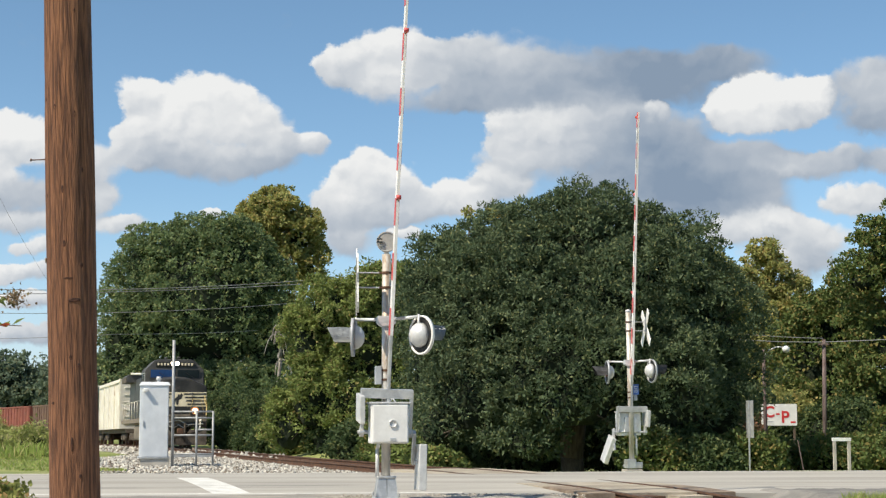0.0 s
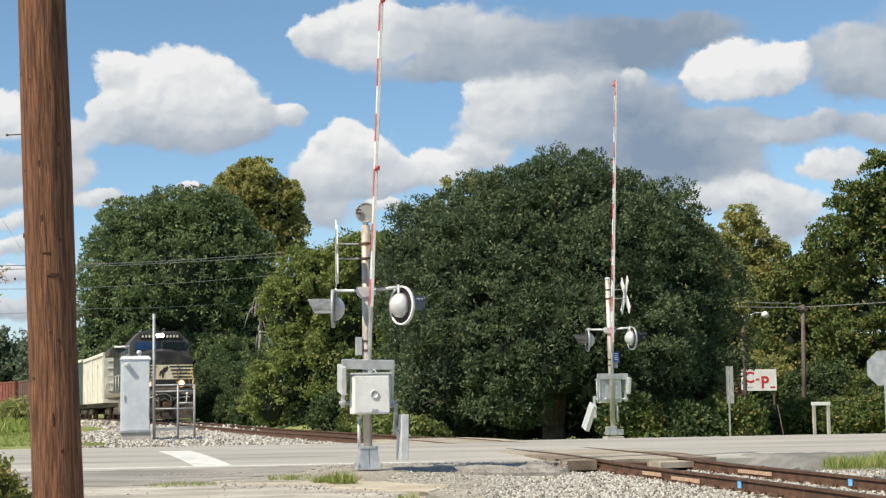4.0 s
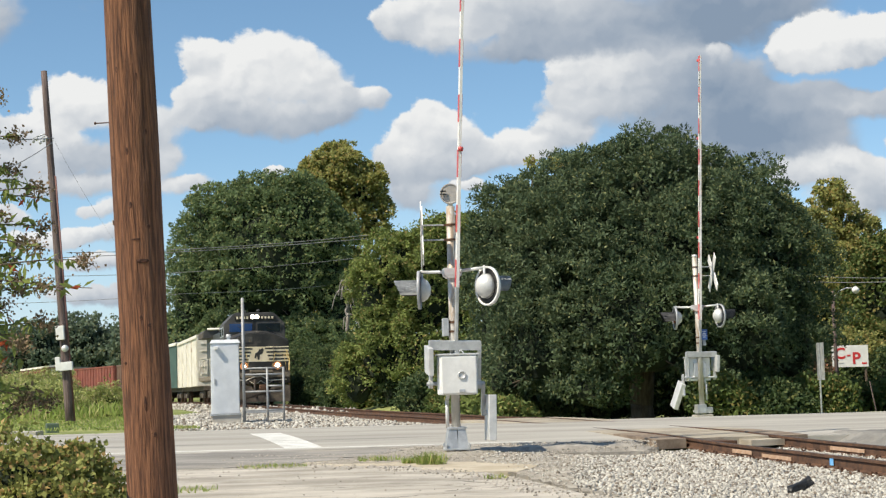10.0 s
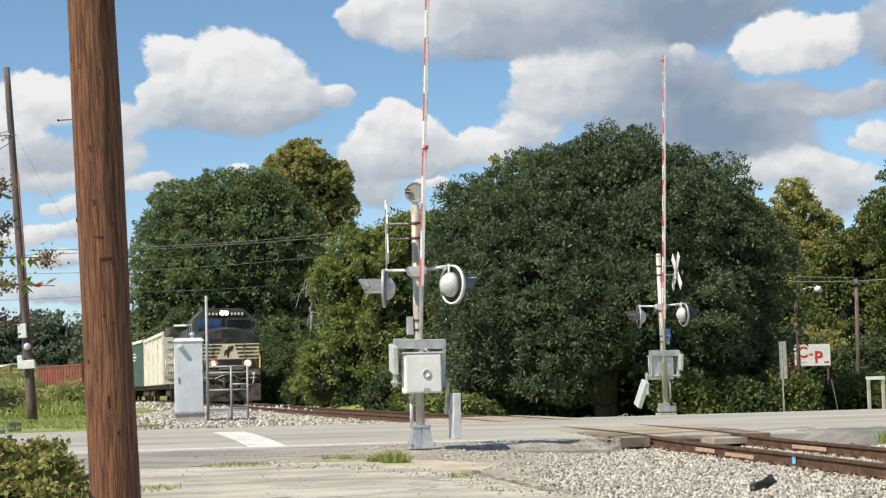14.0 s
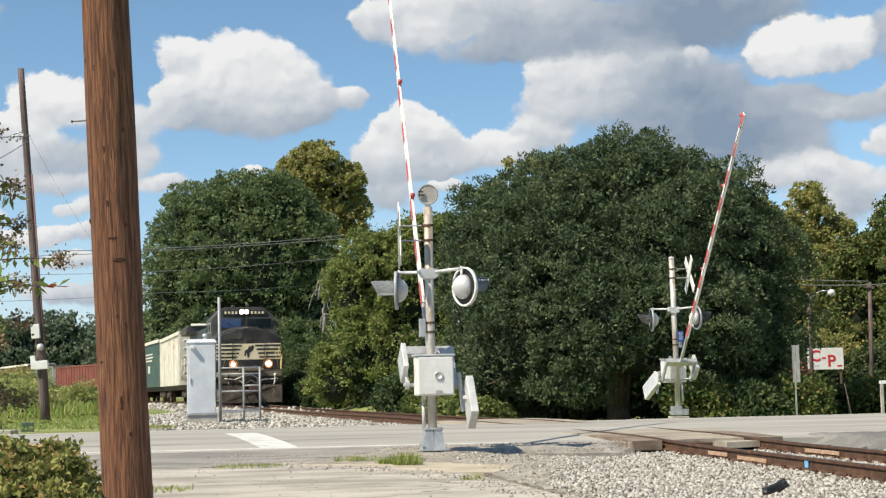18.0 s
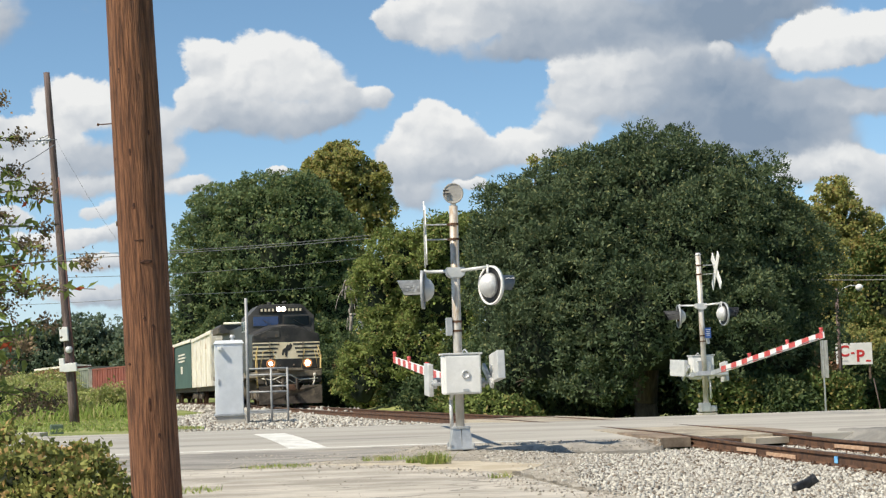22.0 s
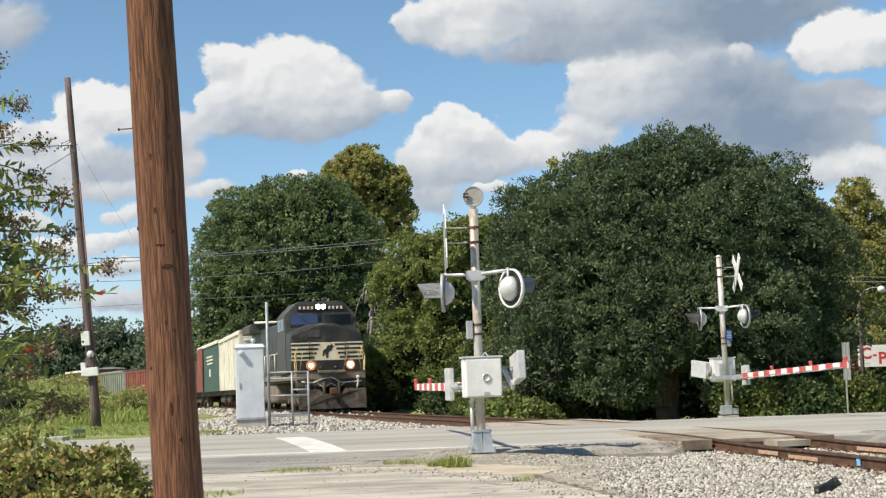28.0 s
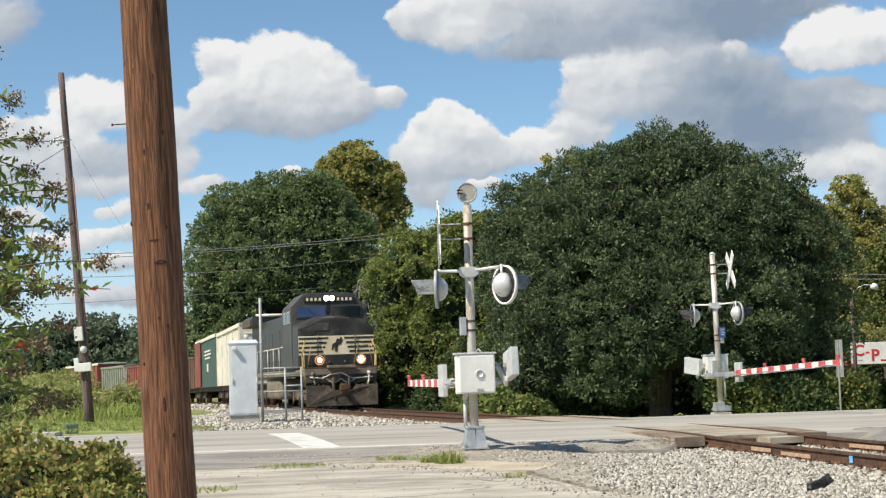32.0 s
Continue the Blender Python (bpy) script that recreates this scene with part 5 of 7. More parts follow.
    # top
    bm = bmesh.new()
    if bell:
        lathe(bm, [(0.02, -0.045), (0.14, -0.045), (0.165, -0.03), (0.168, 0.02), (0.160, 0.040), (0.148, 0.040), (0.142, 0.030), (0.02, 0.034)], 32, pose(0, -0.03, 4.12, 90, 0, -8))
        gong = part("bell", bm, BELL, ob, "round crossing bell on the mast top")
        for z in (4.16, 4.11):
            bm = bmesh.new()
            box(bm, (0.09, 0.03, 0.018), (-0.125, -0.085, z))
            part("bell_slot", bm, BLACK, gong)
        bm = bmesh.new()
        rod(bm, (0, 0, top - 0.01), (0, 0, 3.99), 0.05, 0.04)
        part("bell_neck", bm, ALU, gong, "", True)
    else:
        lathe(bm, [(0.078, top - 0.03), (0.078, top + 0.01), (0.05, top + 0.035), (0.012, top + 0.045)], 20)
        part("mast_cap", bm, ALU, ob, "", True)
    if blue_sign:
        bm = bmesh.new()
        box(bm, (0.19, 0.012, 0.28), (0.0, 0, 0), bevel=0.004)
        plate = part("emergency_notice", bm, SIGN_BLUE, ob, "small blue emergency notice plate", at=pose(-0.13, 0.085, 2.12, 0, 0, 15))
        for k in range(4):
            bm = bmesh.new()
            box(bm, (0.13 - 0.03 * (k % 2), 0.003, 0.016), (0, 0.008, 0.085 - 0.05 * k))
            part("notice_line", bm, WHITE, plate)
    # gate mechanism
    bm = bmesh.new()
    box(bm, (0.59, 0.44, 0.62), (0, -0.27, 1.20), bevel=0.03)
    case = part("gate_mechanism", bm, WHITE, ob, "white gate mechanism case")
    bm = bmesh.new()
    box(bm, (0.55, 0.03, 0.58), (0, -0.50, 1.20), bevel=0.012)
    part("cover", bm, WHITE, case, "bolted cover plate")
    bm = bmesh.new()
    lathe(bm, [(0.066, 0), (0.066, 0.02), (0.05, 0.026), (0.048, 0.012), (0.005, 0.012)], 24, pose(0.04, -0.514, 1.20, 90, 0, 0))
    part("round_boss", bm, ALU, case, "", True)
    bm = bmesh.new()
    box(bm, (0.09, 0.03, 0.05), (0.04, -0.52, 0.95), bevel=0.008)
    part("latch", bm, GALV, case)
    bm = bmesh.new()
    box(bm, (0.64, 0.48, 0.03), (0, -0.27, 1.525), bevel=0.01)
    part("lid", bm, ALU, case)
    bm = bmesh.new()
    tube(bm, [(0.02, -0.30, 1.54), (0.06, -0.33, 1.60), (0.13, -0.38, 1.50), (0.16, -0.50, 1.40)], 0.012, 8)
    part("cable", bm, HOOD, case, "", True)
    bm = bmesh.new()
    box(bm, (0.34, 0.10, 0.40), (0, -0.03, 1.18), bevel=0.01)
    part("mounting_saddle", bm, GALV, ob)
    # moving gate: pivot at its origin, arm along +y
    bm = bmesh.new()
    box(bm, (0.84, 0.15, 0.12), (-0.02, 0.62, 0), bevel=0.01)
    for x in (-0.40, 0.38):
        box(bm, (0.05, 0.70, 0.11), (x, 0.31, 0), bevel=0.008)
        rod(bm, (x - 0.03, 0, 0), (x + 0.03, 0, 0), 0.075, sides=16)
    rod(bm, (-0.46, 0, 0), (0.46, 0, 0), 0.03, sides=12)
    gate = part("gate", bm, GALV, ob, "pivoted gate frame", at=pose(0, -0.05, 1.06))
    bm = bmesh.new()
    box(bm, (0.05, 0.62, 0.10), (0.43, -0.22, 0.12), (28, 0, 5), bevel=0.008)
    box(bm, (0.10, 0.06, 0.06), (0.47, -0.42, 0.27), bevel=0.006)
    part("counterweight_arm", bm, GALV, gate, "steel counterweight arm")
    bm = bmesh.new()
    box(bm, (0.12, 0.72, 0.44), (0.53, -0.50, 0.28), (-8, 0, splay), bevel=0.012)
    part("counterweight", bm, ALU, gate, "grey counterweight plate")
    bm = bmesh.new()
    box(bm, (0.08, 0.44, 0.52), (-0.44, 0.38, 0.05), (0, 0, 2), bevel=0.012)
    part("counterweight", bm, ALU, gate, "grey counterweight plate")
    bm = bmesh.new()
    box(bm, (0.05, 1.35, 0.115), (0.0, 0.52 + 0.62, 0), bevel=0.01)
    part("arm_adapter", bm, GALV, gate, "metal arm adapter")
    y, k = 1.55, 0
    step = (reach - 1.55) / 17
    while y < reach - 0.01:
        h = 0.165 - 0.035 * (y / reach)
        bm = bmesh.new()
        box(bm, (0.05 - 0.015 * y / reach, step, h), (0.0, y + step / 2, 0))
        board = part("arm_board", bm, GATE_WHITE, gate, "white gate board")
        if k % 2 == 0:
            for s in (-1, 1):
                bm = bmesh.new()
                box(bm, (0.004, step - 0.004, h - 0.006), (s * (0.0275 - 0.0075 * y / reach), y + step / 2, 0))
                part("red_stripe", bm, GATE_RED, board, "red reflective stripe")
        y, k = y + step, k + 1
    for y in (3.75, 6.4, reach - 0.12):
        bm = bmesh.new()
        box(bm, (0.06, 0.07, 0.06), (0, y, 0.09), bevel=0.008)
        rod(bm, (-0.035, y, 0.14), (0.035, y, 0.14), 0.036, sides=14)
        part("gate_lamp", bm, GATE_RED, gate, "small red gate lamp", True)
    bm = bmesh.new()
    pts = [(0.03, 0.6 + (reach - 0.8) * i / 12, -0.05 - 0.02 * math.sin(i * 2.1)) for i in range(13)]
    tube(bm, pts, 0.009, 6)
    part("lamp_cable", bm, HOOD, gate, "", True)
    return ob, gate


near_signal, near_gate = crossing_signal((0.41, 25.0, 0.0), 7.0, 9.0, True, False, "silver railway crossing signal with bell, flashers and gate beside the lot", splay=0)
far_signal, far_gate = crossing_signal((7.28, 41.7, -0.02), 187.0, 8.6, False, True, "silver railway crossing signal with red-striped gate across the road", (-6, 188), 16, 4.24, 0.7, True)

# ---- signal cabinet with its railing ----
cab = tagged(new("signal_cabinet"), "tall pale grey metal signal cabinet on concrete blocks by the track", "signal cabinet")
cab.matrix_basis = pose(-6.04, 46.2, -0.05, 0, 0, 9)
bm = bmesh.new()
box(bm, (0.82, 0.86, 2.08), (0, 0, 1.32), bevel=0.012)
body = part("body", bm, LIGHTGREY, cab, "pale grey sheet metal body")
bm = bmesh.new()
box(bm, (0.74, 0.02, 1.98), (0.02, -0.44, 1.30), bevel=0.006)
door = part("door", bm, LIGHTGREY, cab, "flush cabinet door")
bm = bmesh.new()
box(bm, (0.03, 0.04, 0.16), (-0.31, -0.46, 1.25), bevel=0.006)
part("handle", bm, GALV, door, "door handle")
for z in (0.55, 1.3, 2.05):
    bm = bmesh.new()
    rod(bm, (0.40, -0.45, z - 0.05), (0.40, -0.45, z + 0.05), 0.014, sides=10)
    part("hinge", bm, GALV, door)
bm = bmesh.new()
vs = prism(bm, [(-0.45, -0.47), (0.45, -0.47), (0.45, 0.47), (-0.45, 0.47)], 0.10, pose(0, 0, 2.362))
for v in vs:
    if v.co.z > 2.4:
        v.co.x *= 0.86
        v.co.y *= 0.86
part("roof", bm, LIGHTGREY, cab, "shallow hipped metal roof")
bm = bmesh.new()
rod(bm, (0.12, 0, 2.45), (0.12, 0, 2.54), 0.05)
rod(bm, (0.12, 0, 2.54), (0.12, 0, 2.63), 0.085, 0.06)
part("roof_vent", bm, ALU, cab, "", True)
bm = bmesh.new()
box(bm, (0.12, 0.16, 0.10), (-0.26, -0.52, 2.22), bevel=0.02)
part("light_fixture", bm, WHITE, cab, "small white lamp fixture")
for x in (-0.31, 0.31):
    for y in (-0.3, 0.3):
        bm = bmesh.new()
        box(bm, (0.16, 0.2, 0.36), (x, y, 0.10))
        part("leg", bm, CONCRETE, cab)
bm = bmesh.new()
box(bm, (0.80, 0.86, 0.30), (0.04, 0, 0.10), bevel=0.01)
part("base_block", bm, CONCRETE, cab, "weathered concrete base")
bm = bmesh.new()
box(bm, (0.9, 0.94, 0.05), (0, 0, 0.275), bevel=0.005)
part("skid", bm, GALV, cab)

rack = tagged(new("railing"), "galvanised pipe railing with a tall post beside the signal cabinet", "railing")
rack.matrix_basis = pose(-5.46, 45.75, -0.05, 0, 0, -4)


def pipes(owner, runs, r=0.026, label=""):
    for a, b in runs:
        bm = bmesh.new()
        rod(bm, a, b, r, sides=10)
        part("rail_pipe", bm, RAILGREY, owner, label, True)


pipes(rack, [((0.03, 0, -0.1), (0.02, 0, 3.68))], 0.045, "tall galvanised post")
pipes(rack, [((0.72, 0, -0.1), (0.72, 0, 1.62)), ((1.20, 0, -0.1), (1.20, 0, 1.62))], 0.033)
pipes(rack, [((0.03, 0, z), (1.20, 0, z)) for z in (1.60, 1.42, 0.92, 0.38)] + [((0.72, 0, 1.08), (1.20, 0, 1.08))], 0.026)
bm = bmesh.new()
box(bm, (1.2, 0.09, 0.07), (0.62, 0.03, 0.33), bevel=0.01)
part("toe_board", bm, RAILGREY, rack)

# ---- wooden poles ----
def wood_pole(label, foot, head, r0, r1, material, knots=0, seed=3, sides=48):
    """A tapered round pole with drying cracks and knots."""
    rng = np.random.default_rng(seed)
    a, b = Vector(foot), Vector(head)
    ob = tagged(new("utility_pole"), label, "utility pole")
    ob.matrix_basis = Matrix.Translation(a) @ Vector((0, 0, 1)).rotation_difference(b - a).to_matrix().to_4x4()
    length = (b - a).length
    rings = int(length / 0.05) if knots else 12
    bm = bmesh.new()
    grid = []
    for j in range(rings + 1):
        z = length * j / rings
        row = []
        for i in range(sides):
            t = 2 * math.pi * i / sides
            r = r0 + (r1 - r0) * z / length
            if knots:
                crack = noise.noise(Vector((math.cos(t) * 7, math.sin(t) * 7, z * 0.55)))
                r += 0.006 * noise.noise(Vector((math.cos(t) * 2, math.sin(t) * 2, z * 0.8)))
                r -= 0.012 * max(0.0, 1 - abs(crack) * 9) * (0.6 + 0.4 * noise.noise(Vector((t, z, 3))))
            row.append(bm.verts.new((r * math.cos(t), r * math.sin(t), z)))
        grid.append(row)
    for p, q in zip(grid, grid[1:]):
        for i in range(sides):
            bm.faces.new((p[i], p[(i + 1) % sides], q[(i + 1) % sides], q[i]))
    bm.faces.new(grid[-1])
    bm.faces.new(grid[0][::-1])
    part("shaft", bm, material, ob, "", True)
    marks = [(0.10, 0.011, 0.018, 1.62), (0.42, 0.010, 0.014, 1.57), (0.10, 0.008, 0.050, 1.08), (-0.75, 0.012, 0.010, 1.34), (0.42, 0.011, 0.016, 0.88), (0.28, 0.040, 0.016, 1.98), (0.05, 0.035, 0.006, 2.12), (-0.1, 0.011, 0.026, 2.34), (0.6, 0.012, 0.02, 2.2)]
    marks += [(rng.uniform(-1, 1), rng.uniform(0.006, 0.011), rng.uniform(0.012, 0.035), rng.uniform(2.4, 5.2)) for _ in range(knots)]
    for turn, wide, tall, z in marks if knots else []:
        # shallow dark knots, nail holes and checks on the lit side
        z -= foot[2]
        t = -math.pi / 2 + turn
        r = r0 + (r1 - r0) * z / length
        bm = bmesh.new()
        lathe(bm, [(1.0, -0.004), (0.7, 0.003), (0.3, 0.002), (0.05, 0.001)], 10)
        bmesh.ops.scale(bm, vec=(wide, tall, 1), verts=bm.verts)
        part("knot", bm, KNOT, ob, "dark knot", True, at=pose(r * math.cos(t), r * math.sin(t), z, 90, 0, math.degrees(t) + 90))
    return ob


KNOT = surface("dark_knot", (0.035, 0.014, 0.008), (0.09, 0.035, 0.018), 12, 60, 0.9, 0, 0.4)
near_pole = wood_pole("thick brown treated wooden utility pole leaning, with knots and cracks", (-1.75, 10.0, -0.30), (-2.12, 10.0, 9.0), 0.160, 0.138, POLE, 14)
bm = bmesh.new()
rod(bm, (0, 0, 0), (0, 0, 0.10), 0.004, sides=8)
rod(bm, (0, 0, 0.095), (0, 0, 0.105), 0.009, sides=8)
part("spike", bm, RUST, near_pole, "rusty iron spike", at=pose(-0.14, -0.03, 3.20, 0, -90, 0))
bm = bmesh.new()
ring = [[bm.verts.new(((0.171 - 0.004 * j) * math.cos(radians(t)), (0.171 - 0.004 * j) * math.sin(radians(t)), 0.5 + 0.11 * j + (0.10 * noise.noise(Vector((t * 0.09, j, 0))) if j == 3 else 0) - 0.0016 * max(0, t - 200))) for t in range(165, 262, 6)] for j in range(4)]
for p, q in zip(ring, ring[1:]):
    for i in range(len(p) - 1):
        bm.faces.new((p[i], p[i + 1], q[i + 1], q[i]))
bmesh.ops.solidify(bm, geom=bm.faces[:], thickness=0.004)
tag_bm = bmesh.new()
box(tag_bm, (0.004, 0.05, 0.03), (0, 0, 0), bevel=0.001)
part("tag", tag_bm, WHITE, near_pole, "small white tag", at=pose(-0.157, -0.02, 2.55))
part("char_mark", bm, BLACK, near_pole, "charred patch near the foot")

left_pole = wood_pole("weathered leaning wooden utility pole with meter boxes", (-11.70, 51.0, -0.30), (-12.51, 51.0, 11.6), 0.155, 0.10, GREYPOLE, 0, 5, 20)
def pole_box(owner, name, size, at, material, label=""):
    bm = bmesh.new()
    box(bm, size, at, bevel=min(size) * 0.12)
    return part(name, bm, material, owner, label)
pole_box(left_pole, "meter_box", (0.27, 0.14, 0.46), (-0.06, -0.22, 3.22), WHITE, "white electric box")
pole_box(left_pole, "disconnect_box", (0.42, 0.16, 0.28), (0.06, -0.22, 2.12), WHITE, "pale switch box")
pole_box(left_pole, "disconnect_box", (0.16, 0.16, 0.44), (-0.20, -0.22, 2.22), WHITE, "white switch box")
bm = bmesh.new()
lathe(bm, [(0.11, 0), (0.12, 0.06), (0.09, 0.12), (0.02, 0.14)], 20, pose(0.05, -0.13, 2.70, 90, 0, 0))
part("meter", bm, ALU, left_pole, "round electric meter", True)
bm = bmesh.new()
rod(bm, (0.16, -0.05, 0.3), (0.13, -0.05, 8.4), 0.03, sides=8)
part("riser_conduit", bm, surface("maroon_conduit", (0.13, 0.06, 0.06), (0.2, 0.10, 0.09), 3, 30, 0.7), left_pole, "dull maroon riser conduit", True)
for k in range(5):
    bm = bmesh.new()
    x = -0.05 - 0.11 * k
    rod(bm, (0, 0, 9.85), (x, -0.1, 9.75 - 0.05 * (k % 3)), 0.014, sides=6)
    lathe(bm, [(0.02, 0), (0.05, 0.03), (0.045, 0.10), (0.02, 0.13)], 10, pose(x, -0.1, 9.60 - 0.06 * (k % 3)))
    part("insulator", bm, GALV, left_pole, "", True)


def wire(points, r=0.012, sag=0.4, label="thin black overhead wire", steps=14):
    line = []
    for a, b in zip(points, points[1:]):
        a, b = Vector(a), Vector(b)
        line += [a.lerp(b, i / steps) - Vector((0, 0, sag * 4 * (i / steps) * (1 - i / steps))) for i in range(steps + 1)]
    line = [p for i, p in enumerate(line) if i == 0 or (p - line[i - 1]).length > 1e-4]
    return thing("overhead_wire", label, "wire", group="overhead wires", bm=cord(line, r), material=WIRE, smooth=True)


WIRE = surface("weathered_cable", (0.18, 0.185, 0.19), (0.27, 0.275, 0.28), 3, 20, 0.6, 0.2, 0.05)
wire([(-40.0, 90, 7.6), (-20.83, 90, 8.58), (-2.2, 95, 9.75), (-1.0, 110, 11.0)], 0.022, 0.12)
wire([(-20.82, 90, 8.85), (-2.2, 95, 10.0)], 0.022, 0.25)
wire([(-40.0, 90, 6.5), (-20.9, 90, 7.5), (-3.0, 95, 8.6)], 0.016, 0.25)
wire([(-40.0, 90, 5.7), (-26.0, 90, 6.0), (-14.0, 90, 6.3), (-9.5, 148, 10.0)], 0.016, 0.1)
wire([(-12.2, 51, 9.35), (-14.2, 44, 8.6)], 0.018, 0.15)
wire([(-12.25, 51, 9.2), (-12.9, 40, 6.2)], 0.014, 0.25)
wire([(-12.2, 51, 9.3), (-10.2, 66, 4.0)], 0.004, 0.8)

# ---- across the road: signs and poles ----
lamp = tagged(new("street_lamp"), "slender wooden street lamp pole with a curved arm", "street lamp")
lamp.matrix_basis = pose(15.73, 60, -0.7)
bm = bmesh.new()
rod(bm, (0, 0, 0), (-0.03, 0, 4.75), 0.085, 0.06, 14)
part("pole", bm, GREYPOLE, lamp, "brown wooden pole", True)
bm = bmesh.new()
tube(bm, [(-0.03, 0, 4.45), (0.18, 0, 4.72), (0.5, 0, 4.85), (0.82, 0, 4.84)], 0.022, 8)
part("arm", bm, GALV, lamp, "curved lamp arm", True)
bm = bmesh.new()
lathe(bm, [(0.05, 0.10), (0.14, 0.02), (0.15, -0.05), (0.09, -0.16), (0.02, -0.18)], 18, pose(0.87, 0, 4.80))
part("lamp_head", bm, WHITE, lamp, "white lamp head", True)

pole = tagged(new("utility_pole"), "thin grey wooden service pole at the wood's edge", "utility pole")
pole.matrix_basis = pose(18.62, 62, -0.8)
bm = bmesh.new()
rod(bm, (0, 0, 0), (0.10, 0, 5.35), 0.10, 0.075, 14)
part("shaft", bm, GREYPOLE, pole, "", True)
bm = bmesh.new()
box(bm, (0.45, 0.06, 0.07), (0.05, -0.1, 5.15), bevel=0.01)
part("bracket", bm, GREYPOLE, pole)
wire([(12.5, 63, 4.9), (18.68, 62, 4.45), (27.5, 58, 5.0)], 0.018, 0.12)
wire([(12.8, 63, 5.15), (18.68, 62, 4.6)], 0.014, 0.1)

sign = tagged(new("billboard"), "small white roadside sign with red letters C-P on posts", "sign")
sign.matrix_basis = pose(17.13, 63.2, -0.7, 0, 0, -3)
bm = bmesh.new()
box(bm, (1.46, 0.04, 0.88), (0, 0, 2.23), bevel=0.006)
board = part("board", bm, WHITE, sign, "white painted board")
for x in (-0.62, 0.62):
    bm = bmesh.new()
    box(bm, (0.08, 0.08, 2.6), (x, 0.07, 1.25))
    part("post", bm, TIE, sign, "dark wooden post")


def letter(text, size, at, owner, material, turn=(90, 0, 0)):
    cu = bpy.data.curves.new("letter", "FONT")
    cu.body, cu.size, cu.extrude, cu.offset, cu.align_x, cu.align_y = text, size, 0.004, 0.012 * size / 0.5, "CENTER", "CENTER"
    tmp = new("tmp", cu)
    me = bpy.data.meshes.new_from_object(tmp)
    bpy.data.objects.remove(tmp)
    me.materials.clear()
    me.materials.append(material)
    return part("letter", me, None, owner, "red painted letter", at=pose(*at, *turn))


letter("C", 0.62, (-0.40, -0.026, 2.33), board, RED)
letter("-", 0.50, (-0.06, -0.026, 2.30), board, RED)
letter("P", 0.66, (0.24, -0.026, 2.12), board, RED)
bm = bmesh.new()
box(bm, (0.20, 0.006, 0.07), (0.56, -0.023, 1.93))
part("small_print", bm, RED, board, "unreadable small red print")
bm = bmesh.new()
box(bm, (0.30, 0.006, 0.03), (-0.40, -0.023, 1.95))
part("small_print", bm, GALV, board, "unreadable small grey print")

post = tagged(new("road_sign"), "narrow grey road sign seen nearly edge-on on a steel post", "road sign")
post.matrix_basis = pose(12.05, 48, -0.45, 0, 0, 97)
bm = bmesh.new()
box(bm, (0.60, 0.012, 1.15), (0, -0.04, 1.77), bevel=0.004)
part("sign_plate", bm, GALV, post, "bare aluminium back of a sign plate")
bm = bmesh.new()
box(bm, (0.06, 0.04, 2.35), (0, 0, 1.17), bevel=0.006)
part("post", bm, GALV, post)

gate_frame = tagged(new("sign_frame"), "small white wooden post frame standing in the grass", "frame")
gate_frame.matrix_basis = pose(14.02, 45, -0.50, 0, 0, 5)
for x in (-0.22, 0.22):
    bm = bmesh.new()
    box(bm, (0.085, 0.085, 1.2), (x, 0, 0.6), bevel=0.008)
    part("post", bm, CONCRETE, gate_frame, "weathered white post")
bm = bmesh.new()
box(bm, (0.56, 0.09, 0.10), (0, 0, 1.22), bevel=0.008)
part("crossbar", bm, WHITE, gate_frame, "white crossbar")
thing("stake", "thin leaning weathered wooden stake in the weeds", "stake", (13.2, 46, -0.4), bm=solid((rod, (0, 0, 0), (-0.16, 0.1, 1.1), 0.02, 0.018)), material=GREYPOLE)

stop = tagged(new("stop_sign"), "back of an octagonal stop sign on a steel post", "road sign")
stop.matrix_basis = pose(14.42, 40.6, -0.35, 0, 0, -6)
bm = bmesh.new()
prism(bm, [(0.457 / math.cos(math.pi / 8) * math.cos(math.pi / 8 + i * math.pi / 4), 0.457 / math.cos(math.pi / 8) * math.sin(math.pi / 8 + i * math.pi / 4)) for i in range(8)], 0.008, pose(0, 0.05, 2.03, 90, 0, 0))
part("sign_plate", bm, GALV, stop, "bare grey aluminium octagon back")
bm = bmesh.new()
prism(bm, [(-0.035, 0), (0.035, 0), (0.035, 0.03), (0.018, 0.045), (-0.018, 0.045), (-0.035, 0.03)], 2.5, pose(0, -0.005, 0))
part("post", bm, GALV, stop, "galvanised channel post")
for z in (1.8, 2.25):
    bm = bmesh.new()
    rod(bm, (0, -0.02, z), (0, 0.06, z), 0.012, sides=8)
    part("bolt", bm, GALV, stop)

thing("utility_pedestal", "small dull green utility pedestal in the grass", "utility box", (-10.4, 43.1, -0.12), bm=solid((box, (0.34, 0.3, 0.34), (0, 0, 0.12), (0, 0, 20), 0.03)), material=surface("dull_green_paint", (0.08, 0.12, 0.08), (0.13, 0.17, 0.12), 4, 30, 0.6))
kerb = thing("kerb", "pale concrete kerb along the far verge", "kerb", (0, 0, 0), kind="structure", bm=solid((box, (26.0, 0.9, 0.14), (-23.0, 39.7, -0.02), (0, 0, 2), 0.01)), material=CONCRETE)

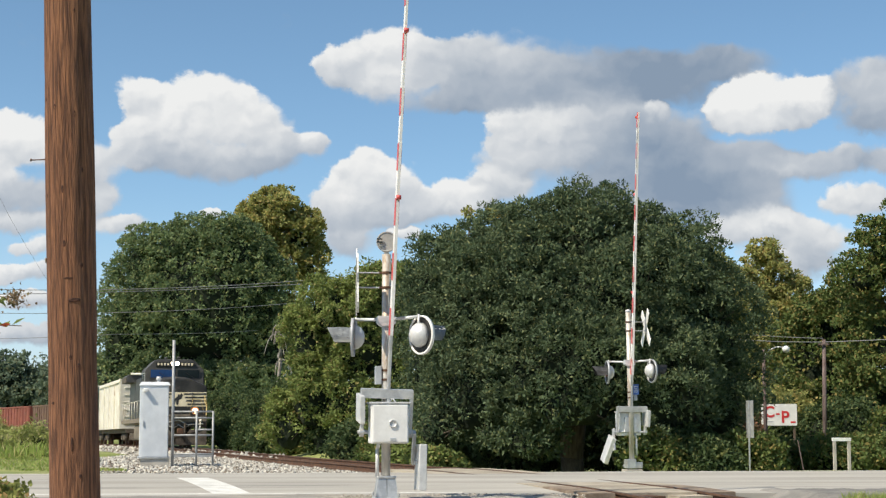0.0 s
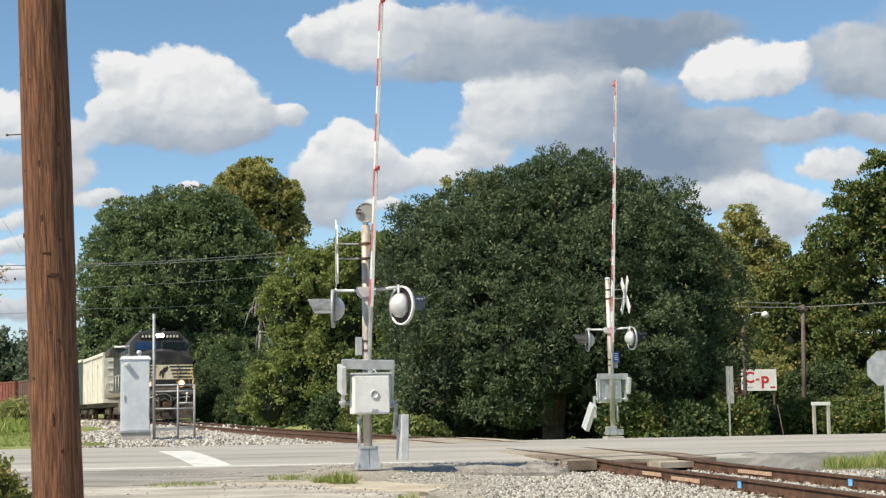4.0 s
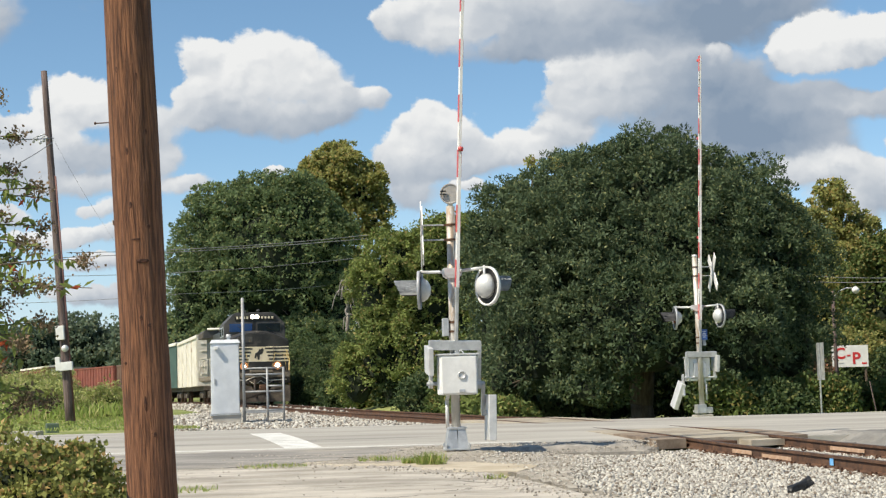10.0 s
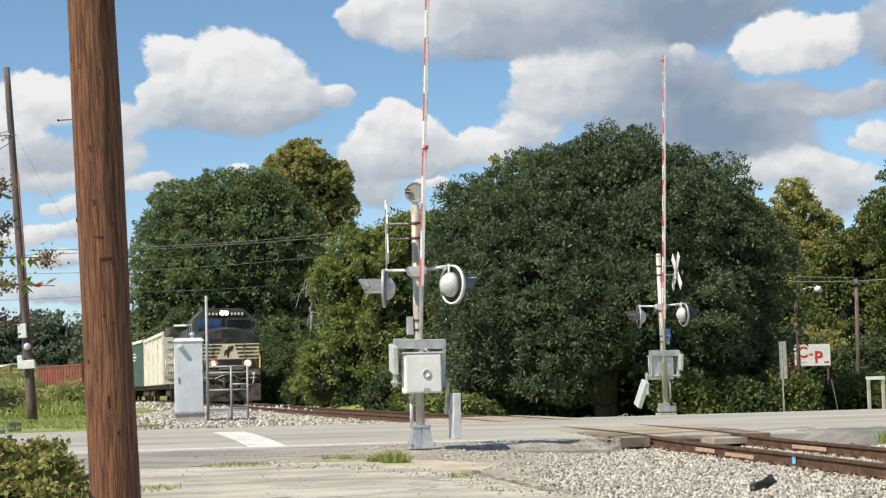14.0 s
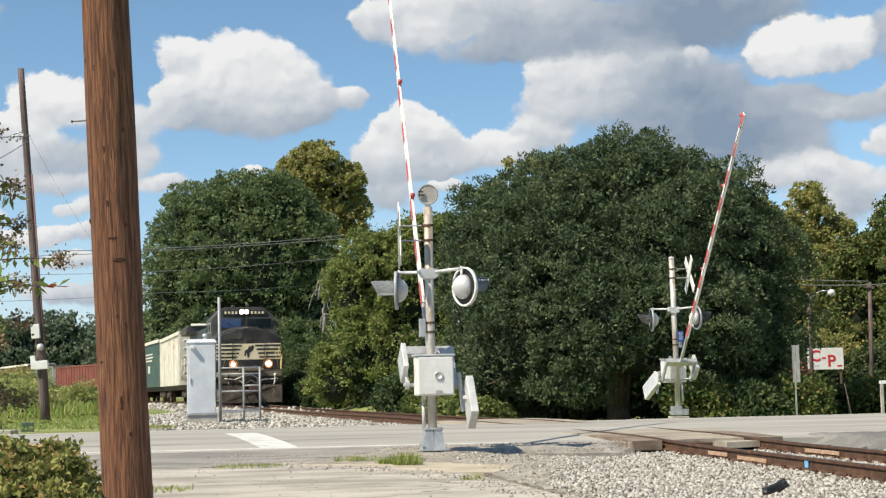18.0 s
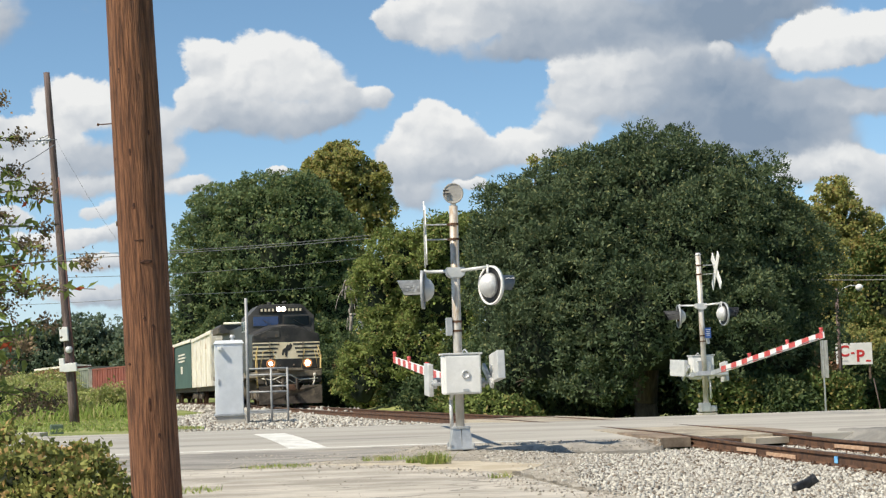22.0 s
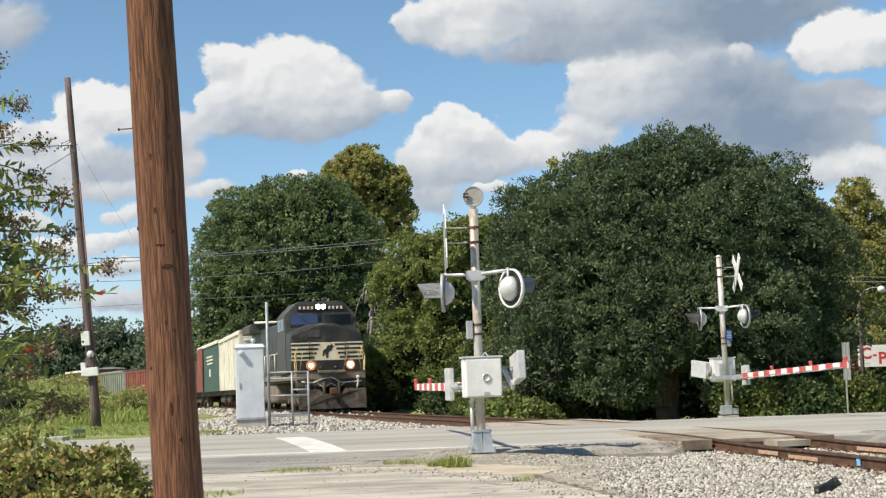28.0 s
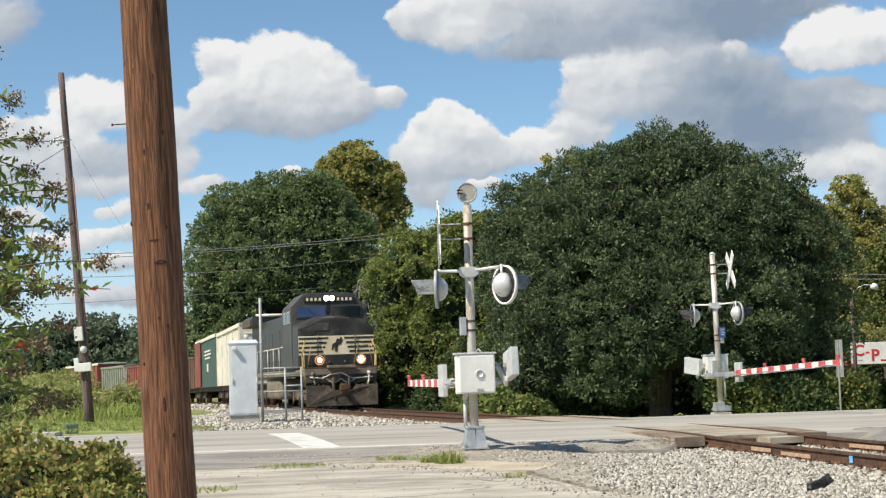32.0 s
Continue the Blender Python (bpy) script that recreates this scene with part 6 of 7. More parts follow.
wood = bmesh.new()
box(wood, (0.26, 0.08, 0.07), (0, 0, 0.06), (0, -14, 12), 0.02)
box(wood, (0.12, 0.10, 0.07), (0.10, 0.02, 0.08), (8, -28, -12), 0.02)
bmesh.ops.subdivide_edges(wood, edges=wood.edges[:], cuts=2, use_grid_fill=True)
for v in wood.verts:
    v.co += 0.018 * Vector((noise.noise(v.co * 19), noise.noise(v.co * 23 + Vector((3, 0, 0))), noise.noise(v.co * 17)))
thing("driftwood", "charred black chunk of old tie wood lying on the gravel", "wood chunk", (3.50, 14.95, 0.0), 20, bm=wood, material=BLACK)

# ---- hedge and crape myrtle beside the lot ----
HEDGELEAF = leafy("hedge_leaves", (0.12, 0.15, 0.04), (0.37, 0.38, 0.12), (0.45, 0.31, 0.13), 0.14, 0.3)
rng = np.random.default_rng(31)
hedge = tagged(new("hedge"), "clipped green hedge with some reddish leaf tips", "hedge")
hedge.matrix_basis = pose(-3.35, 11.3, -0.16)
lobes = [(-2.9 + 0.42 * i, 0.22 * math.sin(i * 2.3), 0.40 + 0.03 * math.sin(i * 1.7), 0.50, 0.75, 0.53 + 0.03 * math.cos(i * 3.1)) for i in range(9)] + [(0.70, -0.1, 0.30, 0.40, 0.7, 0.46)]
# Dark lumps behind the leaves give the hedge its inner shade.
part("hedge_shade", core_mesh("hedge_shade", lobes, 0.80, CORE), None, hedge, "near-black lumps painting the shade inside the hedge")
part("foliage", quads_mesh("foliage", crown_quads(sprays(lobes, 260, 0.10, 0.22, rng), 3300, 26, 0.085, 0.052, 0.034, rng, 0.8, 0.0, -0.05), HEDGELEAF), None, hedge, "small glossy leaves")

MYRTLE = leafy("myrtle_leaves", (0.14, 0.20, 0.055), (0.34, 0.40, 0.12), (0.55, 0.12, 0.06), 0.02, 0.45)
SEED = leafy("dry_seed_heads", (0.20, 0.14, 0.085), (0.34, 0.25, 0.16), (0.14, 0.12, 0.06), 0.3, 0.2)
myrtle = tagged(new("crape_myrtle"), "crape myrtle with arching leafy twigs, seed heads and few red leaves", "shrub")
myrtle.matrix_basis = Matrix.Translation((-5.2, 13.25, -0.52)) @ Matrix.Scale(1.444, 4)
bm = bmesh.new()
for k in range(4):
    limb(bm, (0.08 * k - 0.1, 0.06 * (k % 2), 0), (0.3 * k - 0.5, 0.25 * (k % 3) - 0.2, 2.6 + 0.2 * k), 0.035, 0.018, rng, 5)
part("trunk", bm, BARK, myrtle, "several smooth thin stems", True)
twigs, leaves, seeds = bmesh.new(), [], []
tips = [(1.11, 2.87), (1.23, 2.65), (1.41, 2.28), (1.39, 2.12), (1.62, 1.91), (1.67, 1.75), (1.39, 1.77), (1.39, 1.56), (1.29, 1.50), (1.40, 1.10), (1.20, 2.45), (1.25, 1.95), (1.15, 1.65), (1.12, 1.30), (1.0, 3.1), (0.95, 2.2), (1.05, 1.05), (1.3, 1.35), (1.02, 2.72), (1.1, 1.82), (0.9, 1.5), (0.85, 2.6)]
for k, (tx, tz) in enumerate(tips * 5):
    depth = rng.uniform(-0.45, 0.5)
    scale = (9.2 + depth) / 9.0
    tip = Vector(((tx - 3.6) * scale + 3.6 + (0 if k < len(tips) else rng.uniform(-0.85, 0.0)), depth, (tz - 1.3) * scale + 1.3 + (0 if k < len(tips) else rng.uniform(-0.15, 0.15))))
    root = Vector((rng.uniform(-0.1, 0.35), depth * 0.4, tip.z + rng.uniform(-0.35, 0.25)))
    mid = root.lerp(tip, 0.55) + Vector((0, 0, rng.uniform(0.05, 0.22)))
    pts = [(1 - s) ** 2 * root + 2 * s * (1 - s) * mid + s * s * tip for s in [i / 14 for i in range(15)]]
    cord(pts, 0.008, 5, twigs, 0.7)
    base, face = [], []
    side = (tip - root).cross(Vector((0, 0, 1))).normalized()
    for i in range(2, 28):
        spot = pts[i // 2].lerp(pts[i // 2 + 1], 0.5 * (i % 2)) if i < 28 else tip
        for way in (-1, 1, rng.uniform(-0.5, 0.5)):
            base.append(tuple(spot + Vector(rng.normal(size=3)) * 0.006))
            face.append(tuple(side * way + Vector((0, 0, 0.25))))
    base = np.array(base)
    face = unit(np.array(face) + rng.normal(size=base.shape) * 0.35)
    leaves.append(leaf_quads(base, face, 0.088, 0.029, rng, 1.3, 0.7))
    if k % 3 != 2:
        c = np.array(tuple(tip)) + rng.normal(size=(130, 3)) * np.array([0.036, 0.034, 0.030])
        seeds.append(leaf_quads(c, unit(rng.normal(size=(130, 3))), 0.024, 0.019, rng))
tagged(part("twig_growth", twigs, BARK, myrtle, "thin arching twigs"), kind="stuff")
part("leaves", quads_mesh("leaves", np.concatenate(leaves), MYRTLE), None, myrtle)
tagged(part("dry_seed", quads_mesh("dry_seed", np.concatenate(seeds), SEED), None, myrtle, "dry brown seed heads"), kind="stuff")

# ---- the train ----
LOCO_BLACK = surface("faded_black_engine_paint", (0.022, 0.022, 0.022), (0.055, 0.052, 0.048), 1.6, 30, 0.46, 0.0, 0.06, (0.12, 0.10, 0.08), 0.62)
# Dusty black lightened: sunlight on cab and radiator wing is in this colour.
LOCO_GREY = surface("sun_lightened_dusty_black", (0.048, 0.047, 0.046), (0.088, 0.085, 0.080), 1.5, 30, 0.6, 0.0, 0.06)
CREAM = surface("off_white_stripe_paint", (0.74, 0.63, 0.43), (0.86, 0.77, 0.57), 2, 30, 0.55, 0, 0.04, (0.42, 0.36, 0.27), 0.64)
GRIME = surface("road_grime_steel", (0.055, 0.045, 0.038), (0.14, 0.115, 0.09), 2.5, 30, 0.85, 0.1, 0.2, (0.22, 0.18, 0.13), 0.6)
TANK = surface("dusty_tan_grime", (0.15, 0.125, 0.095), (0.25, 0.21, 0.165), 2.5, 30, 0.85, 0.1, 0.15, (0.08, 0.07, 0.06), 0.62)
YELLOWRAIL = surface("yellowed_handrail_paint", (0.36, 0.25, 0.08), (0.50, 0.37, 0.15), 3, 30, 0.6)
GLASS = glassy("cab_window_glass", (0.02, 0.03, 0.04))
# Blue base colour paints the sky reflection on one windscreen.
SKYGLASS = glassy("sky_reflection_tinted_window", (0.03, 0.09, 0.26))
CARWHITE = surface("dirty_white_car_paint", (0.62, 0.58, 0.50), (0.76, 0.73, 0.66), 1.2, 25, 0.65, 0, 0.06, (0.38, 0.24, 0.14), 0.63)
CARGREEN = surface("faded_dark_green_car_paint", (0.035, 0.075, 0.065), (0.06, 0.11, 0.095), 1.2, 25, 0.7, 0, 0.06, (0.10, 0.09, 0.07), 0.64)
CARPALE = surface("faded_grey_green_car_paint", (0.16, 0.18, 0.15), (0.25, 0.27, 0.22), 1.2, 25, 0.7, 0, 0.06, (0.20, 0.15, 0.10), 0.62)
CARRED = surface("oxide_red_car_paint", (0.17, 0.045, 0.032), (0.26, 0.08, 0.055), 1.0, 25, 0.75, 0, 0.08, (0.12, 0.06, 0.045), 0.6)
CARBROWN = surface("brown_car_paint", (0.10, 0.055, 0.04), (0.17, 0.10, 0.07), 1.0, 25, 0.75, 0, 0.08, (0.22, 0.12, 0.07), 0.62)
HEADLIGHT = glow("lit_headlight", (1.0, 0.84, 0.62), 8.0)
# Weak orange glow for rings added to imitate glare round the ditch lights.
GLARE = glow("painted_lamp_glare", (1.0, 0.42, 0.16), 0.75)
DITCHLIGHT = glow("lit_ditch_light", (1.0, 0.80, 0.55), 8.0)


def wheelset(bm, x, r=0.48):
    for y in (-0.7525, 0.7525):
        s = 1 if y > 0 else -1
        rod(bm, (x, y - 0.065, r), (x, y + 0.065, r), r, sides=24)
        rod(bm, (x, y - s * 0.065, r), (x, y - s * 0.095, r), r + 0.025, sides=24)
    rod(bm, (x, -0.75, r), (x, 0.75, r), 0.08, sides=10)


def truck(owner, x, axles, r=0.46, deep=0.32):
    """A bogie with its side frames, springs and wheelsets."""
    bm = bmesh.new()
    span = max(axles) - min(axles)
    for y in (-0.98, 0.98):
        box(bm, (span + 0.9, 0.14, deep), (x, y, 0.62), bevel=0.03)
        for a in axles:
            box(bm, (0.34, 0.2, 0.36), (x + a, y * 1.03, 0.50), bevel=0.03)
        for a in [(p + q) / 2 for p, q in zip(axles, axles[1:])]:
            for k in (-0.12, 0.12):
                rod(bm, (x + a + k, y * 1.04, 0.36), (x + a + k, y * 1.04, 0.72), 0.085, sides=10)
    box(bm, (0.4, 2.0, 0.26), (x, 0, 0.64), bevel=0.02)
    bogie = part("truck", bm, GRIME, owner, "grimy bogie frame")
    for a in axles:
        bm = bmesh.new()
        wheelset(bm, x + a, r)
        part("wheelset", bm, RUST, bogie, "steel wheelset", True)


def coupler(owner, x, way):
    bm = bmesh.new()
    box(bm, (0.5, 0.18, 0.2), (x + way * 0.1, 0, 0.86), bevel=0.02)
    box(bm, (0.24, 0.34, 0.30), (x + way * 0.42, 0, 0.86), bevel=0.05)
    part("coupler", bm, RUST, owner, "rusty knuckle coupler")


def handrail(owner, pts, r=0.022, material=None, label=""):
    bm = bmesh.new()
    tube(bm, pts, r, 8)
    return part("handrail", bm, material or YELLOWRAIL, owner, label, True)


def locomotive():
    """Front of the pilot at x = 0, running to -22; y to its left; z from the rail head."""
    ob = tagged(new("locomotive"), "black diesel freight locomotive with cream nose stripes and lit headlights", "locomotive", "the freight train")
    L = 22.0
    bm = bmesh.new()
    box(bm, (L - 1.0, 3.0, 0.26), (-L / 2, 0, 1.50), bevel=0.03)
    part("frame", bm, TANK, ob, "dusty underframe with walkway")
    bm = bmesh.new()
    box(bm, (4.6, 2.7, 0.95), (-10.9, 0, 0.82), bevel=0.18)
    part("fuel_tank", bm, TANK, ob, "big dusty fuel tank", True)
    truck(ob, -4.2, (-2.0, 0.0, 2.0), 0.52)
    truck(ob, -17.4, (-2.0, 0.0, 2.0), 0.52)
    # pilot and plow
    bm = bmesh.new()
    box(bm, (0.16, 2.96, 0.55), (-0.62, 0, 1.34), bevel=0.02)
    pilot = part("pilot", bm, GRIME, ob, "dark pilot plate")
    bm = bmesh.new()
    prof = [(-1.46, 0.95), (-0.55, 0.95), (-0.42, 0.75), (0.42, 0.75), (0.55, 0.95), (1.46, 0.95), (1.46, 0.12), (-1.46, 0.12)]
    prism(bm, prof, 0.05, Matrix(((0, 0, 1, -0.42), (1, 0, 0, 0), (0, 1, 0, 0), (0, 0, 0, 1))))
    for v in bm.verts:
        v.co.x += 0.28 * (1 - abs(v.co.y) / 1.46) * (1 - v.co.z) + 0.06
    part("snow_plow", bm, GRIME, pilot, "dusty tan snow plow")
    for s in (-1, 1):
        for k in range(4):
            bm = bmesh.new()
            box(bm, (0.28, 0.60, 0.03), (-0.78, s * 1.24, 0.34 + 0.32 * k))
            box(bm, (0.02, 0.60, 0.05), (-0.64, s * 1.24, 0.33 + 0.32 * k))
            part("step", bm, GRIME, pilot)
    coupler(ob, -0.35, 1)
    coupler(ob, -L + 0.3, -1)
    bm = bmesh.new()
    box(bm, (0.40, 1.15, 0.12), (-0.42, 0, 1.70), bevel=0.02)
    part("anticlimber", bm, TANK, pilot, "dusty anticlimber step")
    # hoses and chain across the pilot
    bm = bmesh.new()
    pts = [(-0.48, -0.62 + 0.1 * i, 1.22 - 0.16 * math.sin(math.pi * ((i % 6) / 6))) for i in range(13)]
    tube(bm, pts, 0.022, 6)
    part("mu_hose", bm, CARWHITE, pilot, "pale hanging jumper cable", True)
    for y in (-0.95, -0.75, 0.62, 0.85):
        bm = bmesh.new()
        tube(bm, [(-0.5, y, 1.35), (-0.42, y, 1.0), (-0.44, y * 1.04, 0.62)], 0.028, 6)
        part("air_hose", bm, BLACK, pilot, "", True)
    for y in (-1.16, 1.16):
        bm = bmesh.new()
        tube(bm, [(-0.52, y, 1.42), (-0.40, y * 0.97, 1.16), (-0.44, y * 0.92, 0.92), (-0.40, y * 0.86, 0.58)], 0.035, 8)
        rod(bm, (-0.50, y, 1.36), (-0.50, y, 1.50), 0.07, sides=10)
        part("air_hose", bm, CARWHITE if y > 0 else TANK, pilot, "dusty brake hose and glad hand", True)
    for y in (-0.34, 0.30):
        bm = bmesh.new()
        box(bm, (0.16, 0.10, 0.52), (-0.40, y, 1.02), (0, 0, 8), bevel=0.02)
        rod(bm, (-0.36, y, 0.62), (-0.30, y * 0.8, 0.34), 0.045, sides=10)
        part("coupler_bracket", bm, GRIME, pilot, "", True)
    bm = bmesh.new()
    tube(bm, [(-0.50, -1.30, 1.30), (-0.46, -0.80, 1.24), (-0.44, -0.40, 1.40), (-0.44, 0.0, 1.46), (-0.44, 0.42, 1.22), (-0.46, 1.30, 1.26)], 0.026, 8)
    part("uncoupling_lever", bm, CARWHITE, pilot, "pale bent uncoupling lever", True)
    # front platform and ditch lights
    bm = bmesh.new()
    box(bm, (0.95, 3.0, 0.07), (-0.98, 0, 1.68))
    part("platform", bm, GRIME, ob)
    for y, s in ((0.86, 1.0), (-0.86, 1.0)):
        bm = bmesh.new()
        rod(bm, (-0.74, y, 1.98), (-0.58, y, 1.98), 0.175, 0.205, 20)
        lampcase = part("ditch_light", bm, BLACK, ob, "lit ditch light", True)
        bm = bmesh.new()
        lathe(bm, [(0.10 if y < 0 else 0.13, 0), (0.08, 0.03), (0.02, 0.05)], 20, pose(-0.58, y, 1.98, 0, 90, 0))
        part("lens", bm, DITCHLIGHT, lampcase, "glowing lens", True)
        bm = bmesh.new()
        lathe(bm, [(0.205, 0.02), (0.20, 0.028), (0.10, 0.005)], 24, pose(-0.60, y, 1.98, 0, 90, 0))
        part("glare_ring", bm, GLARE, lampcase, "orange glowing ring standing in for lamp glare", True)
        bm = bmesh.new()
        box(bm, (0.1, 0.12, 0.2), (-0.66, y, 1.78))
        part("bracket", bm, BLACK, lampcase)
    # wide nose
    nose_w = 1.60
    bm = bmesh.new()
    back, front = -3.0, -1.42
    sec = [(1.72, nose_w), (3.02, nose_w), (3.34, nose_w * 0.985), (3.70, 0.62), (3.75, 0.0)]
    prof = [(y, z) for z, y in sec] + [(-y, z) for z, y in sec[::-1][1:]]
    rings = []
    for x, drop, pinch in ((front, 0.0, 1.0), (back, -0.16, 1.0)):
        rings.append([bm.verts.new((x, y * pinch, z - (drop if z > 3.1 else 0))) for y, z in prof])
    k = len(prof)
    for i in range(k):
        bm.faces.new((rings[0][i], rings[0][(i + 1) % k], rings[1][(i + 1) % k], rings[1][i]))
    bm.faces.new(rings[0])
    bm.faces.new(rings[1][::-1])
    bmesh.ops.recalc_face_normals(bm, faces=bm.faces)
    bmesh.ops.bevel(bm, geom=[e for e in bm.edges if len(e.link_faces) == 2 and e.calc_face_angle(0) > 0.5], offset=0.05, segments=3, affect="EDGES")
    nose = part("nose", bm, LOCO_BLACK, ob, "black wide nose with peaked top")
    # cream band with black bars and a small dark horse emblem shape
    bm = bmesh.new()
    box(bm, (0.012, 3.16, 0.78), (front + 0.004, 0, 2.60), bevel=0.003)
    band = part("nose_band", bm, CREAM, nose, "cream band across the nose")
    for s in (-1, 1):
        for j in range(4):
            bm = bmesh.new()
            w = 1.24 - 0.07 * j
            box(bm, (0.008, w, 0.085), (front + 0.016, s * (1.57 - w / 2), 2.89 - 0.185 * j))
            part("bar", bm, LOCO_BLACK, band, "black bar")
    bm = bmesh.new()
    prism(bm, [(-0.05, -0.32), (0.03, -0.30), (0.06, -0.05), (0.20, 0.02), (0.28, 0.20), (0.20, 0.32), (0.12, 0.22), (0.04, 0.26), (-0.04, 0.10), (-0.18, 0.02), (-0.22, -0.22), (-0.15, -0.24), (-0.10, -0.08)], 0.008, Matrix(((0, 0, 1, front + 0.012), (1, 0, 0, 0.0), (0, 1, 0, 2.62), (0, 0, 0, 1))))
    part("emblem", bm, LOCO_BLACK, band, "plain dark emblem shape")
    bm = bmesh.new()
    box(bm, (0.03, 0.12, 0.16), (front + 0.012, -0.45, 3.30), bevel=0.01)
    part("nose_marker", bm, GRIME, nose)
    bm = bmesh.new()
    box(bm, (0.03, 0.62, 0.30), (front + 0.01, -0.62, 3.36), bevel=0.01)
    part("nose_hatch", bm, LOCO_GREY, nose, "dusty hatch on the nose, lightened for sun")
    for y in (-0.30, 0.34):
        bm = bmesh.new()
        rod(bm, (front + 0.02, y, 1.90), (front + 0.09, y, 1.90), 0.05, sides=12)
        part("nose_fitting", bm, GRIME, nose, "", True)
    for s in (-1, 1):
        handrail(nose, [(front + 0.06, s * 0.78, 2.2), (front + 0.06, s * 0.78, 3.05)], 0.022, LOCO_BLACK, "black grab iron")
    # cab
    bm = bmesh.new()
    cab_prof = [(-1.62, 1.65), (1.62, 1.65), (1.62, 4.26), (1.04, 4.84), (-1.04, 4.84), (-1.62, 4.26)]
    rings = []
    for x in (-3.0, -5.6):
        rings.append([bm.verts.new((x + (0.16 if z < 3.7 and x > -4 else 0), y, z)) for y, z in cab_prof])
    for i in range(6):
        bm.faces.new((rings[0][i], rings[0][(i + 1) % 6], rings[1][(i + 1) % 6], rings[1][i]))
    bm.faces.new(rings[0])
    bm.faces.new(rings[1][::-1])
    bmesh.ops.recalc_face_normals(bm, faces=bm.faces)
    bmesh.ops.bevel(bm, geom=bm.edges[:], offset=0.04, segments=2, affect="EDGES")
    cabin = part("cab", bm, LOCO_GREY, ob, "dusty black cab, sunlight put into its colour")
    for y, m in ((-0.74, SKYGLASS), (0.74, GLASS)):
        bm = bmesh.new()
        box(bm, (0.03, 1.34, 0.58), (-2.94, y, 4.05), (0, 4, 0), bevel=0.012)
        frame_ = part("window_frame", bm, LOCO_GREY, cabin, "windscreen frame")
        bm = bmesh.new()
        box(bm, (0.03, 1.20, 0.44), (-2.925, y, 4.05), (0, 4, 0), bevel=0.01)
        part("pane", bm, m, frame_, "windscreen with a blue sky reflection painted in" if y < 0 else "dark windscreen")
        bm = bmesh.new()
        rod(bm, (-2.88, y + 0.35, 3.80), (-2.89, y - 0.15, 4.12), 0.01, sides=6)
        part("wiper", bm, BLACK, frame_)
    for s in (-1, 1):
        for x in (-3.75, -4.75):
            bm = bmesh.new()
            box(bm, (0.80, 0.03, 0.52), (x, s * 1.625, 3.86), bevel=0.01)
            side = part("side_window", bm, GALV, cabin, "side cab window frame")
            bm = bmesh.new()
            box(bm, (0.68, 0.03, 0.42), (x, s * 1.635, 3.86), bevel=0.01)
            part("pane", bm, GLASS, side)
    for s, k in ((1, 0), (-1, 1)):
        bm = bmesh.new()
        box(bm, (0.10, 0.80, 0.22), (-2.95, s * 0.66, 4.58), bevel=0.01)
        board = part("number_board", bm, BLACK, cabin, "black number board")
        for j in range(4):
            bm = bmesh.new()
            box(bm, (0.006, 0.10, 0.13), (-2.897, s * 0.66 - 0.27 + 0.18 * j, 4.58))
            part("number_bar", bm, CREAM, board)
    bm = bmesh.new()
    box(bm, (0.14, 0.50, 0.27), (-2.95, 0, 4.62), bevel=0.03)
    lampcase = part("headlight", bm, BLACK, cabin, "twin headlight housing")
    for y in (-0.115, 0.115):
        bm = bmesh.new()
        lathe(bm, [(0.115, 0), (0.09, 0.03), (0.02, 0.045)], 20, pose(-2.88, y, 4.62, 0, 90, 0))
        part("lens", bm, HEADLIGHT, lampcase, "glowing headlight lens", True)
    bm = bmesh.new()
    box(bm, (2.3, 1.9, 0.05), (-4.35, 0, 4.845), bevel=0.02)
    for x, y in ((-3.9, 0.3), (-4.6, -0.35)):
        rod(bm, (x, y, 4.86), (x, y, 5.0), 0.03, sides=8)
        box(bm, (0.4, 0.14, 0.10), (x, y, 5.0), bevel=0.03)
    part("roof_gear", bm, LOCO_GREY, cabin, "roof antennas and horn")
    # long hood and radiator
    bm = bmesh.new()
    box(bm, (11.6, 1.95, 2.55), (-11.3, 0, 2.92), bevel=0.08)
    hood_ = part("long_hood", bm, LOCO_BLACK, ob, "black long hood")
    for s in (-1, 1):
        for j in range(9):
            bm = bmesh.new()
            box(bm, (1.14, 0.03, 1.75), (-6.4 - 1.24 * j, s * 0.985, 2.66), bevel=0.01)
            d = part("hood_door", bm, LOCO_BLACK, hood_)
            bm = bmesh.new()
            box(bm, (0.05, 0.04, 0.20), (-6.0 - 1.24 * j, s * 1.0, 2.6), bevel=0.008)
            part("latch", bm, CREAM if j < 3 else GRIME, d)
    bm = bmesh.new()
    box(bm, (1.5, 1.4, 0.25), (-10.4, 0, 4.28), bevel=0.05)
    rod(bm, (-12.0, 0, 4.15), (-12.0, 0, 4.42), 0.28)
    part("exhaust", bm, GRIME, hood_)
    bm = bmesh.new()
    box(bm, (3.9, 2.0, 2.6), (-19.0, 0, 2.95), bevel=0.06)
    rad = part("radiator_hood", bm, LOCO_BLACK, ob, "rear radiator section")
    bm = bmesh.new()
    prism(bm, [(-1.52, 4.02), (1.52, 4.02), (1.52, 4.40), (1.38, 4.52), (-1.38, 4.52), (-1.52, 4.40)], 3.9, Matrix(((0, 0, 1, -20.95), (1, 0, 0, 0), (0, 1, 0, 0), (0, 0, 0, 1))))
    part("radiator_wing", bm, LOCO_GREY, rad, "overhanging radiator wing in the sun-lightened black")
    for s in (-1, 1):
        bm = bmesh.new()
        box(bm, (3.5, 0.05, 0.34), (-19.0, s * 1.53, 4.2))
        part("radiator_grille", bm, GRIME, rad)
    bm = bmesh.new()
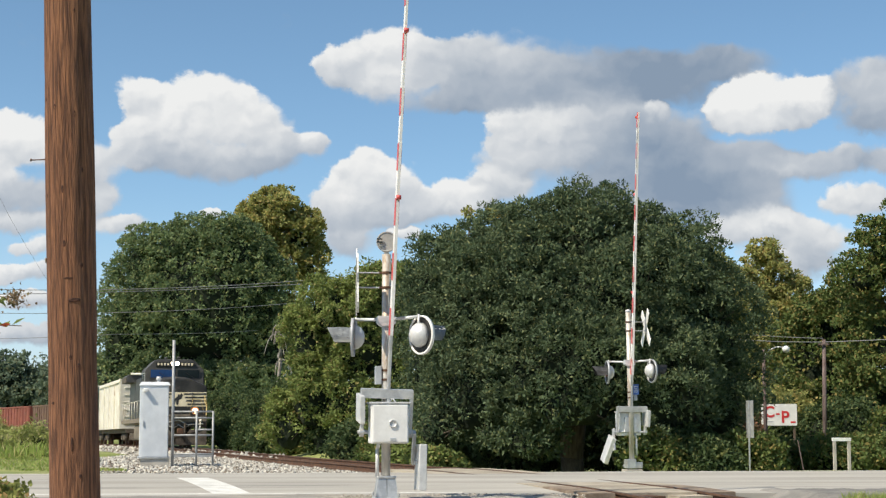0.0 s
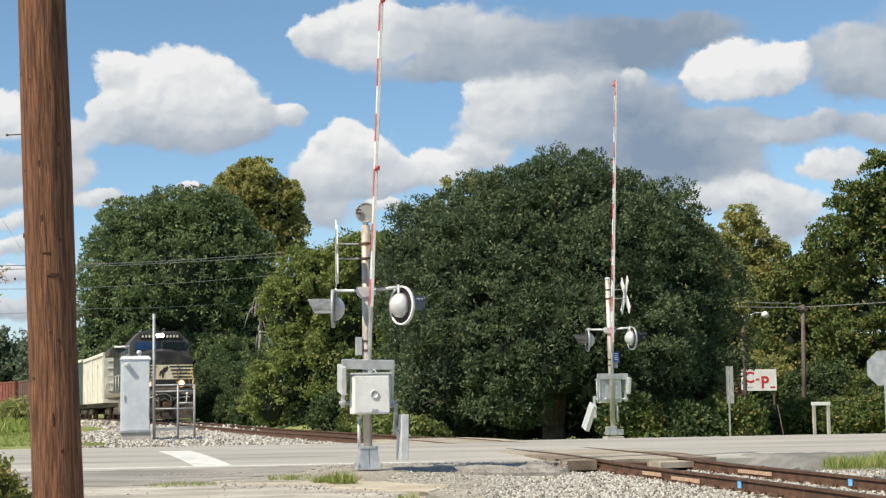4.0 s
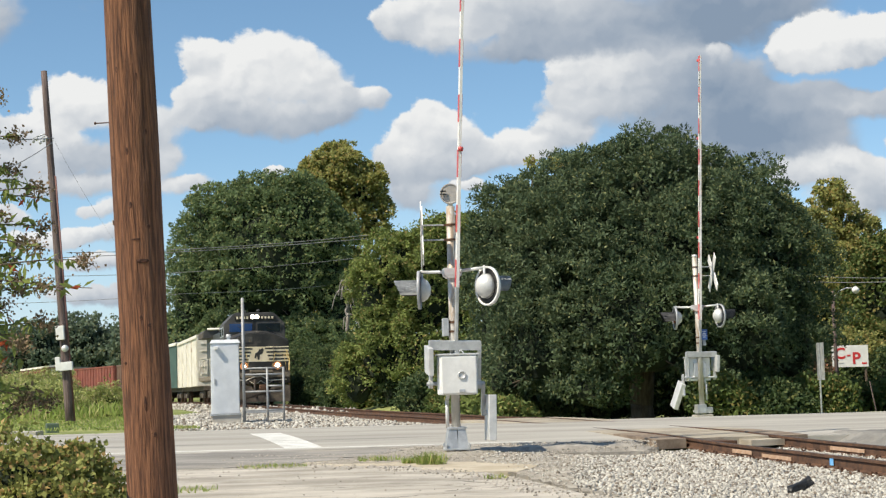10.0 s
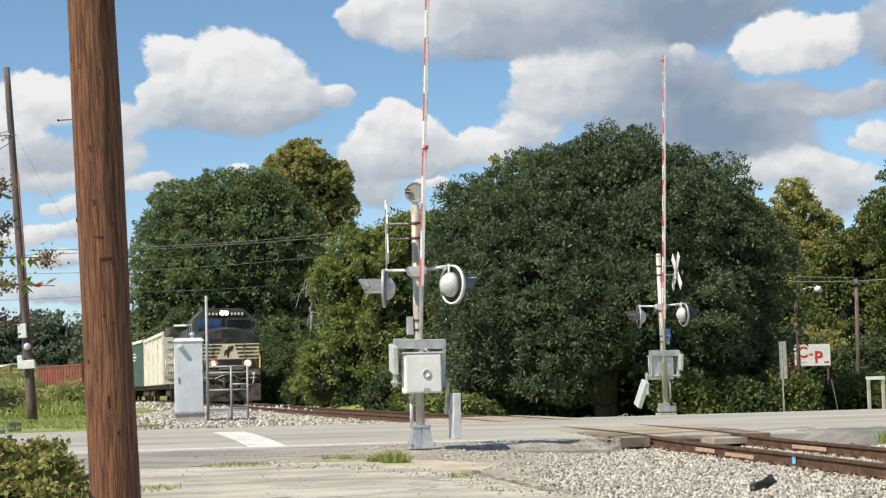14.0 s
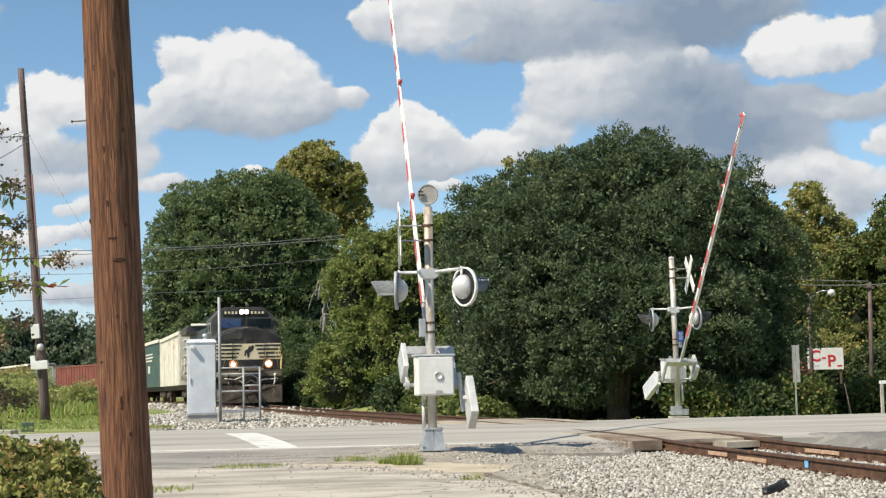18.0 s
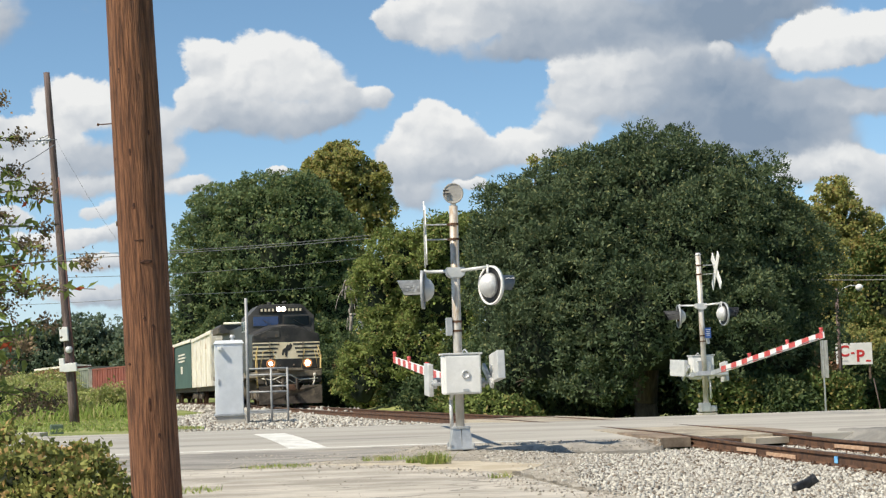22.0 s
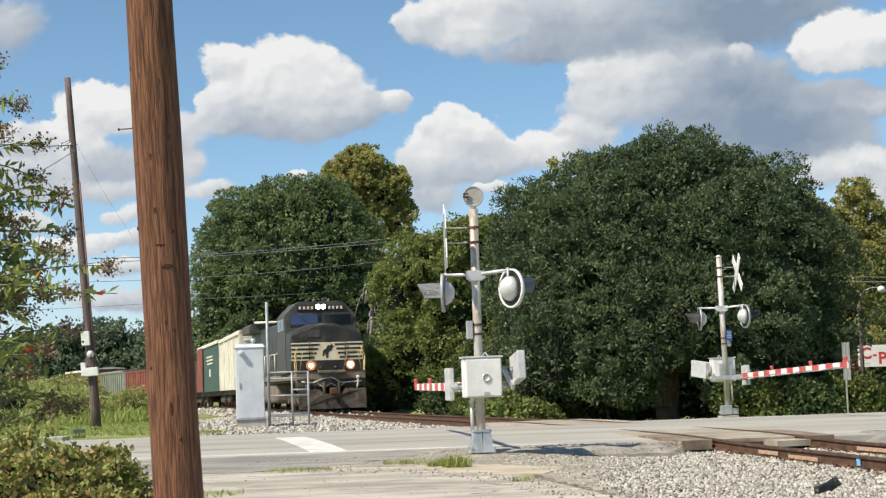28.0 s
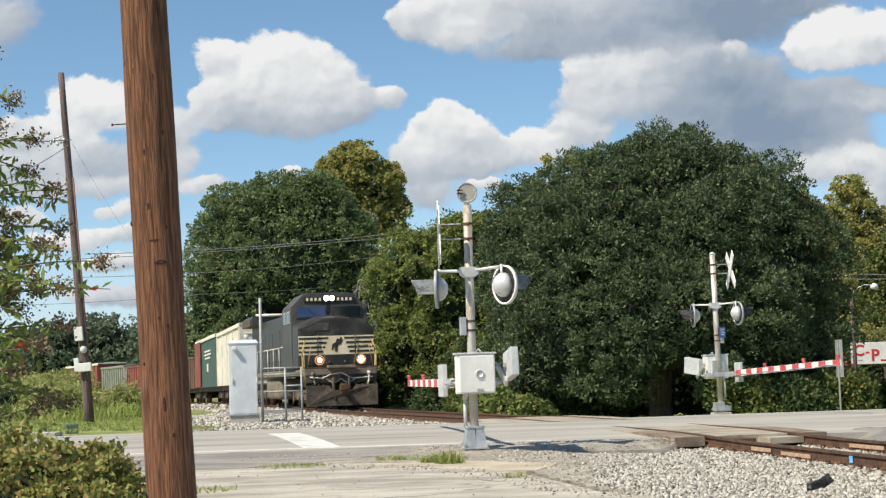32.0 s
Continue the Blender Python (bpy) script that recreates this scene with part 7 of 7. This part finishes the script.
    tube(bm, [(-17.0, 1.56, 1.7), (-17.0, 1.56, 4.0), (-17.0, 1.50, 4.42), (-17.0, 1.30, 4.56), (-17.0, -1.3, 4.56)], 0.07, 8)
    part("radiator_edge", bm, CARWHITE, rad, "pale tube along the radiator edge", True)
    # handrails along the walkway and round the front
    for s in (-1, 1):
        handrail(ob, [(-5.8, s * 1.47, 2.66), (-21.2, s * 1.47, 2.66)], 0.02, CARWHITE, "side handrail")
        for j in range(9):
            handrail(ob, [(-5.9 - 1.9 * j, s * 1.47, 1.6), (-5.9 - 1.9 * j, s * 1.47, 2.66)], 0.018, CARWHITE)
        handrail(ob, [(-0.62, s * 1.46, 0.9), (-0.62, s * 1.50, 2.35), (-1.0, s * 1.40, 2.80)], 0.024, None, "yellow corner grab rail")
        handrail(ob, [(-0.95, s * 1.46, 0.9), (-0.95, s * 1.52, 2.20), (-1.30, s * 1.42, 2.6)], 0.022)
        handrail(ob, [(-0.62, s * 1.35, 1.72), (-0.62, s * 1.20, 2.55), (-0.62, s * 0.75, 2.62), (-0.62, s * 0.55, 1.72)], 0.014)
    return ob


def freight_car(name, label, length, height, side, end, roof, open_top=False, ribs=10, floor=1.1, ladder=True, bars=False, tail=None):
    """Front end at x = 0, running to -length."""
    ob = tagged(new(name), label, "freight car", "the freight train")
    w = 1.5
    bm = bmesh.new()
    box(bm, (length - 0.9, 2.2, 0.34), (-length / 2, 0, 0.98), bevel=0.02)
    part("underframe", bm, GRIME, ob, "grimy underframe")
    mid, h = (floor + height) / 2, height - floor
    bm = bmesh.new()
    if open_top:
        for s in (-1, 1):
            box(bm, (length - 1.0, 0.10, h), (-length / 2, s * (w - 0.05), mid))
        box(bm, (length - 1.0, 2 * w - 0.2, 0.1), (-length / 2, 0, floor + 0.05))
    else:
        box(bm, (length - 1.0, 2 * w - 0.06, h), (-length / 2, 0, mid), bevel=0.02)
    body = part("body", bm, side, ob)
    for x in (-0.48, -length + 0.48):
        bm = bmesh.new()
        box(bm, (0.07, 2 * w, h), (x, 0, mid), bevel=0.01)
        wall_end = part("end_wall", bm, end, ob, "ribbed end wall")
        s = 1 if x > -1 else -1
        for j in range(6):
            bm = bmesh.new()
            box(bm, (0.07, 2 * w - 0.5, 0.10), (x + s * 0.05, 0, floor + h * (0.10 + 0.15 * j)), bevel=0.03)
            part("corrugation", bm, end, wall_end)
        if bars and s > 0:
            for j, wd in enumerate((1.0, 0.9, 0.8)):
                bm = bmesh.new()
                box(bm, (0.006, wd, 0.07), (x + 0.095, 0.35, floor + h * 0.74 - 0.12 * j))
                part("stencil_bar", bm, CARWHITE, wall_end, "pale unreadable stencil")
            bm = bmesh.new()
            prism(bm, [(-0.05, -0.3), (0.12, -0.3), (0.20, 0.0), (0.08, 0.3), (-0.02, 0.1)], 0.006, Matrix(((0, 0, 1, x + 0.095), (1, 0, 0, 0.35), (0, 1, 0, floor + h * 0.45), (0, 0, 0, 1))))
            part("stencil_mark", bm, CARWHITE, wall_end)
    if tail:
        bm = bmesh.new()
        for s in (-1, 1):
            box(bm, (length * 0.28, 0.05, h - 0.1), (-length * 0.84, s * (w + 0.06), mid))
        for j, wd in enumerate((4.6, 5.2, 4.0)):
            mark = bmesh.new()
            box(mark, (wd, 0.02, 0.11), (-length * 0.40, -w - 0.0, floor + h * 0.74 - 0.24 * j))
            box(mark, (wd, 0.02, 0.11), (-length * 0.40, w + 0.0, floor + h * 0.74 - 0.24 * j))
            part("stencil_bar", mark, CARWHITE, body, "pale unreadable stencil")
        mark = bmesh.new()
        box(mark, (1.1, 0.02, 0.55), (-length * 0.40, -w - 0.0, floor + h * 0.40))
        box(mark, (1.1, 0.02, 0.55), (-length * 0.40, w + 0.0, floor + h * 0.40))
        part("stencil_mark", mark, CARWHITE, body)
        part("rear_panel", bm, tail, body, "oxide red rear side panel")
    for s in (-1, 1):
        for j in range(ribs + 1 if ribs else 0):
            bm = bmesh.new()
            box(bm, (0.09, 0.09, h), (-0.7 - (length - 1.4) * j / max(ribs, 1), s * (w + 0.01), mid))
            part("side_post", bm, side, body)
        bm = bmesh.new()
        box(bm, (length - 1.0, 0.12, 0.16), (-length / 2, s * w, height - 0.05), bevel=0.02)
        part("top_chord", bm, roof, body)
    if not open_top:
        bm = bmesh.new()
        prism(bm, [(-w - 0.03, 0), (w + 0.03, 0), (w + 0.03, 0.10), (0, 0.24), (-w - 0.03, 0.10)], length - 0.8, Matrix(((0, 0, 1, -length + 0.4), (1, 0, 0, 0), (0, 1, 0, height), (0, 0, 0, 1))))
        part("roof", bm, roof, ob, "pale roof")
    if ladder:
        for s, x in ((1, -0.40), (1, -0.75)):
            bm = bmesh.new()
            ys = (w - 0.5, w - 0.08) if x > -0.6 else (w + 0.07, w + 0.07)
            for j in range(7):
                z = floor + 0.15 + (h - 0.4) * j / 6
                rod(bm, (x, ys[0], z), (x if x > -0.6 else x - 0.45, ys[1], z), 0.016, sides=6)
            part("ladder", bm, GRIME, ob, "", True)
    truck(ob, -2.2, (-0.87, 0.87), 0.42, 0.26)
    truck(ob, -length + 2.2, (-0.87, 0.87), 0.42, 0.26)
    coupler(ob, -0.2, 1)
    coupler(ob, -length + 0.2, -1)
    return ob


CONSIST = [
    (locomotive(), 22.0),
    (freight_car("freight_car", "dirty white boxcar with rust-stained end", 16.5, 4.35, CARWHITE, CARWHITE, CARWHITE, ribs=4), 16.5),
    (freight_car("freight_car", "dark green boxcar with pale stencils and a white roof", 17.0, 4.45, CARGREEN, CARGREEN, CARWHITE, ribs=0, bars=True, tail=CARRED), 17.0),
    (freight_car("freight_car", "brown open gondola car with ribbed sides", 16.5, 3.5, CARBROWN, CARBROWN, CARBROWN, True, 14), 16.5),
    (freight_car("freight_car", "long oxide red open gondola car with ribbed sides", 21.0, 3.5, CARRED, CARRED, CARRED, True, 16), 21.0),
    (freight_car("freight_car", "pale grey-green hopper car with a white corner", 11.0, 3.6, CARPALE, CARWHITE, CARPALE), 11.0),
    (freight_car("freight_car", "oxide red boxcar with a bright white roof", 17.0, 4.1, CARRED, CARRED, CARWHITE), 17.0),
]


# ---- what moves ----
def line_points():
    """Arc length against y along the track."""
    ys = np.arange(0.0, 240.0, 0.05)
    xs = BEND(ys)
    s = np.concatenate([[0.0], np.cumsum(np.hypot(np.diff(ys), np.diff(xs)))])
    return ys, s


LINE_Y, LINE_S = line_points()


def on_line(s):
    y = float(np.interp(s, LINE_S, LINE_Y))
    return Vector((float(BEND(y)), y, rail_z(y)))


def train_front(t):
    """Distance of the engine's front along the track from y = 0, slowly rolling nearer."""
    return float(np.polyval([-1.10583e-08, 1.17419e-06, -4.90371e-05, 0.00105409, -0.0131519, 0.0895185, -0.743778, 86.7], t))


def vehicle_pose(front, length):
    a, b = on_line(front + length * 0.18), on_line(front + length * 0.82)
    d = (a - b).normalized()
    nose = a + d * (length * 0.18)
    side = Vector((0, 0, 1)).cross(d).normalized()
    up = d.cross(side)
    m = Matrix((d, side, up)).transposed().to_4x4()
    m.translation = nose
    return m


GATE_NEAR = [(0, 97), (14.5, 97), (15.5, 93), (16.5, 82), (17, 74), (17.5, 66), (18, 58.5), (18.5, 51), (19, 45.5), (19.4, 39), (19.8, 31.7), (20.2, 23), (20.6, 16), (21, 9), (21.4, 3.8), (21.8, 3.5), (22.4, 2.2), (23.2, 0.6), (24, -0.1), (32, -0.1)]
GATE_FAR = [(0, 83.5), (14.5, 83.5), (15.3, 83.0), (16, 77), (16.5, 69), (17, 61), (17.5, 53), (18, 46), (18.5, 40.5), (19, 34.8), (19.5, 28.7), (20, 22.5), (20.5, 16.5), (21, 11.5), (21.5, 6.3), (22, 5.6), (22.5, 5.0), (23, 3.6), (23.5, 1.9), (24, 1.2), (24.5, 1.7), (32, 1.6)]


def motions():
    for gate, rows, leans, z, turn in ((near_gate, GATE_NEAR, (0, -0.8, 0.6, 1.45), 1.06, 1.0), (far_gate, GATE_FAR, (0, -0.5, -0.7, -1.0), 0.98, 0.6)):
        walk(gate, [(t, pose(0, -0.05, z, a, float(np.interp(a, (0, 42, 62, 90), leans)), turn)) for t, a in rows])
    times = [i * 1.0 for i in range(33)]
    behind = 0.0
    for vehicle, length in CONSIST:
        walk(vehicle, [(t, vehicle_pose(train_front(t) + behind, length)) for t in times])
        behind += length + 0.45


motions()
